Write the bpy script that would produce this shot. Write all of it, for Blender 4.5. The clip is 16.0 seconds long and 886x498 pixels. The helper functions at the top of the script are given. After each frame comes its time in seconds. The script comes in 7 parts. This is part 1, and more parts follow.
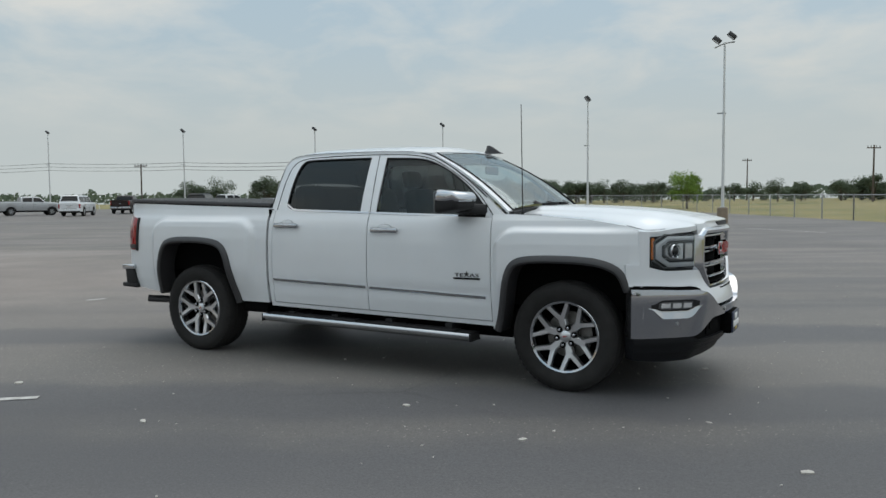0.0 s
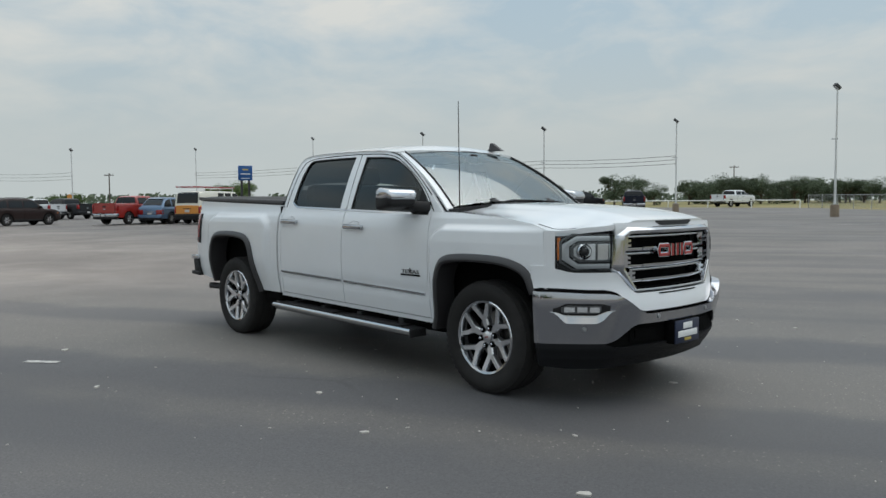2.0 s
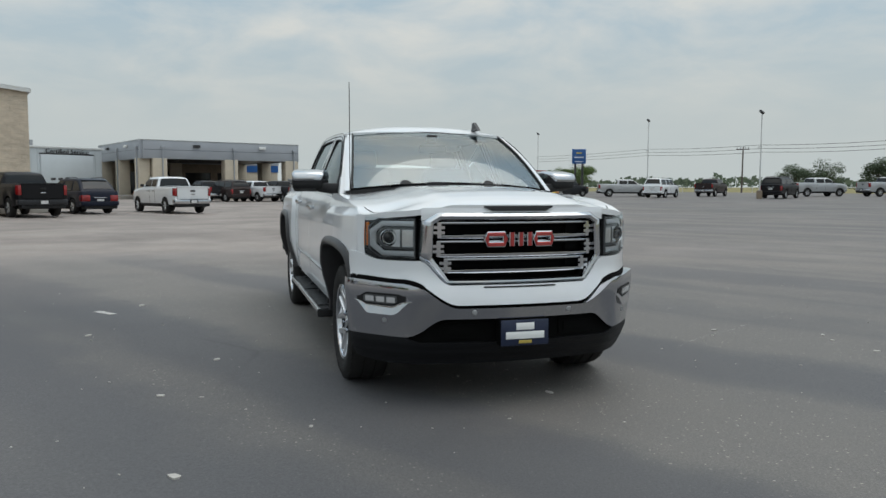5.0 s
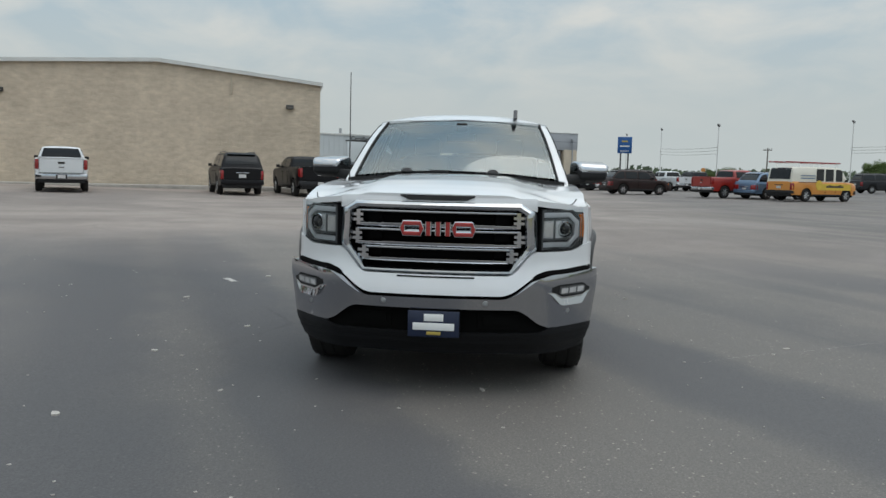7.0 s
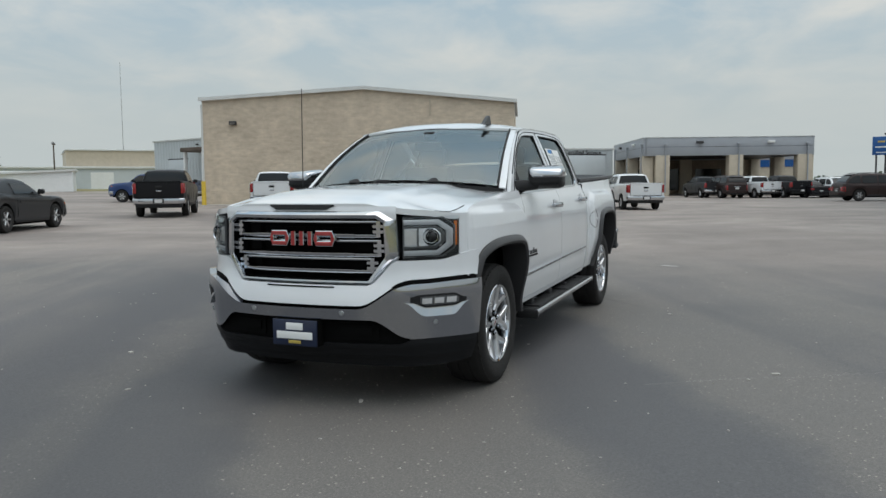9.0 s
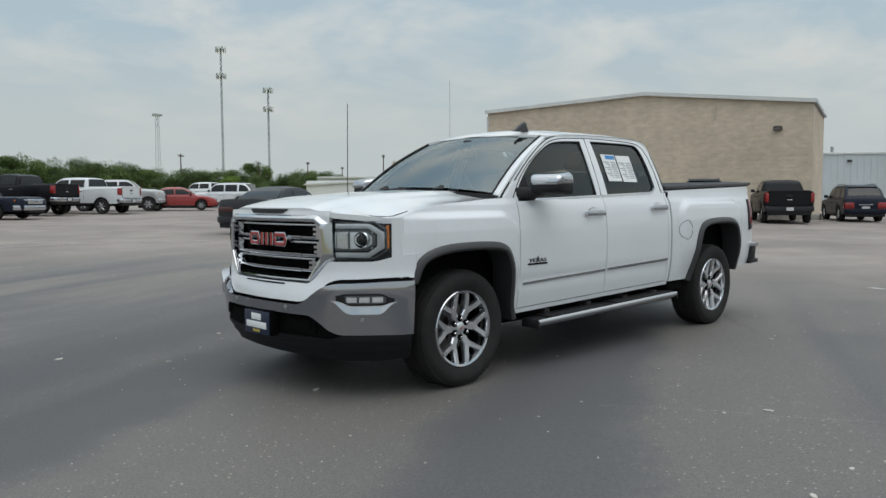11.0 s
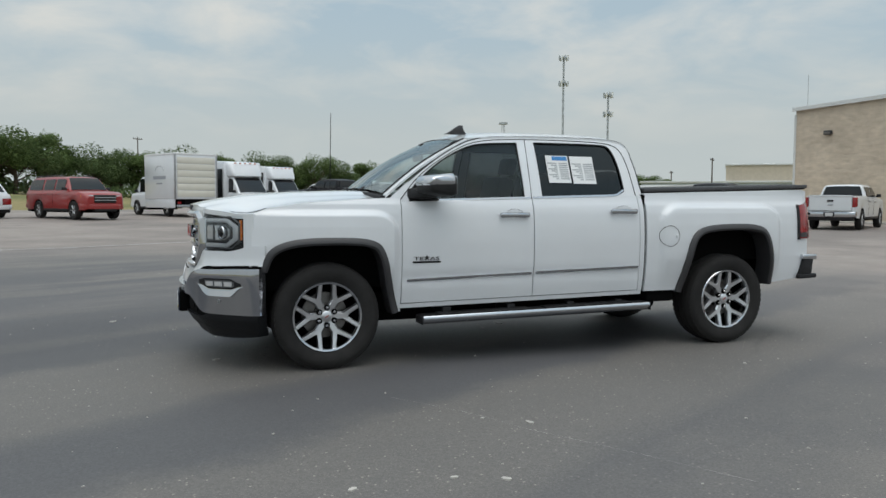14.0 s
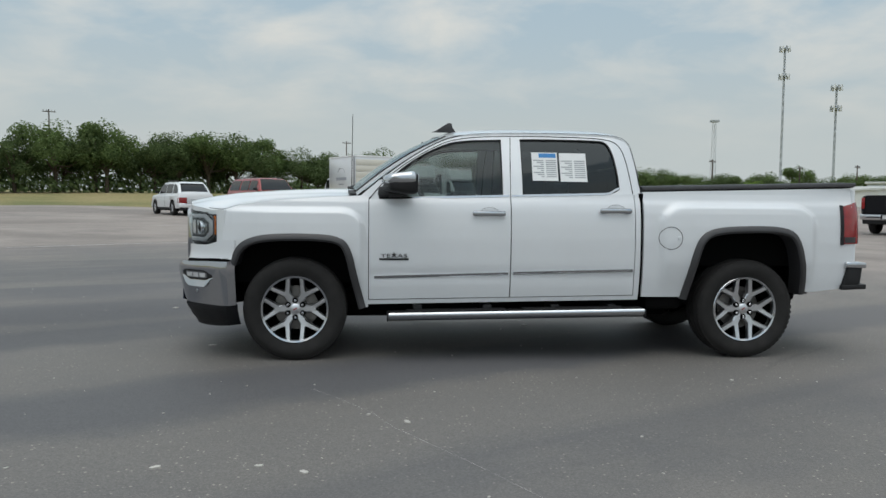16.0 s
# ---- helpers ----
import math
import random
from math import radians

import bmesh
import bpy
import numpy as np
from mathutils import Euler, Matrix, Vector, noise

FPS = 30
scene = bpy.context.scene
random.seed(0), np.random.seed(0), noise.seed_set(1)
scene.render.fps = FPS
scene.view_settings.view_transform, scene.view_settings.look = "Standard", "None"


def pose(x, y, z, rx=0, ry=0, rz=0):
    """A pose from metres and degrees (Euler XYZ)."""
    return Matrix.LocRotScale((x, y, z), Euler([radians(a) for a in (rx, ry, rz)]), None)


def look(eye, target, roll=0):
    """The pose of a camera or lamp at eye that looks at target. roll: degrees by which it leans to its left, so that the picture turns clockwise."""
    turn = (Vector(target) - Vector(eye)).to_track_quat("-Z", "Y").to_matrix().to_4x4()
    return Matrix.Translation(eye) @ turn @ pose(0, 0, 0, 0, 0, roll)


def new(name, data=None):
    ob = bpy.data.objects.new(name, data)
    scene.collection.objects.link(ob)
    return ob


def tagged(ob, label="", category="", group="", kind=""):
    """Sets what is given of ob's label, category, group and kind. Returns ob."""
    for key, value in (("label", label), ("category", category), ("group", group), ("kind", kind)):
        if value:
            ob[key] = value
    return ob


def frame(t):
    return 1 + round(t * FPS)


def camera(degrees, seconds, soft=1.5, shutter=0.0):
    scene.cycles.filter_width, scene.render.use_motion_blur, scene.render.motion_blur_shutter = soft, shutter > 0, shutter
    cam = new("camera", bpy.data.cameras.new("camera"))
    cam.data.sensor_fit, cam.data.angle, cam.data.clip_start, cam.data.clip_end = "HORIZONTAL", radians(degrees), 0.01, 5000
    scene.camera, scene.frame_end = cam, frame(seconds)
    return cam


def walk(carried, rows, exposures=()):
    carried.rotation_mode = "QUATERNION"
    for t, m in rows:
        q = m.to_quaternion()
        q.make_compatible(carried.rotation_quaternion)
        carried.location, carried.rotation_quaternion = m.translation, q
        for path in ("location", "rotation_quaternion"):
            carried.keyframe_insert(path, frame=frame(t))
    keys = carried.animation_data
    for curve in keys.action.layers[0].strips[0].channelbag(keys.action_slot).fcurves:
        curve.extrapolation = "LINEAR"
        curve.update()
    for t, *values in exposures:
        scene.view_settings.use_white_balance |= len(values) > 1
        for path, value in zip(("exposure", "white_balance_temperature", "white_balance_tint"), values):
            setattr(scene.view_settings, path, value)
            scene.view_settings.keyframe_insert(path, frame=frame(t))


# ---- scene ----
cam = camera(59.6, 16.0)
PATH = [
    (0, (3.716, -6.257, 1.398), (2.763, -4.503, 1.275), -0.5),
    (0.5, (4.25, -5.985, 1.382), (3.165, -4.309, 1.258), -0.4),
    (1, (4.719, -5.636, 1.377), (3.491, -4.061, 1.253), -0.3),
    (1.5, (5.217, -5.28, 1.379), (3.864, -3.812, 1.255), -0.3),
    (2, (5.639, -4.866, 1.364), (4.173, -3.511, 1.245), -0.4),
    (2.5, (6.045, -4.421, 1.363), (4.481, -3.18, 1.247), -0.4),
    (3, (6.397, -3.929, 1.352), (4.746, -2.807, 1.236), -0.4),
    (3.5, (6.696, -3.419, 1.351), (4.969, -2.416, 1.236), -0.6),
    (4, (6.954, -2.887, 1.342), (5.164, -2.004, 1.219), -0.7),
    (4.2, (7.02, -2.67, 1.352), (5.204, -1.841, 1.222), -0.6),
    (6.3, (7.343, -0.372, 1.338), (5.353, -0.311, 1.147), 1.3),
    (6.5, (7.37, -0.145, 1.37), (5.379, -0.161, 1.178), 1.4),
    (7, (7.405, 0.452, 1.373), (5.422, 0.276, 1.175), 1.4),
    (7.5, (7.266, 0.984, 1.37), (5.301, 0.67, 1.169), 1.2),
    (8, (7.156, 1.552, 1.36), (5.217, 1.104, 1.157), 0.9),
    (8.2, (7.086, 1.761, 1.352), (5.16, 1.257, 1.157), 0.6),
    (10.3, (6.131, 3.903, 1.335), (4.542, 2.698, 1.181), -1.2),
    (10.5, (5.994, 4.099, 1.300), (4.457, 2.830, 1.143), -1.1),
    (11, (5.614, 4.605, 1.312), (4.216, 3.182, 1.176), -0.3),
    (11.5, (5.238, 5.082, 1.300), (3.932, 3.572, 1.190), 0.5),
    (12, (4.784, 5.477, 1.315), (3.568, 3.893, 1.208), 0.9),
    (12.5, (4.352, 5.885, 1.297), (3.228, 4.235, 1.186), 0.9),
    (13, (3.9, 6.182, 1.295), (2.902, 4.453, 1.179), 0.8),
    (13.5, (3.435, 6.489, 1.286), (2.598, 4.676, 1.164), 0.6),
    (14, (2.94, 6.661, 1.278), (2.271, 4.78, 1.154), 0.3),
    (14.5, (2.463, 6.852, 1.282), (1.951, 4.923, 1.156), 0.1),
    (15, (1.993, 6.968, 1.261), (1.613, 5.008, 1.136), -0.2),
    (15.5, (1.543, 7.027, 1.266), (1.291, 5.047, 1.144), 0.0),
    (16, (1.153, 7.027, 1.267), (0.993, 5.037, 1.142), 0.6),
]
walk(cam, [(t, look(eye, target, roll)) for t, eye, target, roll in PATH])

# world: hazy bright sky with broken cloud, brighter towards the zenith
world = bpy.data.worlds.new("sky")
scene.world = world
world.use_nodes = True


def nd(tree, kind, ins=None):
    n = tree.nodes.new(kind)
    for k, v in (ins or {}).items():
        if isinstance(v, bpy.types.NodeSocket):
            tree.links.new(v, n.inputs[k])
        else:
            n.inputs[k].default_value = v
    return n


def ramp(tree, fac, stops):
    n = tree.nodes.new("ShaderNodeValToRGB")
    tree.links.new(fac, n.inputs[0])
    e = n.color_ramp.elements
    while len(e) < len(stops):
        e.new(0.5)
    for el, (p, c) in zip(e, stops):
        el.position = p
        el.color = (*c, 1) if isinstance(c, tuple) else (c, c, c, 1)
    return n.outputs[0]


def mixc(tree, fac, a, b, blend="MIX"):
    n = tree.nodes.new("ShaderNodeMix")
    n.data_type, n.blend_type = "RGBA", blend
    for sock, v in ((0, fac), (6, a), (7, b)):
        if isinstance(v, bpy.types.NodeSocket):
            tree.links.new(v, n.inputs[sock])
        elif sock == 0:
            n.inputs[0].default_value = v
        else:
            n.inputs[sock].default_value = (*v, 1)
    return n.outputs[2]


def math_node(tree, op, a, b=0.0):
    n = tree.nodes.new("ShaderNodeMath")
    n.operation = op
    for i, v in enumerate((a, b)):
        if isinstance(v, bpy.types.NodeSocket):
            tree.links.new(v, n.inputs[i])
        else:
            n.inputs[i].default_value = v
    return n.outputs[0]


SUN_ELEV, SUN_ROT = radians(68), radians(17)
t = world.node_tree
bg = t.nodes["Background"]
sky = nd(t, "ShaderNodeTexSky")
sky.sky_type, sky.sun_disc, sky.sun_elevation, sky.sun_rotation, sky.dust_density = "NISHITA", False, SUN_ELEV, SUN_ROT, 4.0
coord = nd(t, "ShaderNodeTexCoord")
sep = nd(t, "ShaderNodeSeparateXYZ", {0: coord.outputs["Generated"]})
up = math_node(t, "MAXIMUM", sep.outputs[2], 0.0)
den = math_node(t, "ADD", up, 0.24)
flat = nd(t, "ShaderNodeCombineXYZ", {0: math_node(t, "DIVIDE", sep.outputs[0], den), 1: math_node(t, "DIVIDE", sep.outputs[1], den)})
cl = nd(t, "ShaderNodeTexNoise", {"Vector": flat.outputs[0], "Scale": 2.7, "Detail": 8.0, "Roughness": 0.55, "Distortion": 0.3})
cl2 = nd(t, "ShaderNodeTexNoise", {"Vector": flat.outputs[0], "Scale": 0.8, "Detail": 3.0})
cloud = ramp(t, math_node(t, "ADD", math_node(t, "MULTIPLY", cl.outputs[0], 0.6), math_node(t, "MULTIPLY", cl2.outputs[0], 0.4)), [(0.43, 0.0), (0.61, 1.0)])
blue = mixc(t, 1.0, sky.outputs[0], (0.10, 0.10, 0.10), "MULTIPLY")
blue = mixc(t, 0.72, blue, (0.445, 0.60, 0.695))
clouded = mixc(t, cloud, blue, (0.725, 0.73, 0.70))
haze = ramp(t, up, [(0.0, 1.0), (0.08, 0.92), (0.20, 0.35), (0.33, 0.0)])
hazed = mixc(t, haze, clouded, (0.505, 0.555, 0.555))
gain = nd(t, "ShaderNodeMapRange", {0: up, 1: 0.25, 2: 1.0, 3: 1.0, 4: 2.0}).outputs[0]
t.links.new(mixc(t, 1.0, hazed, gain, "MULTIPLY"), bg.inputs[0])
bg.inputs[1].default_value = 1.0

sun = bpy.data.lights.new("sun", "SUN")
sun.energy, sun.angle, sun.color = 0.75, radians(60), (1.0, 0.96, 0.9)
sun_ob = new("sun", sun)
sun_ob.matrix_basis = look((0.9, 2.9, 7.6), (0, 0, 0))

# ---- materials ----
def material(name, colour, rough=0.5, metal=0.0, vary=0.0, scale=6.0, bump=0.0, bump_scale=60.0, coat=0.0, ior=1.5, spec=0.5):
    m = bpy.data.materials.new(name)
    m.use_nodes = True
    t = m.node_tree
    b = t.nodes["Principled BSDF"]
    b.inputs["Base Color"].default_value = (*colour, 1)
    b.inputs["Roughness"].default_value = rough
    b.inputs["Metallic"].default_value = metal
    b.inputs["Coat Weight"].default_value = coat
    b.inputs["Coat Roughness"].default_value = 0.04
    b.inputs["IOR"].default_value = ior
    b.inputs["Specular IOR Level"].default_value = spec
    co = None
    if vary or bump:
        co = nd(t, "ShaderNodeTexCoord").outputs["Object"]
    if vary:
        n1 = nd(t, "ShaderNodeTexNoise", {"Vector": co, "Scale": scale, "Detail": 6.0, "Roughness": 0.6})
        n2 = nd(t, "ShaderNodeTexNoise", {"Vector": co, "Scale": scale * 0.17, "Detail": 2.0})
        f = math_node(t, "ADD", math_node(t, "MULTIPLY", n1.outputs[0], 0.6), math_node(t, "MULTIPLY", n2.outputs[0], 0.4))
        lo = tuple(c * (1 - vary) for c in colour)
        hi = tuple(min(1, c * (1 + vary)) for c in colour)
        t.links.new(ramp(t, f, [(0.32, lo), (0.68, hi)]), b.inputs["Base Color"])
        r = ramp(t, n1.outputs[0], [(0.3, max(0.0, rough - 0.12 * vary)), (0.7, min(1.0, rough + 0.25 * vary))])
        t.links.new(r, b.inputs["Roughness"])
    if bump:
        nb = nd(t, "ShaderNodeTexNoise", {"Vector": co, "Scale": bump_scale, "Detail": 4.0})
        bp = nd(t, "ShaderNodeBump", {"Height": nb.outputs[0], "Strength": bump, "Distance": 0.01})
        t.links.new(bp.outputs[0], b.inputs["Normal"])
    return m


def paint(name, colour, metal=0.0):
    dark = max(colour) < 0.1
    m = material(name, colour, 0.34, metal, 0.05, 2.0, coat=0.08 if dark else 0.6, spec=0.18 if dark else 0.5)
    return m


WHITE = material("white_paint", (0.68, 0.70, 0.72), 0.30, 0.0, 0.04, 2.0, coat=1.0)
BLACKPAINT = paint("black_paint", (0.008, 0.008, 0.010))
PAINTS = {"white": WHITE, "black": BLACKPAINT, "red": paint("red_paint", (0.30, 0.022, 0.015)), "silver": paint("silver_paint", (0.42, 0.43, 0.44), 0.35),
          "grey": paint("grey_paint", (0.030, 0.031, 0.034), 0.1), "brown": paint("brown_paint", (0.032, 0.022, 0.021), 0.1), "navy": paint("navy_paint", (0.009, 0.012, 0.024)),
          "blue": paint("blue_paint", (0.10, 0.17, 0.27), 0.3), "orange": paint("orange_paint", (0.62, 0.25, 0.04)), "cream": paint("cream_paint", (0.66, 0.64, 0.56)),
          "coral": paint("coral_paint", (0.27, 0.021, 0.020)), "deepblue": paint("deep_blue_paint", (0.01, 0.045, 0.16))}
CHROME = material("chrome", (0.54, 0.555, 0.58), 0.07, 1.0, 0.03, 4.0)
ALLOY = material("polished_alloy", (0.72, 0.73, 0.75), 0.30, 1.0, 0.08, 12.0)
STEEL = material("galvanised_steel", (0.36, 0.37, 0.38), 0.45, 0.8, 0.15, 5.0)
PLASTIC = material("black_plastic", (0.018, 0.018, 0.019), 0.55, 0.0, 0.2, 9.0, 0.25, 400.0, spec=0.25)
DARKTRIM = material("dark_trim", (0.035, 0.034, 0.036), 0.42, 0.0, 0.15, 5.0)
# near-black with the shade of gaps, recesses and the underside put into its colour
VOID = material("gap_and_shade_black", (0.003, 0.003, 0.003), 0.9, 0.0, 0.3, 8.0, spec=0.1)
RUBBER = material("tyre_rubber", (0.024, 0.023, 0.0225), 0.75, 0.0, 0.35, 10.0, 0.3, 150.0, spec=0.2)
GLASSDARK = material("tinted_window", (0.012, 0.013, 0.014), 0.07, 0.0, 0.1, 2.0, ior=1.45, spec=0.45)
REDLENS = material("red_lens", (0.25, 0.011, 0.012), 0.10, 0.0, 0.2, 20.0, coat=0.6)
SMOKELENS = material("smoked_lens", (0.05, 0.008, 0.009), 0.12, 0.0, 0.2, 20.0, coat=0.6)
AMBER = material("amber_lens", (0.62, 0.16, 0.02), 0.12, 0.0, 0.15, 25.0, coat=0.6)
LENS = material("clear_lamp", (0.55, 0.57, 0.58), 0.10, 0.55, 0.25, 22.0, coat=1.0)
RIMGLASS = material("dull_lamp_glass", (0.12, 0.11, 0.10), 0.3, 0.0, 0.1, 20.0)
CONCRETE = material("concrete", (0.34, 0.32, 0.29), 0.9, 0.0, 0.22, 3.0, 0.5, 30.0)
TANCONC = material("tan_concrete", (0.24, 0.19, 0.14), 0.9, 0.0, 0.25, 3.0, 0.5, 30.0)
TANSTUCCO = material("tan_stucco", (0.50, 0.44, 0.35), 0.9, 0.0, 0.1, 2.0, 0.4, 40.0)
FASCIA = material("grey_fascia_panel", (0.33, 0.35, 0.38), 0.5, 0.1, 0.08, 0.6)
METALWALL = material("pale_metal_siding", (0.52, 0.56, 0.58), 0.45, 0.2, 0.08, 0.5)
ROOFEDGE = material("white_metal_trim", (0.62, 0.63, 0.62), 0.4, 0.1, 0.08, 1.0)
YELLOW = material("yellow_paint", (0.62, 0.43, 0.05), 0.5, 0.0, 0.15, 6.0)
SIGNBLUE = material("sign_blue", (0.010, 0.085, 0.28), 0.35, 0.0, 0.15, 2.0)
SIGNWHITE = material("sign_white", (0.75, 0.76, 0.75), 0.4, 0.0, 0.06, 5.0)
GOLD = material("sign_gold", (0.55, 0.42, 0.10), 0.35, 0.3, 0.1, 9.0)
BARK = material("bark", (0.09, 0.07, 0.05), 0.95, 0.0, 0.35, 8.0, 0.8, 30.0)
WOODPOLE = material("weathered_pole_wood", (0.10, 0.08, 0.065), 0.9, 0.0, 0.3, 4.0, 0.5, 40.0)
PLATEWHITE = material("plate_white", (0.55, 0.55, 0.55), 0.4, 0.0, 0.1, 20.0)
SEAT = material("seat_leather", (0.11, 0.118, 0.122), 0.6, 0.0, 0.2, 9.0)
PAPERM = material("paper_sheet", (0.72, 0.73, 0.73), 0.6, 0.0, 0.05, 12.0)
PRINT = material("printed_grey", (0.33, 0.35, 0.36), 0.6, 0.0, 0.15, 40.0)
PRINTBLUE = material("printed_blue", (0.03, 0.20, 0.48), 0.5, 0.0, 0.15, 20.0)


def leaf_material(name, a, b):
    """Leaves that scatter light back and let some of it through."""
    m = bpy.data.materials.new(name)
    m.use_nodes = True
    t = m.node_tree
    t.nodes.remove(t.nodes["Principled BSDF"])
    g = nd(t, "ShaderNodeNewGeometry")
    col = ramp(t, g.outputs["Random Per Island"], [(0.0, a), (0.6, tuple((u + v) / 2 for u, v in zip(a, b))), (1.0, b)])
    co = nd(t, "ShaderNodeTexCoord").outputs["Object"]
    patch = nd(t, "ShaderNodeTexNoise", {"Vector": co, "Scale": 7.0, "Detail": 2.0})
    col = mixc(t, 0.8, col, ramp(t, patch.outputs[0], [(0.35, 0.7), (0.65, 1.3)]), "MULTIPLY")
    d = nd(t, "ShaderNodeBsdfDiffuse", {"Color": col})
    tr = nd(t, "ShaderNodeBsdfTranslucent", {"Color": col})
    mix = nd(t, "ShaderNodeMixShader", {0: 0.35, 1: d.outputs[0], 2: tr.outputs[0]})
    t.links.new(mix.outputs[0], t.nodes["Material Output"].inputs[0])
    return m


LEAF = leaf_material("foliage", (0.086, 0.130, 0.050), (0.165, 0.225, 0.085))
LEAFDARK = leaf_material("dark_foliage", (0.074, 0.112, 0.050), (0.145, 0.190, 0.080))
# foliage of distant trees, greyed and lightened to paint in the haze
FARLEAF = leaf_material("haze_greyed_foliage", (0.078, 0.102, 0.070), (0.135, 0.165, 0.110))
LEAFBRIGHT = leaf_material("bright_foliage", (0.13, 0.21, 0.045), (0.23, 0.33, 0.08))


def ground_material():
    m = bpy.data.materials.new("asphalt")
    m.use_nodes = True
    t = m.node_tree
    b = t.nodes["Principled BSDF"]
    co = nd(t, "ShaderNodeTexCoord").outputs["Object"]
    sx = nd(t, "ShaderNodeSeparateXYZ", {0: co})
    big = nd(t, "ShaderNodeTexNoise", {"Vector": co, "Scale": 0.16, "Detail": 4.0, "Roughness": 0.55, "Distortion": 0.6})
    mid = nd(t, "ShaderNodeTexNoise", {"Vector": co, "Scale": 0.9, "Detail": 6.0, "Roughness": 0.6})
    fine = nd(t, "ShaderNodeTexNoise", {"Vector": co, "Scale": 70.0, "Detail": 4.0, "Roughness": 0.7})
    stone = nd(t, "ShaderNodeTexVoronoi", {"Vector": co, "Scale": 75.0})
    # seal coat round the middle of the lot, older and browner asphalt beyond
    cx = math_node(t, "MULTIPLY", math_node(t, "ADD", sx.outputs[0], -4.0), 0.055)
    cy = math_node(t, "MULTIPLY", math_node(t, "ADD", sx.outputs[1], 1.0), 0.056)
    rr = math_node(t, "ADD", math_node(t, "MULTIPLY", cx, cx), math_node(t, "MULTIPLY", cy, cy))
    old = ramp(t, math_node(t, "ADD", rr, math_node(t, "MULTIPLY", big.outputs[0], 0.6)), [(0.42, 0.0), (0.62, 0.35), (0.86, 1.0)])
    old = math_node(t, "MULTIPLY", old, ramp(t, math_node(t, "MULTIPLY", sx.outputs[1], 0.02), [(0.05, 1.0), (0.20, 0.30), (0.5, 0.15)]))
    # wheel-swept lanes run slantwise over the lot: smooth dark coat between bands worn down to the stone
    skew = nd(t, "ShaderNodeMapping", {"Vector": co, "Rotation": (0, 0, radians(-27)), "Scale": (1.0, 1.0, 1.0)})
    lane = nd(t, "ShaderNodeSeparateXYZ", {0: skew.outputs[0]}).outputs[1]
    longer = nd(t, "ShaderNodeMapping", {"Vector": skew.outputs[0], "Scale": (0.13, 0.9, 1.0)})
    streak = nd(t, "ShaderNodeTexNoise", {"Vector": longer.outputs[0], "Scale": 1.0, "Detail": 6.0, "Roughness": 0.6, "Distortion": 0.5})
    wob = math_node(t, "MULTIPLY", math_node(t, "ADD", nd(t, "ShaderNodeTexNoise", {"Vector": co, "Scale": 0.45, "Detail": 5.0, "Roughness": 0.65}).outputs[0], -0.5), 1.1)
    fac = math_node(t, "ADD", math_node(t, "MULTIPLY", math_node(t, "ADD", lane, wob), 1 / 12), 0.5)
    bands = [(-6.0, 0.40), (-4.6, 0.10), (-3.1, 0.06), (-2.72, 0.45), (-2.45, 0.40), (-2.25, 0.05), (-1.65, 0.08), (-1.30, 0.75), (0.05, 0.85), (0.40, 0.04), (1.05, 0.04), (1.35, 0.80), (2.35, 0.75), (2.70, 0.35), (3.30, 0.45), (3.70, 0.80), (4.6, 0.6), (5.1, 0.15), (6.0, 0.5)]
    worn_band = ramp(t, fac, [((v + 6) / 12, w) for v, w in bands])
    far_out = ramp(t, math_node(t, "MULTIPLY", math_node(t, "ABSOLUTE", lane), 0.1), [(0.35, 0.0), (0.6, 1.0)])
    worn_band = mixc(t, far_out, worn_band, ramp(t, streak.outputs[0], [(0.40, 0.0), (0.62, 0.9)]))
    worn_band = mixc(t, 0.45, worn_band, ramp(t, streak.outputs[0], [(0.38, 0.0), (0.62, 1.0)]), "OVERLAY")
    worn_band = mixc(t, 0.35, worn_band, ramp(t, mid.outputs[0], [(0.35, 0.0), (0.65, 1.0)]), "OVERLAY")
    seal = mixc(t, worn_band, (0.0925, 0.0915, 0.0955), (0.150, 0.140, 0.129))
    # the coat is darkest on one side, with shade before the truck mixed in
    coat_shade = ramp(t, fac, [(0.10, (1.10, 1.09, 1.08)), (0.20, (0.86, 0.86, 0.87)), (0.30, (0.81, 0.81, 0.82)), (0.40, (1.0, 1.0, 1.0))])
    seal = mixc(t, 1.0, seal, coat_shade, "MULTIPLY")
    seal = mixc(t, 0.7, seal, ramp(t, big.outputs[0], [(0.35, 0.86), (0.65, 1.16)]), "MULTIPLY")
    aged = ramp(t, mid.outputs[0], [(0.3, (0.222, 0.190, 0.170)), (0.7, (0.305, 0.262, 0.235))])
    aged = mixc(t, ramp(t, big.outputs[0], [(0.44, 0.0), (0.62, 0.55)]), aged, (0.150, 0.135, 0.128))
    col = mixc(t, old, seal, aged)
    grit = ramp(t, fine.outputs[0], [(0.30, 0.55), (0.70, 1.5)])
    col = mixc(t, 0.5, col, grit, "MULTIPLY")
    # pale worn aggregate showing through the seal coat, thickest in the worn bands
    worn = math_node(t, "MULTIPLY", ramp(t, stone.outputs["Distance"], [(0.14, 1.0), (0.30, 0.0)]), ramp(t, worn_band, [(0.25, 0.06), (0.8, 0.62)]))
    col = mixc(t, worn, col, (0.27, 0.25, 0.22))
    chip = nd(t, "ShaderNodeTexVoronoi", {"Vector": co, "Scale": 34.0})
    lot = nd(t, "ShaderNodeSeparateColor", {0: chip.outputs["Color"]}).outputs[0]
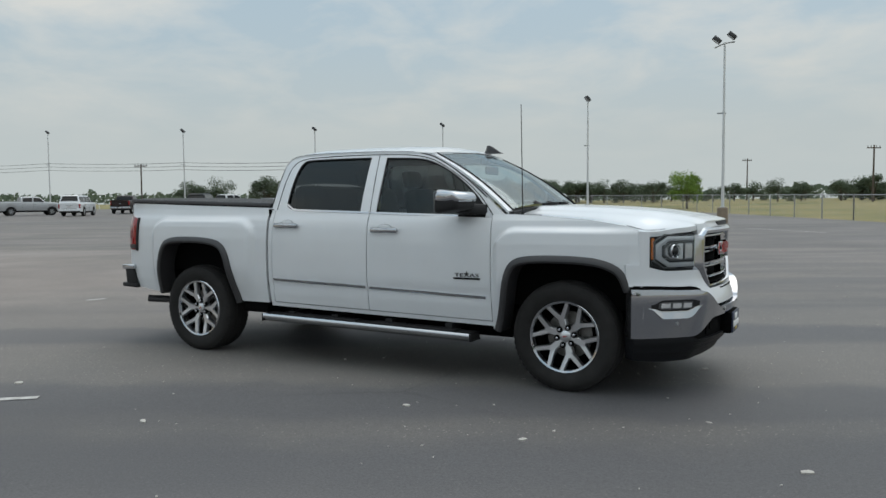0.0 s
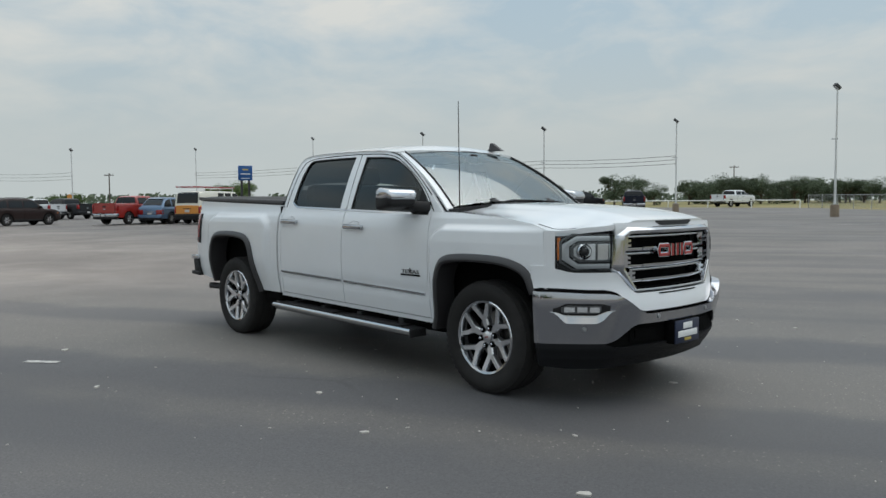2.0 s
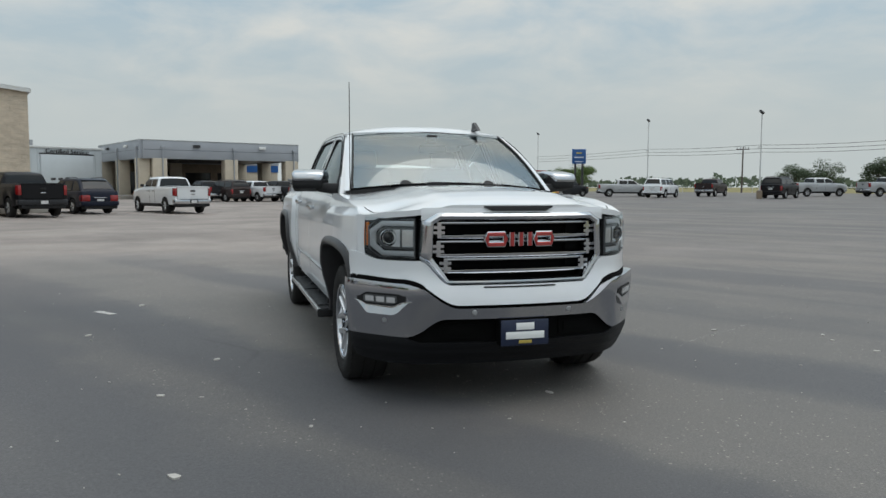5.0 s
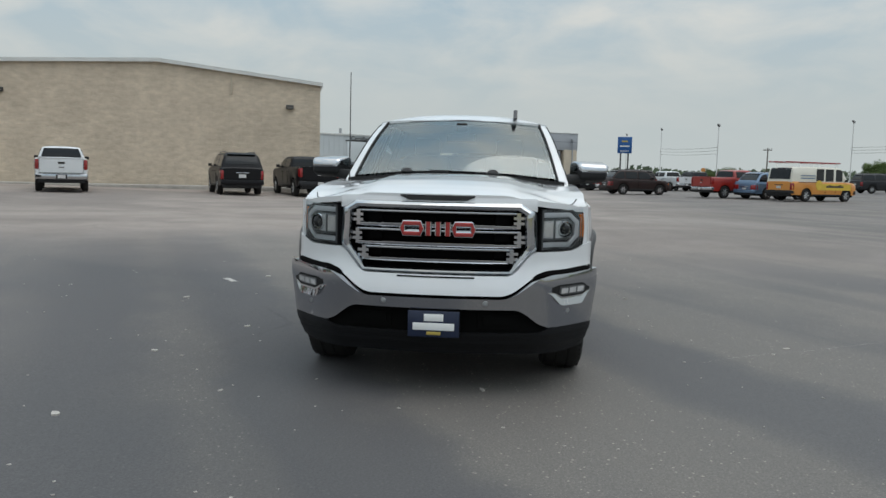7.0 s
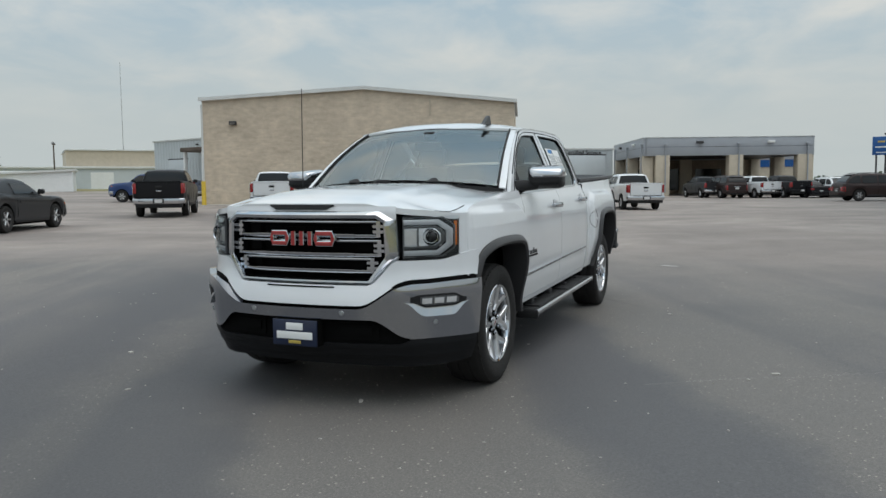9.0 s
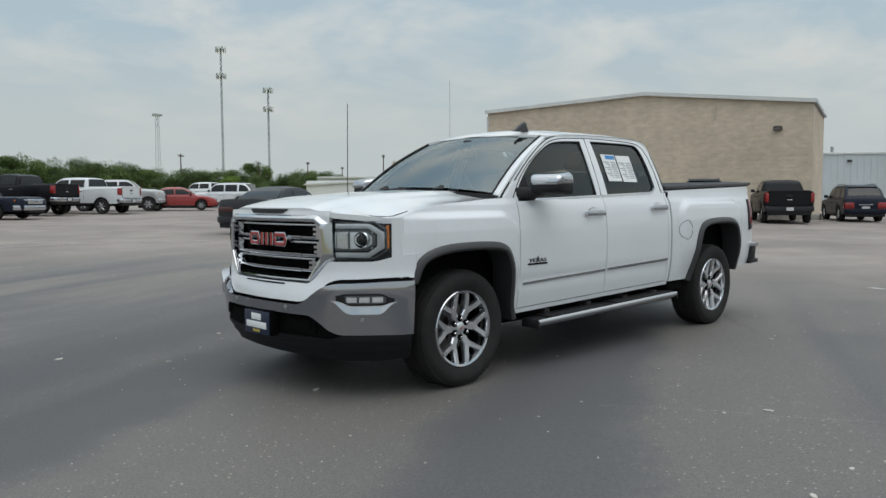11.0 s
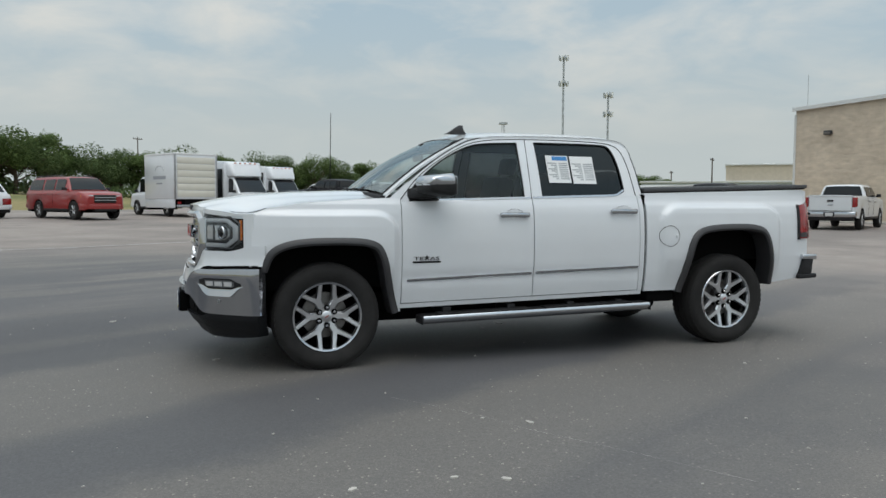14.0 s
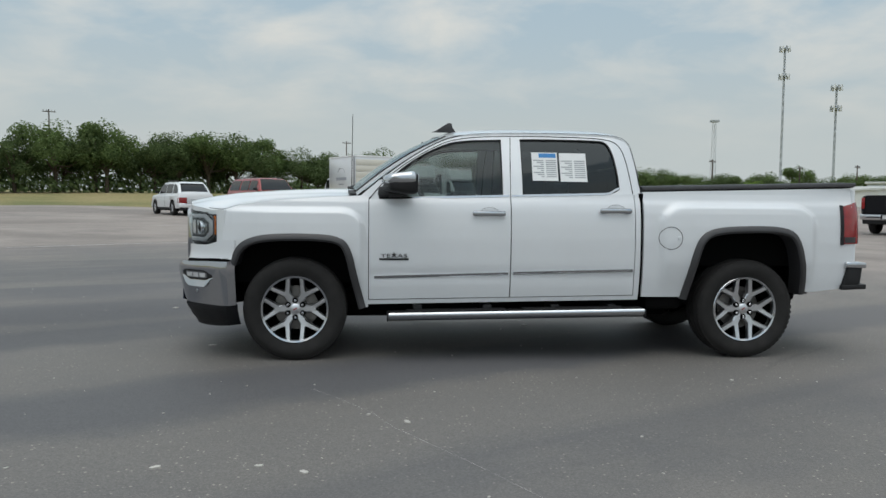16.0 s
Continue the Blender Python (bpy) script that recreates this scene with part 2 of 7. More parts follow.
    chips = math_node(t, "MULTIPLY", ramp(t, chip.outputs["Distance"], [(0.16, 1.0), (0.26, 0.0)]), ramp(t, lot, [(0.80, 0.0), (0.84, 1.0)]))
    col = mixc(t, math_node(t, "MULTIPLY", chips, ramp(t, worn_band, [(0.2, 0.10), (0.7, 0.75)])), col, (0.40, 0.37, 0.32))
    # fine cracks
    warp = mixc(t, 0.25, co, mid.outputs["Color"])
    vor = nd(t, "ShaderNodeTexVoronoi", {"Vector": warp, "Scale": 0.30})
    vor.feature = "DISTANCE_TO_EDGE"
    crack = math_node(t, "MULTIPLY", ramp(t, vor.outputs["Distance"], [(0.0, 1.0), (0.006, 0.0)]), ramp(t, nd(t, "ShaderNodeTexNoise", {"Vector": co, "Scale": 0.33}).outputs[0], [(0.54, 0.0), (0.68, 0.35)]))
    col = mixc(t, crack, col, (0.03, 0.03, 0.03))
    t.links.new(col, b.inputs["Base Color"])
    t.links.new(ramp(t, big.outputs[0], [(0.35, 0.62), (0.65, 0.82)]), b.inputs["Roughness"])
    b.inputs["Specular IOR Level"].default_value = 0.35
    bp = nd(t, "ShaderNodeBump", {"Height": fine.outputs[0], "Strength": 0.4, "Distance": 0.005})
    t.links.new(bp.outputs[0], b.inputs["Normal"])
    return m


def grass_material():
    m = bpy.data.materials.new("dry_grass")
    m.use_nodes = True
    t = m.node_tree
    b = t.nodes["Principled BSDF"]
    co = nd(t, "ShaderNodeTexCoord").outputs["Object"]
    big = nd(t, "ShaderNodeTexNoise", {"Vector": co, "Scale": 0.09, "Detail": 5.0, "Roughness": 0.6})
    fine = nd(t, "ShaderNodeTexNoise", {"Vector": co, "Scale": 5.0, "Detail": 4.0})
    col = ramp(t, big.outputs[0], [(0.35, (0.13, 0.14, 0.045)), (0.5, (0.22, 0.19, 0.075)), (0.66, (0.27, 0.22, 0.10))])
    col = mixc(t, 0.6, col, ramp(t, fine.outputs[0], [(0.3, 0.6), (0.7, 1.3)]), "MULTIPLY")
    t.links.new(col, b.inputs["Base Color"])
    b.inputs["Roughness"].default_value = 0.95
    bp = nd(t, "ShaderNodeBump", {"Height": fine.outputs[0], "Strength": 0.8, "Distance": 0.05})
    t.links.new(bp.outputs[0], b.inputs["Normal"])
    return m


def block_material():
    """Split-faced tan blocks laid in courses."""
    m = bpy.data.materials.new("tan_split_block")
    m.use_nodes = True
    t = m.node_tree
    b = t.nodes["Principled BSDF"]
    co = nd(t, "ShaderNodeTexCoord").outputs["Object"]
    sx = nd(t, "ShaderNodeSeparateXYZ", {0: co})
    up = nd(t, "ShaderNodeCombineXYZ", {0: math_node(t, "ADD", sx.outputs[0], sx.outputs[1]), 1: sx.outputs[2]})
    br = nd(t, "ShaderNodeTexBrick", {"Vector": up.outputs[0], "Color1": (0.57, 0.483, 0.381, 1), "Color2": (0.534, 0.449, 0.352, 1), "Mortar": (0.515, 0.432, 0.34, 1), "Scale": 1.0, "Mortar Size": 0.007,
                                      "Mortar Smooth": 0.5, "Brick Width": 0.4, "Row Height": 0.2})
    n1 = nd(t, "ShaderNodeTexNoise", {"Vector": co, "Scale": 0.5, "Detail": 6.0})
    flat = nd(t, "ShaderNodeMapping", {"Vector": co, "Scale": (1.0, 1.0, 1.9)})
    n2 = nd(t, "ShaderNodeTexNoise", {"Vector": flat.outputs[0], "Scale": 2.2, "Detail": 5.0})
    col = mixc(t, 0.6, br.outputs["Color"], ramp(t, n1.outputs[0], [(0.3, 0.82), (0.7, 1.2)]), "MULTIPLY")
    col = mixc(t, 0.7, col, ramp(t, n2.outputs[0], [(0.3, 0.82), (0.7, 1.16)]), "MULTIPLY")
    t.links.new(col, b.inputs["Base Color"])
    b.inputs["Roughness"].default_value = 0.95
    h = math_node(t, "ADD", math_node(t, "MULTIPLY", br.outputs["Fac"], -0.18), n2.outputs[0])
    bp = nd(t, "ShaderNodeBump", {"Height": h, "Strength": 0.9, "Distance": 0.05})
    t.links.new(bp.outputs[0], b.inputs["Normal"])
    return m


ASPHALT, GRASS, BLOCK = ground_material(), grass_material(), block_material()

# ---- mesh tools ----
def link_mesh(name, bm, mat, angle=35):
    me = bpy.data.meshes.new(name)
    bmesh.ops.recalc_face_normals(bm, faces=bm.faces[:])
    bm.to_mesh(me)
    bm.free()
    me.materials.append(mat)
    me.polygons.foreach_set("use_smooth", [True] * len(me.polygons))
    me.set_sharp_from_angle(angle=radians(angle))
    return me


def part(name, bm, mat, parent, label="", m=None, angle=35):
    """One mesh object under a thing or a part."""
    ob = new(name, link_mesh(name, bm, mat, angle) if isinstance(bm, bmesh.types.BMesh) else bm)
    ob.parent = parent
    if m is not None:
        ob.matrix_basis = m
    if label:
        ob["label"] = label
    return ob


def thing(name, m, label, category, group="", kind=""):
    ob = new(name)
    ob.matrix_basis = m
    ob.empty_display_size = 0.2
    return tagged(ob, label, category, group, kind)


def solid(name, bm, mat, label, category, kind="", m=None, group="", angle=35):
    ob = new(name, link_mesh(name, bm, mat, angle))
    if m is not None:
        ob.matrix_basis = m
    return tagged(ob, label, category, group, kind)


def add_box(bm, x0, x1, y0, y1, z0, z1, bevel=0.0, seg=2, m=None):
    mm = Matrix.Translation(((x0 + x1) / 2, (y0 + y1) / 2, (z0 + z1) / 2)) @ Matrix.Diagonal((abs(x1 - x0), abs(y1 - y0), abs(z1 - z0), 1))
    vs = bmesh.ops.create_cube(bm, size=1.0, matrix=(m @ mm) if m is not None else mm)["verts"]
    if bevel:
        es = list({e for v in vs for e in v.link_edges})
        bmesh.ops.bevel(bm, geom=es, offset=bevel, segments=seg, affect="EDGES", profile=0.5)
    return bm


def box(*a, **k):
    return add_box(bmesh.new(), *a, **k)


def add_tube(bm, pts, r, n=8, r2=None):
    """A round bar along points, tapering from r to r2."""
    pts = [Vector(p) for p in pts]
    rings = []
    for i, p in enumerate(pts):
        d = (pts[min(i + 1, len(pts) - 1)] - pts[max(i - 1, 0)]).normalized()
        a = d.orthogonal().normalized() if i == 0 else (a - d * a.dot(d)).normalized()
        b = d.cross(a)
        rad = r if r2 is None else r + (r2 - r) * i / (len(pts) - 1)
        rings.append([bm.verts.new(p + rad * (math.cos(6.2832 * k / n) * a + math.sin(6.2832 * k / n) * b)) for k in range(n)])
    for r0, r1 in zip(rings, rings[1:]):
        for k in range(n):
            bm.faces.new((r0[k], r0[(k + 1) % n], r1[(k + 1) % n], r1[k]))
    bm.faces.new(rings[0][::-1])
    bm.faces.new(rings[-1])
    return bm


def tube(pts, r, n=8, r2=None):
    return add_tube(bmesh.new(), pts, r, n, r2)


def lathe(profile, n=32, axis="y"):
    """Turn (radius, along) pairs round the y axis."""
    bm = bmesh.new()
    rings = []
    for r, h in profile:
        rings.append([bm.verts.new((r * math.cos(6.283185 * k / n), h, r * math.sin(6.283185 * k / n))) for k in range(n)] if r > 1e-5 else [bm.verts.new((0, h, 0))])
    for a, b in zip(rings, rings[1:]):
        for k in range(n):
            q = [a[k % len(a)], a[(k + 1) % len(a)], b[(k + 1) % len(b)], b[k % len(b)]]
            q = list(dict.fromkeys(q))
            if len(q) > 2:
                bm.faces.new(q)
    return bm


def loft(sections, cap=True):
    bm = bmesh.new()
    rings = [[bm.verts.new(p) for p in s] for s in sections]
    for a, b in zip(rings, rings[1:]):
        for k in range(len(a) - 1):
            bm.faces.new((a[k], a[k + 1], b[k + 1], b[k]))
    if cap:
        bm.faces.new(rings[0][::-1])
        bm.faces.new(rings[-1])
    return bm


def prism(outline, axis, a, b, bevel=0.0):
    """Extrude a 2D outline along an axis (0 x, 1 y, 2 z) from a to b."""
    bm = bmesh.new()

    def at(p, h):
        q = list(p)
        q.insert(axis, h)
        return q
    lo = [bm.verts.new(at(p, a)) for p in outline]
    hi = [bm.verts.new(at(p, b)) for p in outline]
    n = len(outline)
    bm.faces.new(lo[::-1])
    bm.faces.new(hi)
    for k in range(n):
        bm.faces.new((lo[k], lo[(k + 1) % n], hi[(k + 1) % n], hi[k]))
    if bevel:
        bmesh.ops.recalc_face_normals(bm, faces=bm.faces[:])
        bmesh.ops.bevel(bm, geom=bm.edges[:], offset=bevel, segments=2, affect="EDGES", profile=0.5)
    return bm


def letters(txt, size, m, mat, parent, name="lettering", depth=0.004):
    cu = bpy.data.curves.new(name, "FONT")
    cu.body, cu.size, cu.extrude, cu.align_x = txt, size, depth, "CENTER"
    cu.space_character = 1.05
    tmp = bpy.data.objects.new(name, cu)
    scene.collection.objects.link(tmp)
    bpy.context.view_layer.update()
    me = bpy.data.meshes.new_from_object(tmp.evaluated_get(bpy.context.evaluated_depsgraph_get()))
    bpy.data.objects.remove(tmp)
    me.materials.clear()
    me.materials.append(mat)
    ob = new(name, me)
    ob.parent = parent
    ob.matrix_basis = m
    return ob


def interp(x, pts):
    return float(np.interp(x, [p[0] for p in pts], [p[1] for p in pts]))


def smooth(a, b, x):
    t = min(1.0, max(0.0, (x - a) / (b - a)))
    return t * t * (3 - 2 * t)


def round_line(pts, times=2):
    """Cut the corners of an open line of points."""
    for _ in range(times):
        out = [pts[0]]
        for (ax, az), (bx, bz) in zip(pts, pts[1:]):
            out += [(ax * 0.75 + bx * 0.25, az * 0.75 + bz * 0.25), (ax * 0.25 + bx * 0.75, az * 0.25 + bz * 0.75)]
        pts = out + [pts[-1]]
    return pts


def panel(x0, x1, lo, hi, sgn, yf, nx=28, nz=14, back=0.03, extra=(), off=0.0):
    """A body panel: columns from x0 to x1, rows from lo(x) to hi(x), lying on y = yf(x, z), its rim turned inward."""
    xs = sorted({*np.linspace(x0, x1, nx).tolist(), *[e for e in extra if x0 < e < x1]})
    bm = bmesh.new()
    g = []
    for x in xs:
        a, b = lo(x), hi(x)
        b = max(b, a + 0.002)
        g.append([bm.verts.new((x, sgn * (yf(x, a + (b - a) * k / nz) + off), a + (b - a) * k / nz)) for k in range(nz + 1)])
    for p, q in zip(g, g[1:]):
        for k in range(nz):
            bm.faces.new((p[k], q[k], q[k + 1], p[k + 1]))
    rim = g[0] + [c[-1] for c in g[1:-1]] + g[-1][::-1] + [c[0] for c in g[-2:0:-1]]
    inner = [bm.verts.new((v.co.x, v.co.y - sgn * back, v.co.z)) for v in rim]
    for k in range(len(rim)):
        bm.faces.new((rim[k], rim[(k + 1) % len(rim)], inner[(k + 1) % len(rim)], inner[k]))
    return bm


def line_fn(pts):
    pts = sorted(pts)
    return lambda x: interp(x, pts)


def const(v):
    return lambda x: v


def sheet(xs_ys, fn, back=0.03):
    """A grid of points fn(i, j) -> xyz, with its rim turned down."""
    bm = bmesh.new()
    ni, nj = xs_ys
    g = [[bm.verts.new(fn(i / ni, j / nj)) for j in range(nj + 1)] for i in range(ni + 1)]
    for i in range(ni):
        for j in range(nj):
            bm.faces.new((g[i][j], g[i + 1][j], g[i + 1][j + 1], g[i][j + 1]))
    if back:
        rim = g[0] + [c[-1] for c in g[1:-1]] + g[-1][::-1] + [c[0] for c in g[-2:0:-1]]
        low = [bm.verts.new(v.co + Vector((0, 0, -back))) for v in rim]
        for k in range(len(rim)):
            bm.faces.new((rim[k], rim[(k + 1) % len(rim)], low[(k + 1) % len(rim)], low[k]))
    return bm


def lot_z(x, y):
    """The lot falls gently towards its middle line; a low bank rises behind its far side."""
    z = (0.014 if y < 0 else 0.0095) * (math.sqrt(min(abs(y), 130) ** 2 + 36) - 6)
    if y < -50 and x > 2:
        z += min(0.8, 0.045 * (-50 - y)) * min(1.0, (x - 2) / 12)
    return z


def ground_pose(x, y, heading=0):
    return pose(x, y, lot_z(x, y), 0, 0, heading)

# ---- ground ----
def ground_sheet(name, inside, radii, n, lift, mat, label):
    bm = bmesh.new()
    rings = []
    for r in radii:
        rings.append([bm.verts.new((-20 + r * math.cos(6.283185 * k / n), r * math.sin(6.283185 * k / n), 0)) for k in range(n)])
    c = bm.verts.new((-20, 0, 0))
    for k in range(n):
        bm.faces.new((c, rings[0][k], rings[0][(k + 1) % n]))
    for a, b in zip(rings, rings[1:]):
        for k in range(n):
            bm.faces.new((a[k], a[(k + 1) % n], b[(k + 1) % n], b[k]))
    for v in bm.verts:
        v.co.z = lot_z(v.co.x, v.co.y) + lift
    return solid(name, bm, mat, label, "ground", "structure", angle=180)


ground_sheet("ground", None, [4, 9, 15, 22, 30, 40, 52, 66, 82, 100, 125, 160, 220, 320, 500, 900, 1600, 3500], 96, -0.06, GRASS, "dry yellow-green grass field round the lot")
# the asphalt lot, edged by the fence line and the far verge
LOT = [(70, -46), (70, -10), (27, -2), (12, 20), (3.6, 36), (-8.5, 55.5), (-25.8, 73.2), (-59, 77), (-105, 72), (-165, 58), (-170, 20), (-170, -60), (-60, -78), (-20, -70), (0, -61), (23, -53.5)]


def lot_sheet():
    bm = bmesh.new()
    y0, y1, step = -80.0, 80.0, 2.5
    ys = [y0 + step * i for i in range(int((y1 - y0) / step) + 1)]
    rows = []
    for y in ys:
        xs = []
        for (ax, ay), (bx, by) in zip(LOT, LOT[1:] + LOT[:1]):
            if (ay <= y < by) or (by <= y < ay):
                xs.append(ax + (bx - ax) * (y - ay) / (by - ay))
        rows.append((y, min(xs), max(xs)) if len(xs) > 1 else None)
    prev = None
    for r in rows:
        if r is None:
            prev = None
            continue
        y, a, b = r
        cur = [bm.verts.new((a + (b - a) * i / 40, y, lot_z(0, y))) for i in range(41)]
        if prev:
            for i in range(40):
                bm.faces.new((prev[i], prev[i + 1], cur[i + 1], cur[i]))
        prev = cur
    return solid("pavement", bm, ASPHALT, "dark patched asphalt of the parking lot with worn seal coat", "pavement", "structure", angle=180)


lot_sheet()


def stripe(pts, width, label="worn white paint line on the asphalt"):
    bm = bmesh.new()
    prev = None
    for i, (x, y) in enumerate(pts):
        a = Vector(pts[min(i + 1, len(pts) - 1)]) - Vector(pts[max(i - 1, 0)])
        nrm = Vector((-a.y, a.x)).normalized() * width / 2
        cur = [bm.verts.new((x + s * nrm.x, y + s * nrm.y, lot_z(x, y) + 0.006)) for s in (-1, 1)]
        if prev:
            bm.faces.new((prev[0], cur[0], cur[1], prev[1]))
        prev = cur
    return solid("lot_marking", bm, LINEPAINT, label, "marking", "structure", angle=180)


def line_material():
    m = bpy.data.materials.new("worn_line_paint")
    m.use_nodes = True
    t = m.node_tree
    b = t.nodes["Principled BSDF"]
    co = nd(t, "ShaderNodeTexCoord").outputs["Object"]
    n1 = nd(t, "ShaderNodeTexNoise", {"Vector": co, "Scale": 7.0, "Detail": 6.0, "Roughness": 0.7})
    t.links.new(ramp(t, n1.outputs[0], [(0.36, (0.22, 0.215, 0.21)), (0.54, (0.50, 0.49, 0.47))]), b.inputs["Base Color"])
    b.inputs["Roughness"].default_value = 0.85
    return m


LINEPAINT = line_material()

# ---- the tan block building ----
WA, WB = Vector((-35.6, -10.45)), Vector((-30.4, -28.0))
wall_dir = (WB - WA).normalized()
wall_len = (WB - WA).length
wall_yaw = math.degrees(math.atan2(wall_dir.y, wall_dir.x))
# local x runs along the wall front, local y points away from the lot
wall_m = pose(WA.x, WA.y, 0.1, 0, 0, wall_yaw)
SIDE = -1


def block_building():
    b = thing("block_building", wall_m, "windowless tan split-block building with a low gable and white roof edge", "building")
    L, H, R, D = wall_len, 5.80, 6.80, 9.0
    mid = L * 0.47
    out = [(0, 0), (L, 0), (L, H + 0.55), (mid, R), (0, H + 0.10)]
    part("front_wall", prism(out, 1, 0, SIDE * 0.3), BLOCK, b, m=None)
    for nm, x in (("side_wall", 0.0), ("side_wall", L - 0.3)):
        part(nm, box(x, x + 0.3, SIDE * 0.3, SIDE * D, 0, H), BLOCK, b)
    part("back_wall", prism(out, 1, SIDE * D, SIDE * (D + 0.3)), BLOCK, b)
    for x0, z0, x1, z1 in ((-0.15, H + 0.08, mid, R), (mid, R, L + 0.12, H + 0.53)):
        part("roof", prism([(x0, z0), (x1, z1), (x1, z1 + 0.14), (x0, z0 + 0.14)], 1, SIDE * -0.12, SIDE * (D + 0.5)), METALWALL, b)
        part("roof_edge", prism([(x0, z0 - 0.04), (x1, z1 - 0.04), (x1, z1 + 0.16), (x0, z0 + 0.16)], 1, SIDE * -0.2, SIDE * -0.11), ROOFEDGE, b, "white metal roof edge")
    for x, zl in ((1.45, -0.35), (L - 2.1, 0.0)):
        lp = part("wall_lamp", box(x, x + 0.42, SIDE * -0.22, 0, 4.87 + zl, 5.10 + zl, bevel=0.04), DARKTRIM, b, "bronze wall floodlight")
        part("lens", box(x + 0.05, x + 0.37, SIDE * -0.235, SIDE * -0.222, 4.90 + zl, 5.01 + zl), RIMGLASS, lp)
    for x in (4.9, 12.7):
        part("control_joint", box(x, x + 0.02, SIDE * -0.004, 0, 0, 5.8), TANSTUCCO, b)
    part("corner_trim", box(L - 0.04, L + 0.08, SIDE * -0.03, SIDE * 0.2, 0, H + 0.3), ROOFEDGE, b, "white metal corner trim")
    part("downpipe", box(4.75, 4.83, SIDE * -0.09, 0, 5.2, 6.1, bevel=0.02), TANSTUCCO, b)


block_building()
solid("kerb", box(-0.5, wall_len + 0.3, SIDE * -2.1, SIDE * -0.05, -0.15, 0.24, bevel=0.04), CONCRETE, "pale concrete kerb walk along the block wall", "kerb", "structure", m=wall_m)

# ---- parked vehicles ----
WHEELS = {}


def wheel_meshes(r, wide=0.26):
    if (r, wide) not in WHEELS:
        h = wide / 2
        tyre = link_mesh("tyre", lathe([(r * 0.62, -h * 0.8), (r * 0.80, -h), (r * 0.94, -h * 0.92), (r, -h * 0.62), (r, h * 0.62), (r * 0.94, h * 0.92), (r * 0.80, h), (r * 0.66, h * 0.86), (r * 0.62, h * 0.5)], 28), RUBBER)
        bm = lathe([(r * 0.655, h * 0.9), (r * 0.60, h * 0.92), (r * 0.57, h * 0.35), (r * 0.14, h * 0.3), (r * 0.14, h * 0.75), (0, h * 0.78)], 28)
        rim = link_mesh("rim", bm, DARKTRIM)
        sb = bmesh.new()
        for k in range(6):
            a = k * 60
            add_box(sb, r * 0.10, r * 0.62, h * 0.50, h * 0.82, -r * 0.075, r * 0.075, bevel=0.012, seg=1, m=pose(0, 0, 0, 0, a, 0))
        spokes = link_mesh("spokes", sb, ALLOY)
        WHEELS[(r, wide)] = (tyre, rim, spokes)
    return WHEELS[(r, wide)]


def add_wheels(v, spots, r, wide=0.26):
    ty, rim, sp = wheel_meshes(r, wide)
    for x, y in spots:
        w = part("wheel", ty, None, v, m=pose(x, y, r, 0, 0, 0 if y > 0 else 180))
        part("rim", rim, None, w)
        part("spokes", sp, None, w)


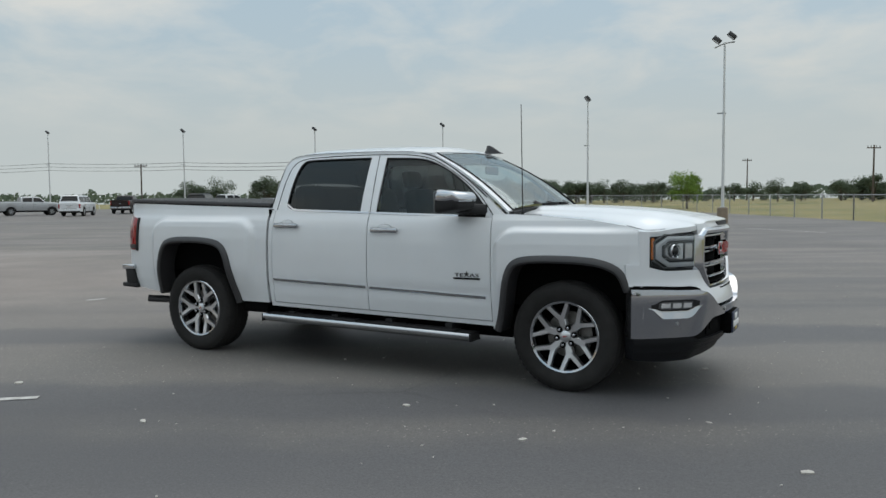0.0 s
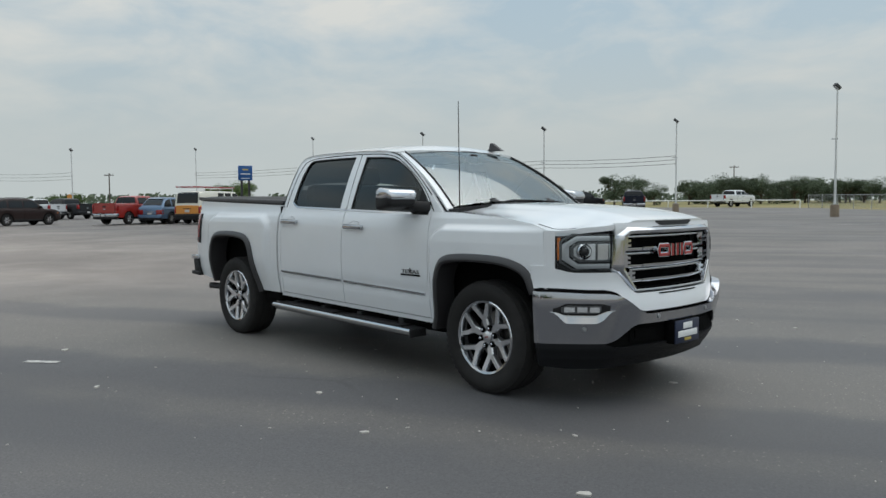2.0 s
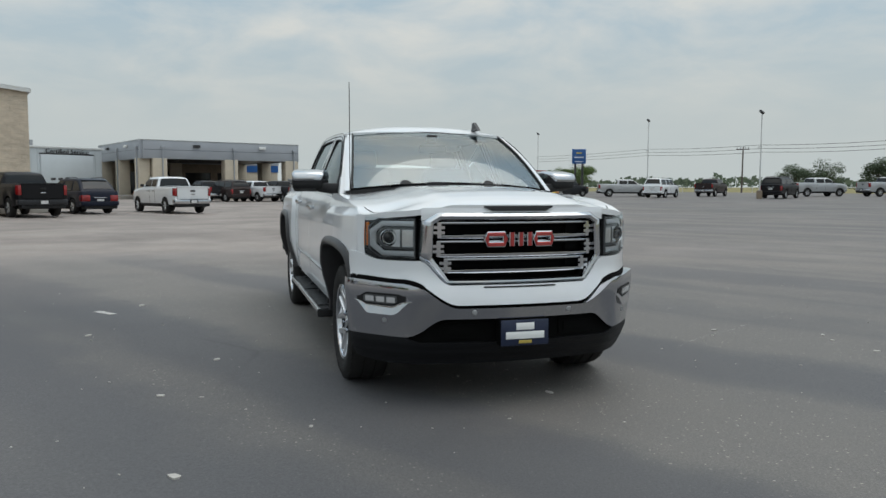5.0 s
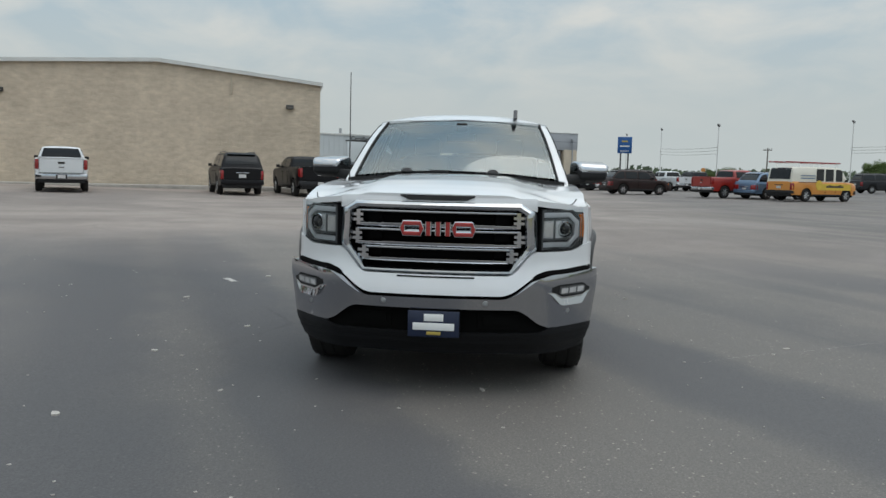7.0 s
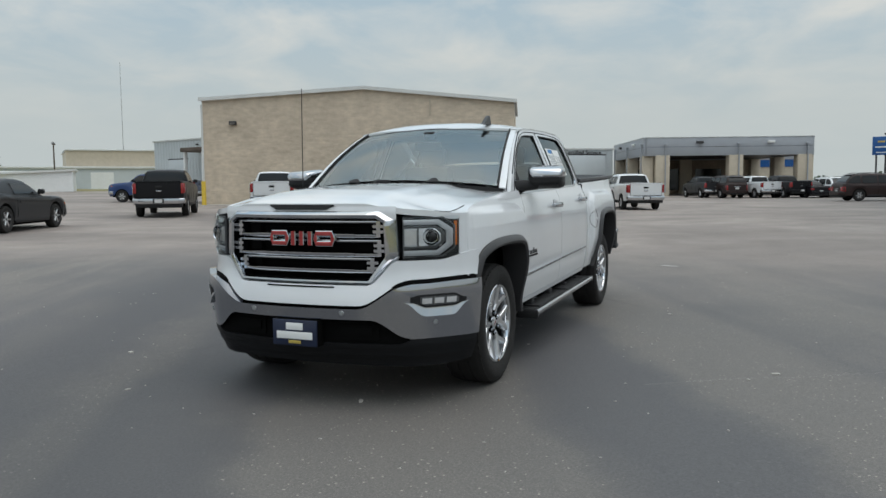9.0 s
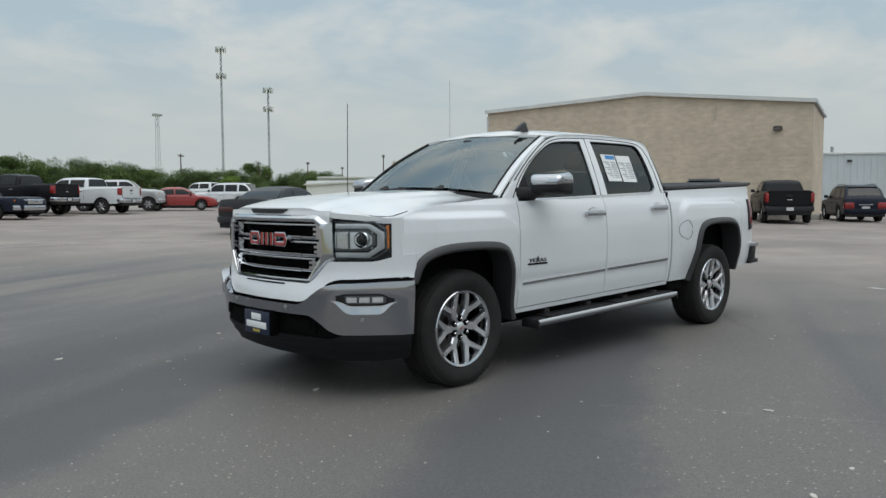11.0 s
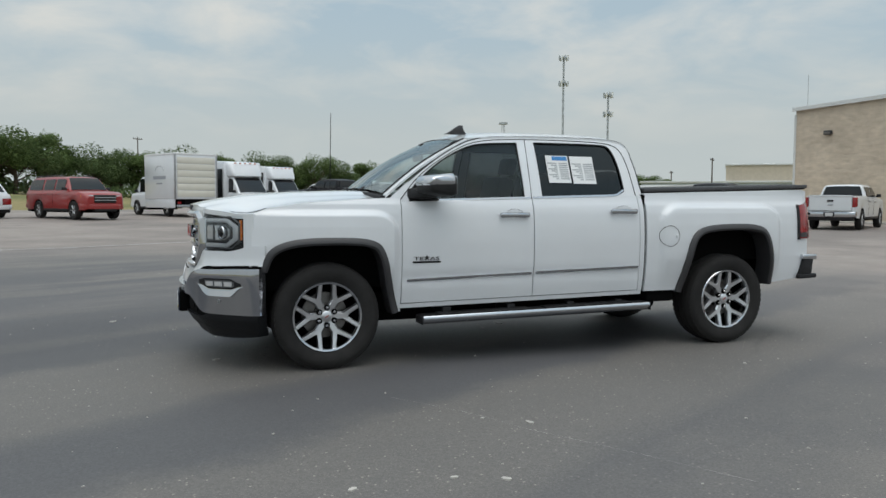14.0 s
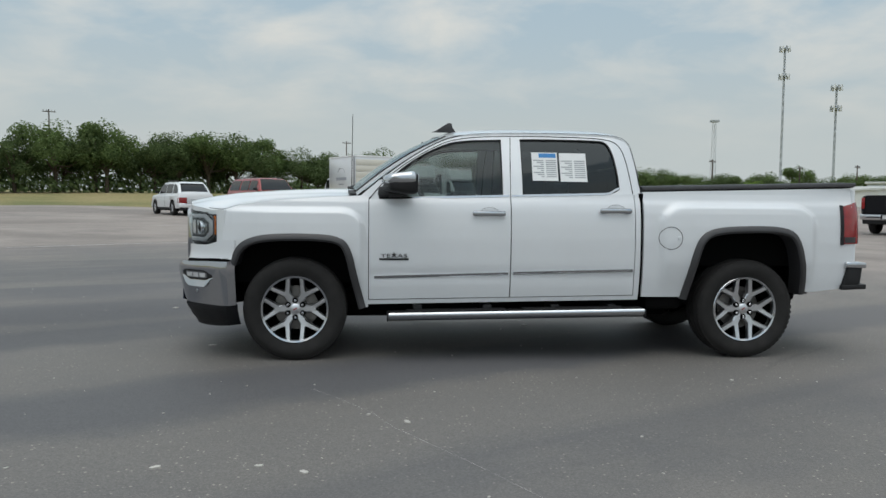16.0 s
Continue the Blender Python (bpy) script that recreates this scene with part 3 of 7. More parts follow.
# kind: wheel positions, wheel radius, half width, top line of the lower body, sill, cabin corners (front foot, front top, rear top, rear foot), roof, windows
SPECS = {
    "pickup": dict(ax=(1.82, -1.82), r=0.40, w=1.0, nose=2.78, tail=-2.98, top=[(-2.98, 1.38), (-0.96, 1.39), (-0.95, 1.32), (1.30, 1.33), (2.2, 1.28), (2.62, 1.20), (2.78, 1.05)], sill=0.47,
                   cab=(1.38, 0.66, -0.86, -1.0), roof=1.87, rw=0.70, panes=[(0.16, 0.50), (0.54, 0.90)]),
    "extended": dict(ax=(1.82, -1.82), r=0.38, w=0.98, nose=2.70, tail=-2.98, top=[(-2.98, 1.33), (-0.80, 1.34), (-0.79, 1.30), (1.15, 1.30), (2.2, 1.20), (2.58, 1.12), (2.70, 0.98)], sill=0.45,
                     cab=(1.30, 0.55, -0.65, -0.8), roof=1.82, rw=0.70, panes=[(0.2, 0.58), (0.62, 0.9)]),
    "suv": dict(ax=(1.48, -1.48), r=0.39, w=1.0, nose=2.40, tail=-2.65, top=[(-2.65, 1.18), (-2.58, 1.24), (1.05, 1.28), (1.9, 1.22), (2.28, 1.14), (2.40, 1.0)], sill=0.42,
                cab=(1.15, 0.45, -2.30, -2.60), roof=1.90, rw=0.68, panes=[(0.13, 0.34), (0.37, 0.60), (0.64, 0.94)]),
    "long_suv": dict(ax=(1.65, -1.65), r=0.40, w=1.0, nose=2.60, tail=-2.95, top=[(-2.95, 1.18), (-2.88, 1.26), (1.2, 1.28), (2.1, 1.22), (2.48, 1.13), (2.60, 1.0)], sill=0.42,
                     cab=(1.32, 0.62, -2.62, -2.9), roof=1.90, rw=0.68, panes=[(0.13, 0.34), (0.37, 0.60), (0.64, 0.94)]),
    "crossover": dict(ax=(1.36, -1.36), r=0.35, w=0.92, nose=2.28, tail=-2.35, top=[(-2.35, 0.95), (-2.28, 1.08), (0.95, 1.04), (1.7, 1.0), (2.12, 0.88), (2.28, 0.75)], sill=0.34,
                      cab=(1.12, 0.30, -1.62, -2.24), roof=1.66, rw=0.66, panes=[(0.14, 0.40), (0.43, 0.68), (0.72, 0.92)]),
    "sedan": dict(ax=(1.32, -1.32), r=0.32, w=0.87, nose=2.25, tail=-2.3, top=[(-2.3, 0.86), (-2.2, 0.98), (-1.5, 1.0), (0.85, 0.95), (1.6, 0.90), (2.1, 0.76), (2.25, 0.62)], sill=0.28,
                  cab=(1.05, 0.25, -0.85, -1.62), roof=1.44, rw=0.60, panes=[(0.16, 0.47), (0.50, 0.84)]),
    "coupe": dict(ax=(1.47, -1.47), r=0.36, w=0.96, nose=2.45, tail=-2.55, top=[(-2.55, 0.92), (-2.46, 1.07), (-1.6, 1.07), (-0.9, 1.02), (0.75, 0.98), (1.7, 0.96), (2.3, 0.84), (2.45, 0.65)], sill=0.30,
                  cab=(0.80, -0.05, -1.05, -1.95), roof=1.46, rw=0.62, panes=[(0.2, 0.60)]),
    "classic": dict(ax=(1.55, -1.5), r=0.35, w=1.0, nose=2.80, tail=-2.95, top=[(-2.95, 0.78), (-2.85, 0.92), (-1.5, 0.98), (0.6, 0.98), (2.5, 0.96), (2.72, 0.92), (2.80, 0.78)], sill=0.34,
                    cab=(0.72, 0.02, -1.12, -1.55), roof=1.36, rw=0.66, panes=[(0.2, 0.66)]),
    "van": dict(ax=(1.72, -1.72), r=0.37, w=1.0, nose=2.75, tail=-2.95, top=[(-2.95, 1.16), (-2.9, 1.2), (1.7, 1.2), (2.35, 1.16), (2.62, 1.06), (2.75, 0.92)], sill=0.40,
                cab=(1.98, 1.20, -2.80, -2.94), roof=2.08, rw=0.84, panes=[(0.12, 0.24), (0.28, 0.42), (0.45, 0.58)]),
    "cutaway": dict(ax=(1.72, -1.72), r=0.37, w=0.98, nose=2.75, tail=0.35, top=[(0.35, 1.2), (1.7, 1.2), (2.35, 1.16), (2.62, 1.06), (2.75, 0.92)], sill=0.42,
                    cab=(1.98, 1.25, 0.42, 0.37), roof=2.05, rw=0.82, panes=[(0.36, 0.86)]),
}


def body_loft(s):
    ax, r, w, sill = s["ax"], s["r"], s["w"], s["sill"]
    R = r * 1.22
    xs = set(np.linspace(s["tail"], s["nose"], 21).tolist())
    for a in ax:
        if s["tail"] < a - R:
            xs |= {a + R * math.cos(math.pi * k / 10) for k in range(11)}
            xs |= {a - R - 0.004, a + R + 0.004}
    for x, _ in s["top"]:
        xs.add(x)
    secs = []
    for x in sorted(q for q in xs if s["tail"] <= q <= s["nose"]):
        lo = sill
        for a in ax:
            if abs(x - a) <= R:
                lo = max(lo, r + math.sqrt(max(0, R * R - (x - a) ** 2)))
        hi = interp(x, s["top"])
        end = min(1.0, max(0.0, (s["nose"] - x) / 0.55), max(0.0, (x - s["tail"]) / 0.30))
        ww = w * (0.80 + 0.20 * math.sqrt(end)) if x > 0 else w * (0.93 + 0.07 * math.sqrt(end))
        if x >= s["nose"] - 1e-6 or x <= s["tail"] + 1e-6:
            lo = sill + 0.08
        lo = min(lo, hi - 0.10)
        h = hi - lo
        half = [(ww * 0.955, lo), (ww * 0.985, lo + 0.25 * h), (ww, lo + 0.55 * h), (ww * 0.985, hi - min(0.11, 0.3 * h)), (ww * 0.94, hi - 0.02), (ww * 0.86, hi), (ww * 0.4, hi + 0.018)]
        secs.append([(x, -y, z) for y, z in half] + [(x, y, z) for y, z in reversed(half)])
    return loft(secs)


def hull8(corners, bevel, seg=2):
    bm = bmesh.new()
    vs = [bm.verts.new(c) for c in corners]
    bmesh.ops.convex_hull(bm, input=vs)
    bmesh.ops.dissolve_limit(bm, angle_limit=radians(2), verts=bm.verts[:], edges=bm.edges[:])
    if bevel:
        bmesh.ops.bevel(bm, geom=bm.edges[:], offset=bevel, segments=seg, affect="EDGES", profile=0.5)
    return bm


def greenhouse(s, zb, ro):
    """Roof line and side taper of a cabin: top(x), wide(z), and where the front and rear slopes lie at a height."""
    f0, f1, r1, r0 = s["cab"]
    w = s["w"]
    line = round_line([(r0, zb - 0.03), (r0 + (r1 - r0) * 0.55, zb + (ro - zb) * 0.60), (r1, ro - 0.035), ((r1 * 2 + f1) / 3, ro + 0.005), (f1 - 0.12, ro), (f1 + (f0 - f1) * 0.16, ro - 0.075), (f1 + (f0 - f1) * 0.6, zb + (ro - zb) * 0.44), (f0, zb - 0.03)], 2)
    peak = max(range(len(line)), key=lambda k: line[k][1])
    rear, fore = line[:peak + 1], line[peak:][::-1]

    def wide(z):
        u = min(1.0, max(0.0, (z - zb) / (ro - zb)))
        return w * 0.905 - (w * 0.905 - s["rw"] - 0.03) * u ** 1.25
    return line_fn(line), wide, lambda z: interp(z, [(q, p) for p, q in rear]), lambda z: interp(z, [(q, p) for p, q in fore]), [p for p, _ in line]


def vehicle(name, kind, colour, x, y, heading, label, category, lift=0.0, r=None, bumper=None, plate=True, grow=1.0, top=None, lamp=None):
    s = dict(SPECS[kind])
    mat = PAINTS[colour]
    roof_mat = PAINTS[top] if top else mat
    red = lamp or REDLENS
    m = ground_pose(x, y, heading) @ Matrix.Diagonal((grow, grow, grow, 1))
    v = thing(name, m, label, category)
    if r:
        s["r"] = r
    if lift:
        s = dict(s, sill=s["sill"] + lift, top=[(a, b + lift) for a, b in s["top"]], roof=s["roof"] + lift)
    w, ro = s["w"], s["roof"]
    truck = kind in ("pickup", "extended")
    part("body", body_loft(s), mat, v)
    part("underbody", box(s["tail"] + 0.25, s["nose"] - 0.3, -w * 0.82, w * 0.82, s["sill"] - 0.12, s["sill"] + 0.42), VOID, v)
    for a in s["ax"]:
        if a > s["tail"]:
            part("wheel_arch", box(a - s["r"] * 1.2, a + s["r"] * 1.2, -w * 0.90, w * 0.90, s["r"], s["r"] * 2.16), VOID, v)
    f0, f1, r1, r0 = s["cab"]
    zb = interp((f0 + r0) / 2, s["top"]) - 0.04
    roofline, wide, rear_x, fore_x, knots = greenhouse(s, zb, ro)
    secs = []
    for xx in sorted({*knots, *np.linspace(r0, f0, 15).tolist()}):
        t_ = roofline(xx)
        ws = wide(t_)
        half = [(wide(zb - 0.05), zb - 0.05), (wide((zb + t_) / 2), (zb + t_) / 2), (ws - 0.006, max(zb - 0.04, t_ - 0.055)), (ws - 0.035, max(zb - 0.03, t_ - 0.018)), (ws - 0.11, t_), (ws * 0.45, t_ + 0.022)]
        secs.append([(xx, -a, b) for a, b in half] + [(xx, a, b) for a, b in reversed(half)])
    part("cabin", loft(secs), roof_mat, v, angle=50)
    face = lambda xx, z: wide(z)
    for sg in (-1, 1):
        for u0, u1 in s["panes"]:
            a, b = f0 + (r0 - f0) * u1, f0 + (r0 - f0) * u0
            part("side_window", panel(a, b, lambda q: zb + 0.075, lambda q: max(zb + 0.08, min(ro - 0.115, roofline(q) - 0.085)), sg, face, 12, 5, back=0.01, off=0.007), GLASSDARK, v, "dark tinted glass")
        ym = w * 0.90
        part("mirror", hull8([(f0 - 0.40, sg * (ym + 0.01), zb + 0.05), (f0 - 0.26, sg * (ym + 0.01), zb + 0.06), (f0 - 0.40, sg * (ym + 0.21), zb + 0.06), (f0 - 0.28, sg * (ym + 0.20), zb + 0.07), (f0 - 0.40, sg * (ym + 0.04), zb + 0.20), (f0 - 0.30, sg * (ym + 0.04), zb + 0.19), (f0 - 0.40, sg * (ym + 0.21), zb + 0.20), (f0 - 0.30, sg * (ym + 0.20), zb + 0.19)], 0.02), PLASTIC, v)
        part("shoulder_crease", tube([(q, sg * w * (0.998 if q > s["tail"] + 0.3 else 0.985), interp(q, s["top"]) - 0.15) for q in np.linspace(s["tail"] + 0.12, s["nose"] - 0.55, 8)], 0.010, 4), mat, v)
        part("sill_trim", box(s["ax"][1] + s["r"] * 1.3 if s["ax"][1] > s["tail"] else s["tail"], s["ax"][0] - s["r"] * 1.3, *sorted((sg * w * 0.90, sg * w * 0.975)), s["sill"] - 0.05, s["sill"] + 0.05, bevel=0.02), PLASTIC, v)

    def slope_glass(where, z0, z1, inset, push):
        def at(u, k):
            z = z0 + (z1 - z0) * u
            y_ = (2 * k - 1) * (wide(z) - inset)
            return (where(z) + push, y_, z + 0.012 + 0.018 * (1 - (2 * k - 1) ** 2))
        return sheet((8, 10), at, 0.0)
    part("windscreen", slope_glass(fore_x, zb + 0.06, ro - 0.07, 0.085, 0.016), GLASSDARK, v)
    tall_glass = kind in ("suv", "long_suv", "crossover", "van")
    part("rear_window", slope_glass(rear_x, zb + (0.14 if tall_glass else 0.09), ro - 0.10, 0.13 if tall_glass else 0.11, -0.016), GLASSDARK, v)
    zt, zn = interp(s["tail"], s["top"]), interp(s["nose"] - 0.15, s["top"])
    nose, tail, sill = s["nose"], s["tail"], s["sill"]
    bm_mat = bumper or (CHROME if truck or kind == "classic" else mat)
    if kind != "cutaway":
        rb = part("rear_bumper", hull8([(tail - 0.15, -w * 0.72, sill + 0.04), (tail - 0.15, w * 0.72, sill + 0.04), (tail - 0.15, -w * 0.72, sill + 0.25), (tail - 0.15, w * 0.72, sill + 0.25), (tail + 0.22, -w * 0.97, sill + 0.06), (tail + 0.22, w * 0.97, sill + 0.06), (tail + 0.22, -w * 0.97, sill + 0.27), (tail + 0.22, w * 0.97, sill + 0.27), (tail - 0.05, -w * 0.95, sill + 0.06), (tail - 0.05, w * 0.95, sill + 0.06), (tail - 0.05, -w * 0.95, sill + 0.26), (tail - 0.05, w * 0.95, sill + 0.26)], 0.03), bm_mat, v)
        part("bumper_underside", box(tail - 0.08, tail + 0.3, -w * 0.85, w * 0.85, sill - 0.10, sill + 0.07, bevel=0.03), PLASTIC, rb)
        part("step_pad", box(tail - 0.14, tail + 0.02, -w * 0.68, w * 0.68, sill + 0.245, sill + 0.262), PLASTIC, rb)
        tall = 0.16 if kind in ("sedan", "coupe", "classic") else (0.30 if kind == "crossover" else 0.40)
        for sg in (-1, 1):
            ye, yi = w * 0.945, w * (0.72 if kind == "sedan" else 0.52 if kind == "crossover" else 0.34)
            if truck or kind in ("suv", "long_suv", "van"):
                yi = w * 0.815
            part("tail_lamp", hull8([(tail - 0.022, sg * yi, zt - 0.07 - tall), (tail - 0.022, sg * yi, zt - 0.07), (tail - 0.012, sg * ye * 0.985, zt - 0.07 - tall), (tail - 0.012, sg * ye * 0.985, zt - 0.07), (tail + 0.17, sg * w * 0.985, zt - 0.04 - tall), (tail + 0.17, sg * w * 0.985, zt - 0.08), (tail + 0.1, sg * yi, zt - 0.07 - tall), (tail + 0.1, sg * yi, zt - 0.07)], 0.015), red, v, "red tail lamp")
        if plate:
            if truck:
                part("plate_recess", box(tail - 0.158, tail - 0.148, -0.20, 0.20, sill + 0.07, sill + 0.235), PLASTIC, v)
                part("number_plate", box(tail - 0.164, tail - 0.158, -0.14, 0.14, sill + 0.085, sill + 0.22), PLATEWHITE, v)
            else:
                part("number_plate", box(tail - 0.030, tail - 0.005, -0.16, 0.16, zt - 0.40, zt - 0.25), PLATEWHITE, v)
        if truck:
            part("tailgate_handle", box(tail - 0.03, tail + 0.02, -0.12, 0.12, zt - 0.25, zt - 0.17, bevel=0.015), PLASTIC, v)
            part("tailgate_badge", box(tail - 0.022, tail + 0.01, -0.10, 0.10, zt - 0.40, zt - 0.35, bevel=0.008), CHROME, v)
            part("tailgate_lip", box(tail - 0.02, tail + 0.10, -w * 0.79, w * 0.79, zt - 0.035, zt + 0.012, bevel=0.012), mat, v)
            for sg in (-1, 1):
                part("tailgate_seam", box(tail - 0.010, tail + 0.02, *sorted((sg * w * 0.795, sg * w * 0.807)), zt - 0.62, zt - 0.03), VOID, v)
            part("tailgate_seam", box(tail - 0.010, tail + 0.02, -w * 0.80, w * 0.80, zt - 0.62, zt - 0.605), VOID, v)
            part("bed_liner", box(tail + 0.12, s["cab"][3] - 0.05, -w * 0.8, w * 0.8, zt - 0.05, zt + 0.026), PLASTIC, v)
        elif tall_glass:
            part("tailgate_handle", box(tail - 0.03, tail + 0.02, -0.30, 0.30, zt - 0.20, zt - 0.16, bevel=0.012), CHROME if kind != "van" else PLASTIC, v)
            if kind != "van":
                part("roof_spoiler", hull8([(r1 - 0.02, -s["rw"] * 0.94, ro - 0.05), (r1 - 0.02, s["rw"] * 0.94, ro - 0.05), (r1 - 0.17, -s["rw"] * 0.90, ro - 0.075), (r1 - 0.17, s["rw"] * 0.90, ro - 0.075), (r1 + 0.15, -s["rw"] * 0.94, ro + 0.012), (r1 + 0.15, s["rw"] * 0.94, ro + 0.012)], 0.012), roof_mat, v)
                for sg in (-1, 1):
                    part("roof_rail", tube([(r1 + 0.2, sg * s["rw"] * 0.93, ro), (r1 + 0.35, sg * s["rw"] * 0.93, ro + 0.05), (f1 - 0.45, sg * s["rw"] * 0.93, ro + 0.05), (f1 - 0.3, sg * s["rw"] * 0.93, ro)], 0.018, 6), DARKTRIM, v)
    nw = w * 0.80
    part("front_bumper", hull8([(nose + 0.09, -nw * 0.72, sill + 0.04), (nose + 0.09, nw * 0.72, sill + 0.04), (nose + 0.09, -nw * 0.72, sill + 0.26), (nose + 0.09, nw * 0.72, sill + 0.26), (nose - 0.38, -w * 0.965, sill + 0.06), (nose - 0.38, w * 0.965, sill + 0.06), (nose - 0.38, -w * 0.965, sill + 0.28), (nose - 0.38, w * 0.965, sill + 0.28), (nose - 0.10, -w * 0.90, sill + 0.05), (nose - 0.10, w * 0.90, sill + 0.05), (nose - 0.10, -w * 0.90, sill + 0.27), (nose - 0.10, w * 0.90, sill + 0.27)], 0.03), bm_mat, v)
    part("lower_intake", box(nose - 0.2, nose + 0.07, -w * 0.50, w * 0.50, sill - 0.06, sill + 0.06, bevel=0.02), PLASTIC, v)
    gr = part("grille", box(nose - 0.2, nose + 0.03, -w * 0.50, w * 0.50, sill + 0.31, zn - 0.05, bevel=0.03), PLASTIC if kind != "classic" else CHROME, v)
    for k in range(2):
        zz = sill + 0.31 + (zn - 0.05 - sill - 0.31) * (k + 1) / 3
        part("grille_bar", box(nose - 0.1, nose + 0.045, -w * 0.50, w * 0.50, zz - 0.016, zz + 0.016, bevel=0.008), CHROME, gr)
    for sg in (-1, 1):
        hl = part("headlamp", hull8([(nose + 0.0, sg * w * 0.53, zn - 0.22), (nose + 0.0, sg * w * 0.53, zn - 0.07), (nose - 0.07, sg * w * 0.79, zn - 0.22), (nose - 0.07, sg * w * 0.79, zn - 0.06), (nose - 0.36, sg * w * 0.93, zn - 0.17), (nose - 0.38, sg * w * 0.93, zn - 0.06), (nose - 0.3, sg * w * 0.55, zn - 0.2), (nose - 0.3, sg * w * 0.55, zn - 0.08)], 0.02), LENS, v, "clear headlamp")
        part("turn_lamp", box(nose - 0.33, nose - 0.27, *sorted((sg * w * 0.90, sg * w * 0.945)), zn - 0.16, zn - 0.08, bevel=0.01), AMBER, hl)
        for u0, u1 in s["panes"][:2]:
            xd = f0 + (r0 - f0) * (u1 - 0.06)
            part("door_handle", box(xd - 0.1, xd + 0.1, *sorted((sg * w * 0.97, sg * (w + 0.02))), zb - 0.17, zb - 0.13, bevel=0.01), bm_mat, v)
            xs = f0 + (r0 - f0) * (u1 + 0.015)
            part("door_seam", tube([(xs, sg * (w * 0.975 + 0.002), sill + 0.10), (xs, sg * (w + 0.001), zb - 0.40), (xs, sg * (w * 0.985 + 0.003), zb - 0.10), (xs, sg * w * 0.945, zb + 0.015)], 0.006, 4), VOID, v)
    add_wheels(v, [(a, sg * (w - 0.14)) for a in s["ax"] for sg in (-1, 1)], s["r"], 0.26)
    return v


vehicle("pickup_truck", "extended", "white", -35.4, -4.0, 205, "older white extended-cab pickup with a chrome bumper", "pickup")
vehicle("pickup_truck", "pickup", "white", -24.9, -19.2, 211, "white crew-cab pickup parked nose to the block wall", "pickup")
vehicle("pickup_truck", "pickup", "black", -19.1, -20.6, 215, "black crew-cab pickup with chrome rear bumper", "pickup")
vehicle("large_suv", "suv", "black", -28.8, -12.9, 208, "black full-size SUV parked nose to the block wall", "suv")
vehicle("pickup_truck", "pickup", "black", -30.2, -9.9, 210, "black crew-cab pickup parked at the corner of the block wall", "pickup", bumper=PAINTS["grey"])
vehicle("crossover_car", "crossover", "navy", -34.2, -8.1, 212, "dark blue crossover parked past the wall corner", "car")
# the far row by the canopy
vehicle("pickup_truck", "pickup", "grey", -67.6, -2.4, 205, "dark grey pickup in the row by the canopy", "pickup")
vehicle("large_suv", "suv", "brown", -66.0, -0.6, 208, "dark brown full-size SUV in the row by the canopy", "suv")
vehicle("pickup_truck", "pickup", "white", -66.0, 1.9, 210, "white crew-cab pickup in the row by the canopy", "pickup")
vehicle("pickup_truck", "pickup", "black", -65.8, 4.1, 210, "black pickup in the row by the canopy", "pickup", bumper=PAINTS["black"])
vehicle("sedan_car", "sedan", "black", -65.2, 5.9, 210, "black sedan in the row by the canopy", "car")
vehicle("crossover_car", "crossover", "white", -66.0, 7.5, 210, "white crossover parked in the far row", "car")
vehicle("crossover_car", "crossover", "white", -66.6, 9.3, 212, "white compact car in the far row", "car")
vehicle("large_suv", "suv", "brown", -69.0, 12.0, 200, "dark brown SUV in the far row", "suv")
vehicle("pickup_truck", "pickup", "white", -70.4, 15.4, 205, "white pickup seen from behind in the far row", "pickup")
vehicle("pickup_truck", "pickup", "grey", -70.2, 18.0, 200, "dark grey pickup at the end of the far row", "pickup", bumper=PAINTS["grey"])
vehicle("crossover_car", "crossover", "brown", -51.9, 9.6, 108, "brown three-row crossover parked across the lane", "car", grow=1.08)
vehicle("pickup_truck", "pickup", "red", -46.8, 15.4, 120, "red crew-cab pickup with chrome bumper", "pickup")
vehicle("crossover_car", "crossover", "blue", -45.4, 17.4, 120, "light blue crossover between pickup and van", "car", grow=1.04)
# the +y side
vehicle("large_suv", "suv", "grey", -72.5, 36.4, 100, "dark grey SUV beyond the service van", "suv")
vehicle("pickup_truck", "pickup", "silver", -69.1, 41.8, 68, "silver crew-cab pickup standing side on", "pickup")
vehicle("large_suv", "suv", "white", -61.0, 41.3, 127, "white full-size SUV near the grass verge", "suv")
vehicle("pickup_truck", "pickup", "brown", -64.5, 49.6, 128, "dark pickup half hidden near the verge", "pickup")
vehicle("large_suv", "suv", "black", -51.1, 47.2, 122, "black full-size SUV near the verge", "suv")
vehicle("pickup_truck", "pickup", "silver", -56.8, 56.4, 85, "silver pickup side on near the verge", "pickup")
vehicle("pickup_truck", "pickup", "silver", -52.2, 60.8, 82, "silver crew-cab pickup beside the black SUV", "pickup")
vehicle("large_suv", "suv", "navy", -41.5, 52.1, 114, "very dark blue SUV seen from behind", "suv")
vehicle("long_suv", "long_suv", "black", -47.1, 64.8, 69, "long black SUV standing side on", "suv")
vehicle("pickup_truck", "pickup", "navy", -35.2, 57.0, 125, "dark blue pickup seen from behind", "pickup")
vehicle("pickup_truck", "pickup", "white", -36.6, 79.3, 81, "white crew-cab pickup by the pipe rail", "pickup")
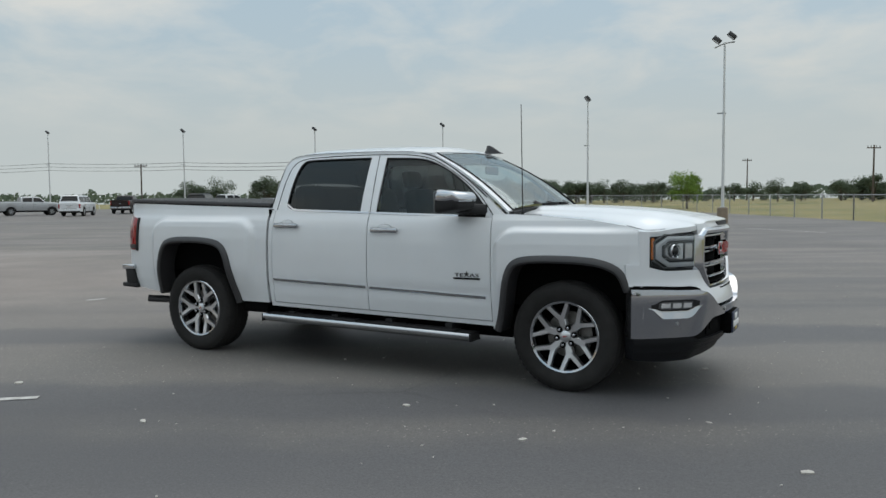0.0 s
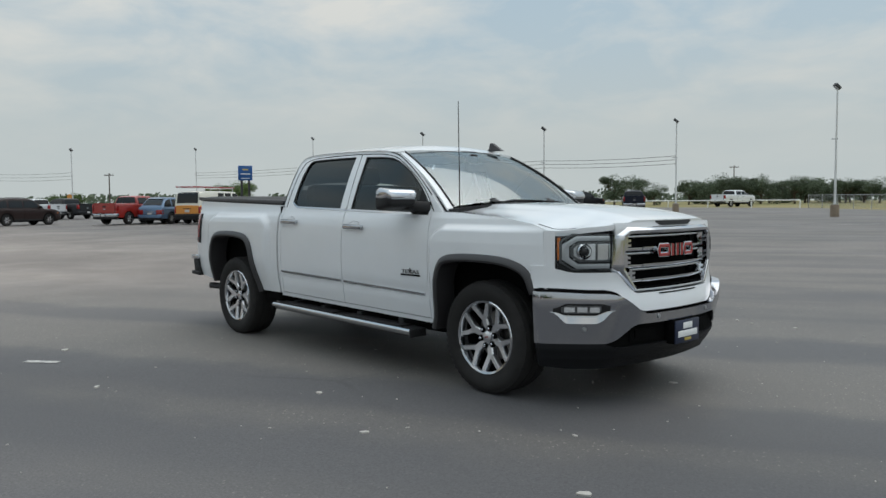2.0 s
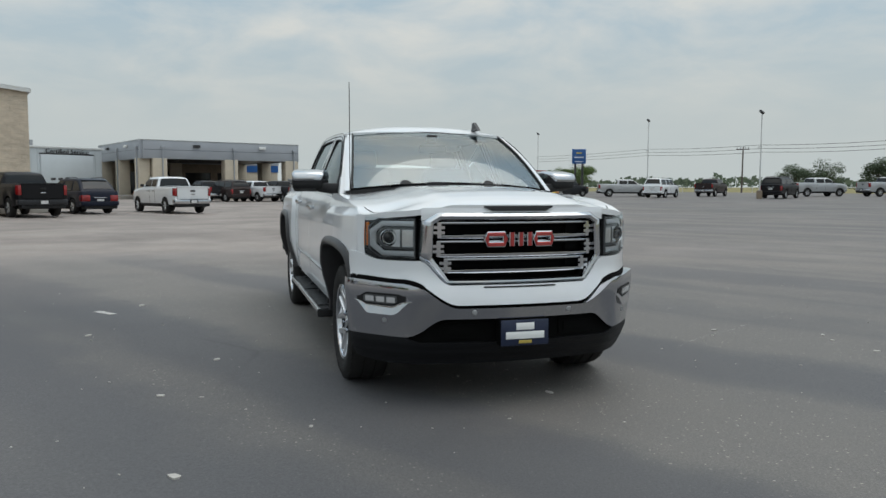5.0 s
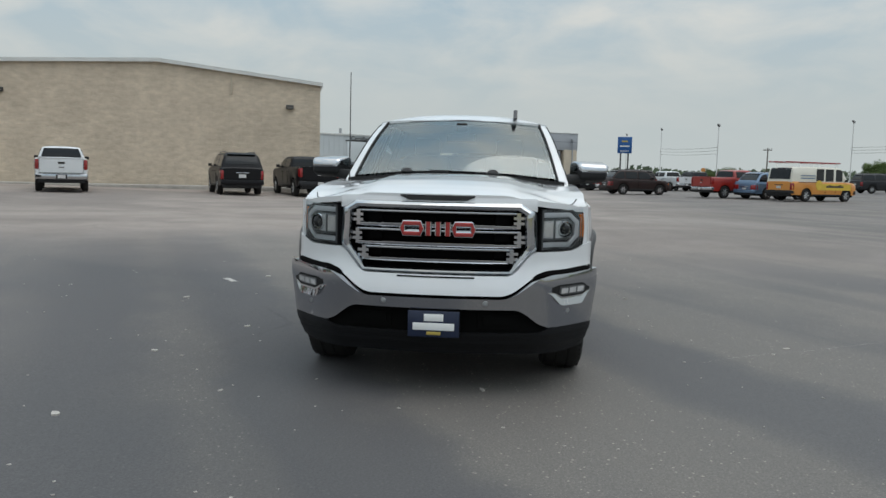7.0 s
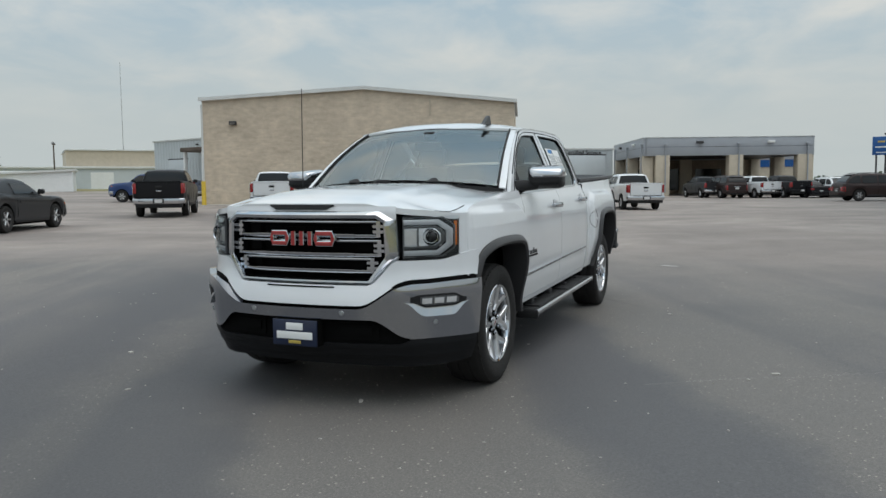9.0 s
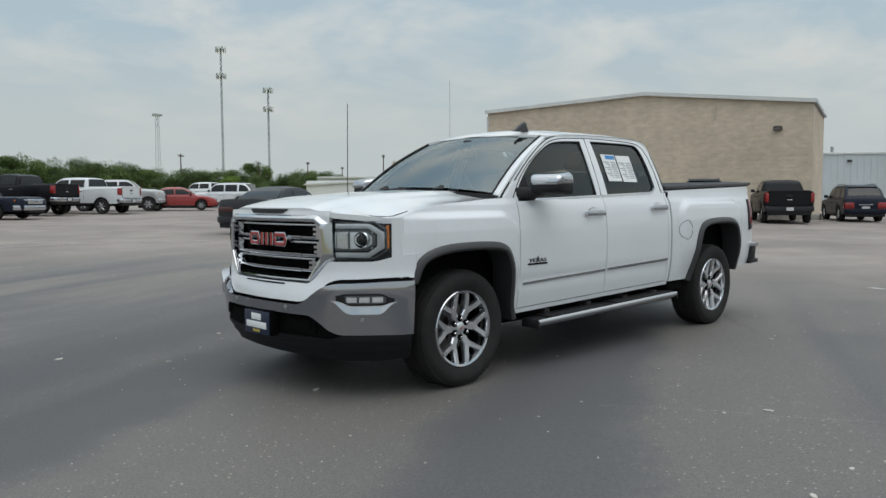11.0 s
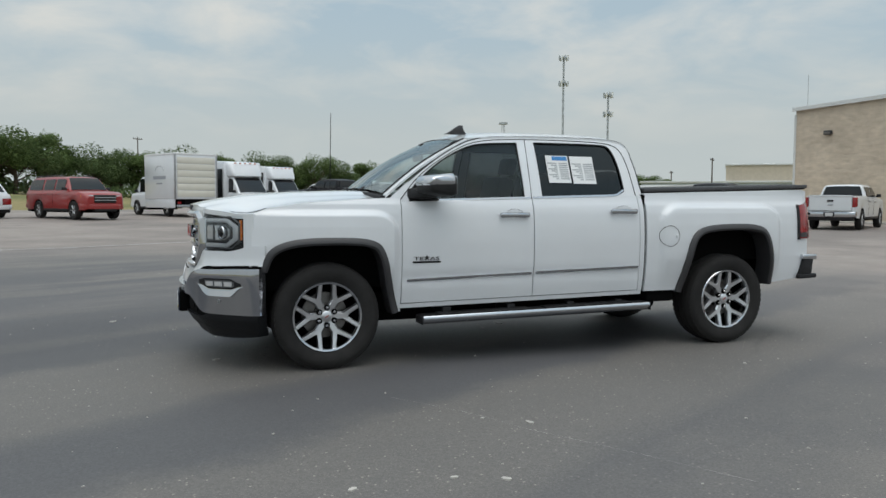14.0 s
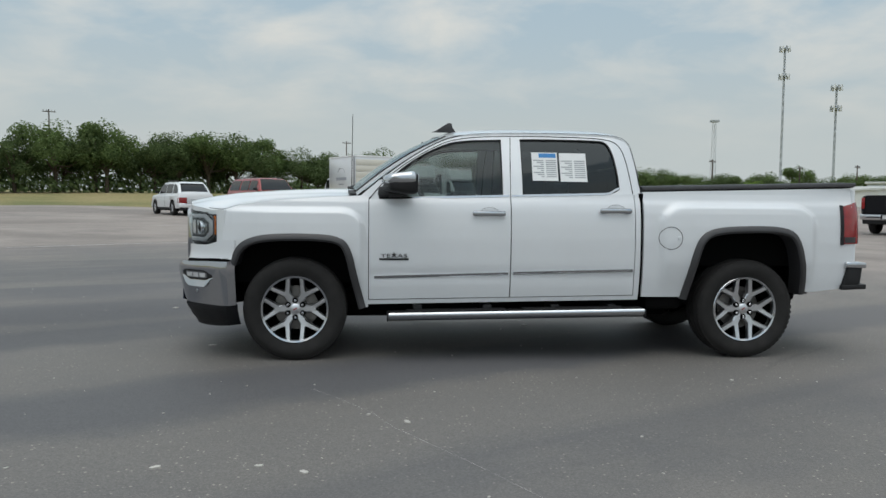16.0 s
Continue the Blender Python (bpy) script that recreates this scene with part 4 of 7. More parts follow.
# the -y side
vehicle("coupe_car", "coupe", "grey", -8.9, -17.6, 205, "matt dark grey muscle coupe", "car", lamp=SMOKELENS)
vehicle("sedan_car", "sedan", "coral", -16.8, -41.9, 152, "faded red compact sedan", "car")
vehicle("crossover_car", "crossover", "white", -22.7, -46.8, 308, "white three-row crossover parked side on", "car", grow=1.06)
vehicle("pickup_truck", "pickup", "white", -26.0, -56.0, 300, "white pickup behind the crossover", "pickup")
vehicle("pickup_truck", "pickup", "black", -6.5, -38.6, 303, "black lifted pickup on large tyres", "pickup", lift=0.17, r=0.47)
vehicle("pickup_truck", "pickup", "white", -10.1, -39.6, 304, "white heavy-duty crew-cab pickup", "pickup", lift=0.06)
vehicle("pickup_truck", "pickup", "silver", -13.4, -43.0, 150, "silver pickup facing the lane", "pickup")
vehicle("classic_car", "classic", "navy", -3.8, -34.6, 128, "old dark blue two-door coupe with chrome grille", "car")
vehicle("large_suv", "long_suv", "coral", 6.9, -32.6, 122, "faded red long SUV facing the lot", "suv")
vehicle("crossover_car", "crossover", "white", 11.6, -34.4, 303, "white crossover with black lower cladding", "car")
vehicle("pickup_truck", "pickup", "white", -8.4, -52.0, 300, "white pickup parked behind the black one", "pickup")
vehicle("pickup_truck", "pickup", "deepblue", -33.5, -34.6, 290, "blue pickup standing past the wall corner", "pickup")

# ---- the white crew-cab pickup ----
def glass_material(name, tint, ior=1.5):
    """A thin pane: tinted see-through, with sharp reflections by Fresnel."""
    m = bpy.data.materials.new(name)
    m.use_nodes = True
    t = m.node_tree
    out = t.nodes["Material Output"]
    t.nodes.remove(t.nodes["Principled BSDF"])
    clear = nd(t, "ShaderNodeBsdfTransparent", {"Color": (*tint, 1)})
    shine = nd(t, "ShaderNodeBsdfGlossy", {"Color": (0.86, 0.93, 0.94, 1), "Roughness": 0.04})
    fr = nd(t, "ShaderNodeFresnel", {"IOR": ior})
    mix = nd(t, "ShaderNodeMixShader", {0: fr.outputs[0], 1: clear.outputs[0], 2: shine.outputs[0]})
    t.links.new(mix.outputs[0], out.inputs[0])
    return m


SCREEN = glass_material("windscreen_glass", (0.70, 0.80, 0.79), 2.9)
COVER = glass_material("lamp_cover", (0.93, 0.95, 0.96), 1.45)
TINTFRONT = glass_material("front_side_glass", (0.42, 0.47, 0.45), 1.5)
TINT = glass_material("tinted_side_glass", (0.11, 0.12, 0.125), 1.5)
LIGHTBAR = material("lamp_light_guide", (0.52, 0.53, 0.55), 0.25, 0.2, 0.1, 30.0, coat=0.5)
RIM = material("grey_lamp_rim", (0.09, 0.093, 0.098), 0.35, 0.3, 0.1, 30.0)
REDMARK = material("red_emblem", (0.34, 0.03, 0.03), 0.22, 0.2, 0.15, 30.0, coat=0.6)
NAVY = material("navy_plate", (0.012, 0.02, 0.05), 0.35, 0.0, 0.15, 20.0)
VALANCE = material("grey_plastic_valance", (0.009, 0.0095, 0.011), 0.5, 0.0, 0.15, 7.0, 0.2, 300.0, spec=0.2)
# chrome copy with the dark reflection of the ground put into its base colour
BUMPERCHROME = material("ground_darkened_chrome", (0.46, 0.47, 0.50), 0.09, 1.0, 0.05, 3.0)
RAILGREY = material("rail_and_shade_grey", (0.10, 0.10, 0.105), 0.4, 0.5, 0.1, 20.0)
LAMPCHROME = material("lamp_reflector", (0.80, 0.81, 0.82), 0.22, 0.6, 0.1, 30.0, 0.5, 90.0)
SIGNAL = material("clear_signal_reflector", (0.62, 0.60, 0.58), 0.22, 0.3, 0.1, 40.0, 0.4, 120.0, coat=0.5)
SHADEBAND = glass_material("shade_band_glass", (0.46, 0.55, 0.58), 1.5)
DISC = material("brake_disc", (0.20, 0.19, 0.18), 0.4, 0.9, 0.3, 20.0)


SIDE_Z = [(0.40, 0.915), (0.48, 0.93), (0.56, 0.945), (0.66, 0.962), (0.78, 0.972), (0.95, 0.974), (1.08, 0.968), (1.18, 0.957), (1.25, 0.940), (1.29, 0.918), (1.34, 0.905), (1.38, 0.90), (1.46, 0.893)]
SIDE_X = [(-2.80, 0.955), (-2.6, 0.978), (-2.2, 0.995), (-1.5, 1.0), (1.3, 1.0), (1.8, 0.995), (2.1, 0.982), (2.3, 0.962), (2.42, 0.935)]


def bulge(x, z, x0, x1, ze, r0, r1):
    """How far a wheel bulge stands out: a flat-topped swelling with rounded upper corners."""
    if x <= x0 or x >= x1:
        return 0.0
    top = ze
    for d, r in ((x - x0, r0), (x1 - x, r1)):
        if r and d < r:
            top -= r * (1 - math.sqrt(1 - ((r - d) / r) ** 2))
    return 0.040 * min(1.0, (x - x0) / 0.05) * min(1.0, (x1 - x) / 0.05) * (1 - smooth(top - 0.050, top + 0.006, z)) * smooth(0.50, 0.85, z)


def side_y(x, z):
    y = interp(z, SIDE_Z) * interp(x, SIDE_X)
    y += bulge(x, z, 1.268, 2.50, 1.208, 0.20, 0.0) * (1 - 0.6 * smooth(2.0, 2.37, x))
    y += bulge(x, z, -2.40, -1.08, 1.272, 0.20, 0.20)
    if -0.9 < x < 1.25:
        y -= 0.010 * smooth(0.60, 0.67, z) * (1 - smooth(0.67, 0.74, z))
    return y


CAB_BELT = [(-1.0, 1.337), (1.32, 1.268)]
CAB_TOP = round_line([(-0.945, 1.30), (-0.935, 1.45), (-0.912, 1.63), (-0.882, 1.768), (-0.775, 1.818), (-0.4, 1.828), (0.2, 1.822), (0.56, 1.800), (0.80, 1.69), (1.06, 1.515), (1.34, 1.28)], 2)
WIN_F = round_line([(0.185, 1.763), (0.5, 1.752), (0.66, 1.715), (0.88, 1.600), (1.06, 1.46), (1.17, 1.335)], 2)
WIN_R = round_line([(-0.765, 1.37), (-0.760, 1.5), (-0.735, 1.67), (-0.69, 1.758), (-0.60, 1.770), (-0.2, 1.772), (0.025, 1.770)], 2)


def cab_y(x, z):
    u = (z - 1.33) / 0.48
    return (0.902 - 0.155 * u - 0.045 * u * u) * (1 - 0.035 * smooth(0.6, 1.3, x) - 0.02 * smooth(-0.7, -1.0, x))


ARCH_F = round_line([(1.275, 0.42), (1.335, 0.64), (1.385, 0.88), (1.46, 0.975), (1.66, 0.998), (2.00, 0.995), (2.16, 0.965), (2.265, 0.90), (2.315, 0.765)], 2)
ARCH_R = round_line([(-2.325, 0.53), (-2.30, 0.75), (-2.235, 1.00), (-2.12, 1.075), (-1.85, 1.085), (-1.55, 1.07), (-1.425, 1.02), (-1.355, 0.90), (-1.275, 0.49)], 2)


def flare(line, cx, sgn, width=0.050):
    """A dark lip round a wheel arch."""
    bm = bmesh.new()
    prev = None
    c = Vector((cx, 0.46))
    for i, (x, z) in enumerate(line):
        a = Vector(line[max(0, i - 1)])
        b = Vector(line[min(len(line) - 1, i + 1)])
        d = (b - a).normalized()
        nrm = Vector((-d.y, d.x))
        if nrm.dot(c - Vector((x, z))) < 0:
            nrm = -nrm
        y = side_y(x, max(z, 0.5))
        ring = []
        for along, out in ((-0.006, -0.02), (-0.006, 0.012), (0.25 * width, 0.030), (0.7 * width, 0.034), (width, 0.024), (width, -0.16)):
            ring.append(bm.verts.new((x + nrm.x * along, sgn * (y + out), z + nrm.y * along)))
        if prev:
            for k in range(5):
                bm.faces.new((prev[k], prev[k + 1], ring[k + 1], ring[k]))
        prev = ring
    return bm


def cf(y):
    a = abs(y)
    return 2.755 - 0.08 * (min(a, 0.6) / 0.6) ** 2 - (1.5 * (a - 0.6) ** 1.45 if a > 0.6 else 0)


def plan(s):
    """Front outline from above: s is the distance across, then round the corner and back along the side."""
    a = abs(s)
    if a <= 0.93:
        return Vector((cf(a), s))
    t = (a - 0.93) / 0.14
    return Vector((2.377 - 0.15 * t, math.copysign(0.93 + 0.040 * math.sin(min(1, t) * 1.5708), s)))


def plan_out(s, d):
    p, q = plan(s - 0.004), plan(s + 0.004)
    t = (q - p).normalized()
    nrm = Vector((t.y, -t.x))
    if nrm.x < 0 and abs(s) < 0.95:
        nrm = -nrm
    if abs(s) >= 0.95 and nrm.y * s < 0:
        nrm = -nrm
    return plan(s) + nrm * d


def bumper_off(z):
    return 0.068 + 0.055 * min(1.0, max(0.0, (z - 0.44) / 0.26)) - 0.010 * smooth(0.735, 0.785, z)


def corner(s):
    return 1 - 0.42 * smooth(0.42, 0.88, abs(s)) - 0.22 * smooth(0.95, 1.03, abs(s))


def front(s0, s1, lo, hi, off, ns=40, nz=8, back=0.04):
    """A front panel between two lines lo(s) and hi(s), standing off(z) proud of the front outline."""
    bm = bmesh.new()
    g = []
    for s in np.linspace(s0, s1, ns):
        a, b = lo(s), hi(s)
        b = max(b, a + 0.002)
        col = []
        for k in range(nz + 1):
            z = a + (b - a) * k / nz
            p = plan_out(s, off(s, z))
            col.append(bm.verts.new((p.x, p.y, z)))
        g.append(col)
    for p, q in zip(g, g[1:]):
        for k in range(nz):
            bm.faces.new((p[k], q[k], q[k + 1], p[k + 1]))
    rim = g[0] + [c[-1] for c in g[1:-1]] + g[-1][::-1] + [c[0] for c in g[-2:0:-1]]
    mid = Vector((1.6, 0, 0))
    inner = []
    for v in rim:
        d = (Vector((mid.x, v.co.y * 0.3, v.co.z)) - v.co).normalized()
        inner.append(bm.verts.new(v.co + d * back))
    for k in range(len(rim)):
        bm.faces.new((rim[k], rim[(k + 1) % len(rim)], inner[(k + 1) % len(rim)], inner[k]))
    return bm


HOOD_C = [(1.30, 1.347), (1.6, 1.346), (2.0, 1.330), (2.35, 1.305), (2.55, 1.275), (2.68, 1.248), (2.765, 1.222)]


def hood_z(x, y):
    a = abs(y)
    z = interp(x, HOOD_C) - 0.026 * (a / 0.6) ** 2
    if a > 0.6:
        z -= 0.10 * (a - 0.6)
    return z + 0.018 * (1 - smooth(0.42, 0.50, a))


def ribbon(path, half, off, sg):
    """A raised strip of even width along a path of (across, height) on the front outline."""
    bm = bmesh.new()
    prev = None
    closed = path[0] == path[-1]
    for i, (a, z) in enumerate(path):
        if closed:
            q0, q1 = path[i - 1 if i else -2], path[i + 1 if i < len(path) - 1 else 1]
        else:
            q0, q1 = path[max(0, i - 1)], path[min(len(path) - 1, i + 1)]
        d = Vector((q1[0] - q0[0], q1[1] - q0[1])).normalized()
        n = Vector((-d.y, d.x)) * half * 1.06
        ring = []
        for k, o in ((-1, off - 0.03), (-1, off - 0.004), (-0.6, off), (0.6, off), (1, off - 0.004), (1, off - 0.03)):
            p = plan_out(sg * (a + n.x * k), o)
            ring.append(bm.verts.new((p.x, p.y, z + n.y * k)))
        if prev:
            for k in range(5):
                bm.faces.new((prev[k], prev[k + 1], ring[k + 1], ring[k]))
        prev = ring
    return bm


def star_outline(cx, cz, r):
    return [(cx + (r if k % 2 == 0 else r * 0.42) * math.sin(math.pi * k / 5), cz + (r if k % 2 == 0 else r * 0.42) * math.cos(math.pi * k / 5)) for k in range(10)]


def hero_wheel_meshes():
    r = 0.405
    bm = lathe([(0.262, -0.11), (0.29, -0.135), (0.36, -0.142), (0.388, -0.128), (r - 0.004, -0.105), (r, -0.09), (r, -0.045), (r - 0.008, -0.042), (r - 0.008, -0.034), (r, -0.031), (r, 0.031), (r - 0.008, 0.034), (r - 0.008, 0.042),
                (r, 0.045), (r, 0.09), (r - 0.004, 0.105), (0.388, 0.128), (0.365, 0.139), (0.358, 0.143), (0.33, 0.144), (0.29, 0.136), (0.266, 0.122), (0.262, 0.10)], 64)
    # tread lugs along the shoulder
    for k in range(56):
        a = 360 * k / 56
        for sg in (-1, 1):
            add_box(bm, r - 0.018, r - 0.009, sg * 0.112 - 0.016, sg * 0.112 + 0.014, -0.014, 0.012, m=pose(0, 0, 0, 0, a + 3 * sg, 0))
    tyre = link_mesh("tyre", bm, RUBBER)
    lip = link_mesh("rim_lip", lathe([(0.255, -0.10), (0.262, 0.11), (0.268, 0.125), (0.262, 0.131), (0.248, 0.126), (0.241, 0.108), (0.2415, 0.06), (0.240, -0.09)], 64), CHROME)
    barrel = link_mesh("barrel", lathe([(0.241, 0.05), (0.236, -0.09), (0.0, -0.092)], 48), VOID)
    disc = link_mesh("brake_disc", lathe([(0.175, -0.03), (0.175, -0.005), (0.09, 0.0), (0.085, 0.03), (0, 0.03)], 40), DISC)
    bm = bmesh.new()

    def bar(p, q, wa, wb, ya, yb, d):
        p, q = Vector(p), Vector(q)
        t = (q - p).normalized()
        n = Vector((-t.y, t.x))
        pts = [p + n * wa, p - n * wa, q - n * wb, q + n * wb]
        ys = [ya, ya, yb, yb]
        top = [bm.verts.new((a.x, y, a.y)) for a, y in zip([p + n * wa * 0.75, p - n * wa * 0.75, q - n * wb * 0.7, q + n * wb * 0.7], ys)]
        mid = [bm.verts.new((a.x, y - 0.010, a.y)) for a, y in zip(pts, ys)]
        low = [bm.verts.new((a.x, y - d, a.y)) for a, y in zip(pts, ys)]
        bm.faces.new(top)
        for u, v in ((top, mid), (mid, low)):
            for k in range(4):
                bm.faces.new((u[k], u[(k + 1) % 4], v[(k + 1) % 4], v[k]))
    for k in range(6):
        a0 = math.radians(60 * k + 30)

        def pol(rr, da):
            return (rr * math.cos(a0 + math.radians(da)), rr * math.sin(a0 + math.radians(da)))
        bar(pol(0.045, 0), pol(0.160, 0), 0.027, 0.029, 0.088, 0.104, 0.05)
        bar(pol(0.138, 4), pol(0.254, 18.5), 0.021, 0.0175, 0.100, 0.121, 0.045)
        bar(pol(0.138, -4), pol(0.254, -18.5), 0.021, 0.0175, 0.100, 0.121, 0.045)
    spokes = link_mesh("spokes", bm, ALLOY, 30)
    hub = link_mesh("hub_cap", lathe([(0.078, 0.045), (0.078, 0.083), (0.070, 0.089), (0.040, 0.089), (0.040, 0.098), (0.034, 0.102), (0, 0.104)], 32), ALLOY)
    mark = link_mesh("cap_mark", prism([(-0.016, -0.004), (0.016, -0.004), (0.016, 0.004), (-0.016, 0.004)], 1, 0.100, 0.1050), REDMARK)
    nut = link_mesh("lug_nut", lathe([(0.016, 0.06), (0.0135, 0.092), (0.0120, 0.108), (0.008, 0.112), (0, 0.113)], 6), CHROME)
    well = link_mesh("lug_well", lathe([(0.0225, 0.085), (0.0225, 0.0975), (0, 0.0975)], 16), VOID)
    return tyre, lip, barrel, disc, spokes, hub, mark, nut, well


def hero_truck():
    v = thing("pickup_truck", pose(0, 0, 0), "white crew-cab pickup with chrome grille and step bars on asphalt", "pickup")
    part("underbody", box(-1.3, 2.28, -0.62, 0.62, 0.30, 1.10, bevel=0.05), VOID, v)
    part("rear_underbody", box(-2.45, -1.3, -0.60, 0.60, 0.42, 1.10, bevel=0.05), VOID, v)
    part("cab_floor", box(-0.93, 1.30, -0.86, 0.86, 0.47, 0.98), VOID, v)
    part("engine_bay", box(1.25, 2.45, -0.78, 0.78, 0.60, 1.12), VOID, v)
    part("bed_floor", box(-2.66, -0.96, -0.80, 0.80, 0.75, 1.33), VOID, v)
    for a in (1.8225, -1.8225):
        part("axle", tube([(a, -0.8, 0.40), (a, 0.8, 0.40)], 0.055, 10), VOID, v)
    part("exhaust", tube([(0.4, -0.35, 0.33), (-1.2, -0.4, 0.34), (-2.3, -0.62, 0.42), (-2.60, -0.86, 0.45)], 0.035, 10), DARKTRIM, v)
    part("spare_tyre", lathe([(0.16, 0.33), (0.34, 0.31), (0.38, 0.40), (0.34, 0.50), (0.16, 0.48)], 32), RUBBER, v, m=Matrix.Translation((-2.05, 0, 0)) @ pose(0, 0, 0, 90, 0, 0))
    frame_rail = [(-2.5, 0.50), (-1.2, 0.42), (2.2, 0.40), (2.2, 0.54), (-2.5, 0.60)]
    for sg in (-1, 1):
        part("frame_rail", prism(frame_rail, 1, sg * 0.55, sg * 0.68), VOID, v)

    arch_f, arch_r = line_fn(ARCH_F), line_fn(ARCH_R)
    fender_top = line_fn([(1.24, 1.300), (1.6, 1.285), (2.0, 1.255), (2.25, 1.215), (2.38, 1.172)])
    sill = line_fn([(-1.3, 0.50), (1.3, 0.455)])
    belt = line_fn(CAB_BELT)
    cabtop = line_fn(CAB_TOP)
    win_f, win_r = line_fn(WIN_F), line_fn(WIN_R)
    win_lo = lambda x: belt(x) + 0.045 * (1 - smooth(-0.765, -0.63, x)) ** 2
    for sg in (-1, 1):
        # lower body
        ex = [p[0] for p in ARCH_F]
        part("front_fender", panel(1.252, 2.372, lambda x: arch_f(x) if x < 2.312 else 0.765, fender_top, sg, side_y, 60, 48, extra=ex), WHITE, v)
        d = part("front_door", panel(0.129, 1.246, lambda x: sill(x) + 0.028, belt, sg, side_y, 24, 26), WHITE, v)
        d2 = part("rear_door", panel(-0.878, 0.121, lambda x: sill(x) + 0.028, belt, sg, side_y, 22, 26), WHITE, v)
        part("cab_corner", panel(-0.925, -0.884, lambda x: sill(x) + 0.02, belt, sg, side_y, 4, 20), WHITE, v)
        part("rocker_panel", panel(-0.925, 1.262, lambda x: sill(x) - 0.012, lambda x: sill(x) + 0.022, sg, lambda x, z: side_y(x, z) - 0.004, 12, 4), WHITE, v)
        rex = [p[0] for p in ARCH_R]
        bed_lo = lambda x: arch_r(x) if -2.325 < x < -1.275 else (0.505 if x > -1.3 else 0.545 + 0.03 * smooth(-2.35, -2.7, x))
        bed_hi = line_fn([(-2.74, 1.402), (-0.94, 1.352)])
        part("bedside", panel(-2.735, -0.952, bed_lo, bed_hi, sg, side_y, 72, 54, extra=rex + [-1.276, -2.326]), WHITE, v)
        part("bed_rail_cap", panel(-2.745, -0.955, lambda x: bed_hi(x) + 0.002, lambda x: bed_hi(x) + 0.028, sg, lambda x, z: 0.884 * interp(x, SIDE_X), 10, 3, back=0.10), PLASTIC, v, "black plastic rail cap")
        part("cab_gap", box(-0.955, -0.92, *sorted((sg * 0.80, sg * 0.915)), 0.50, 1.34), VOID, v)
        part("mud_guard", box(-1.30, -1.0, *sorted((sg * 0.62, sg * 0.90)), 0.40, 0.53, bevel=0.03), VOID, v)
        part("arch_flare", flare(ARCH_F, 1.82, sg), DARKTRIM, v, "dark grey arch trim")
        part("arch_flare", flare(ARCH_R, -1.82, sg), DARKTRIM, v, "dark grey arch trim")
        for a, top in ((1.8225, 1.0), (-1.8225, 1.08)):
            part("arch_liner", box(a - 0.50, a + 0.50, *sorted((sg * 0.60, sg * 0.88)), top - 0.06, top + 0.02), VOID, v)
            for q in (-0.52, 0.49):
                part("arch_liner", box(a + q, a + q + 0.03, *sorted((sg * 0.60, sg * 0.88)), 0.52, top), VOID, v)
        # upper cab
        part("roof_side", panel(-0.765, 1.17, lambda x: win_r(x) if x < 0.03 else (win_f(x) if x > 0.18 else 1.766), cabtop, sg, cab_y, 50, 5, back=0.05, extra=[p[0] for p in WIN_F + WIN_R] + [0.03, 0.18]), WHITE, v)
        part("roof_side", panel(-0.943, -0.765, belt, cabtop, sg, cab_y, 14, 12, back=0.05, extra=[p[0] for p in CAB_TOP]), WHITE, v)
        part("window_corner", panel(-0.765, -0.60, belt, lambda x: win_lo(x) + 0.001, sg, cab_y, 10, 3), WHITE, v)
        part("door_pillar", panel(0.027, 0.183, belt, const(1.769), sg, cab_y, 8, 12), WHITE, v)
        part("mirror_sail", panel(1.17, 1.335, belt, cabtop, sg, lambda x, z: cab_y(x, z) - 0.003, 10, 6), WHITE, v)
        part("front_side_window", panel(0.187, 1.168, belt, lambda x: win_f(x) - 0.002, sg, cab_y, 34, 8, off=-0.014, extra=[p[0] for p in WIN_F]), TINTFRONT, v, "lightly tinted glass")
        part("rear_side_window", panel(-0.763, 0.022, win_lo, lambda x: win_r(x) - 0.002, sg, cab_y, 30, 8, off=-0.014, extra=[p[0] for p in WIN_R]), TINT, v, "dark tinted glass")
        part("sail_trim", panel(1.03, 1.165, lambda x: belt(x) + 0.004, lambda x: win_f(x) - 0.004, sg, lambda x, z: cab_y(x, z) - 0.006, 10, 5), PLASTIC, v, "black mirror sail")
        for pts, nm in ((WIN_F + [(1.17, 1.285), (0.19, 1.306), (0.186, 1.763)], "window_seal"), (WIN_R + [(0.024, 1.31), (-0.63, 1.33), (-0.72, 1.346), (-0.765, 1.372)], "window_seal")):
            part(nm, tube([(x, sg * (cab_y(x, z) - 0.004), z) for x, z in pts], 0.007, 6), PLASTIC, v)
        for a, b in ((0.135, 1.10), (-0.765, 0.115)):
            part("belt_moulding", panel(a, b, lambda x: win_lo(x) - 0.002, lambda x: win_lo(x) + 0.015, sg, lambda x, z: cab_y(x, z) + 0.008, 24, 3, back=0.012), CHROME, v, "chrome belt moulding")
        seam = [(0.125, belt(0.1) - 0.01), (0.118, 1.55), (0.105, 1.79)]
        part("door_seam", tube([(x, sg * (cab_y(x, z) + 0.0012), z) for x, z in seam], 0.0035, 5), VOID, v)
        up = round_line([(-0.878, 1.33), (-0.850, 1.57), (-0.812, 1.725), (-0.715, 1.786), (-0.4, 1.799), (0.1, 1.800), (0.55, 1.778), (0.80, 1.665), (1.08, 1.478), (1.248, 1.275)], 2)
        part("door_seam", tube([(x, sg * (cab_y(x, z) + 0.0012), z) for x, z in up], 0.0035, 5), VOID, v)
        part("drip_seam", tube([(x, sg * (cab_y(x, z) + 0.001), z) for x, z in CAB_TOP[4:-4]], 0.005, 5), PLASTIC, v)
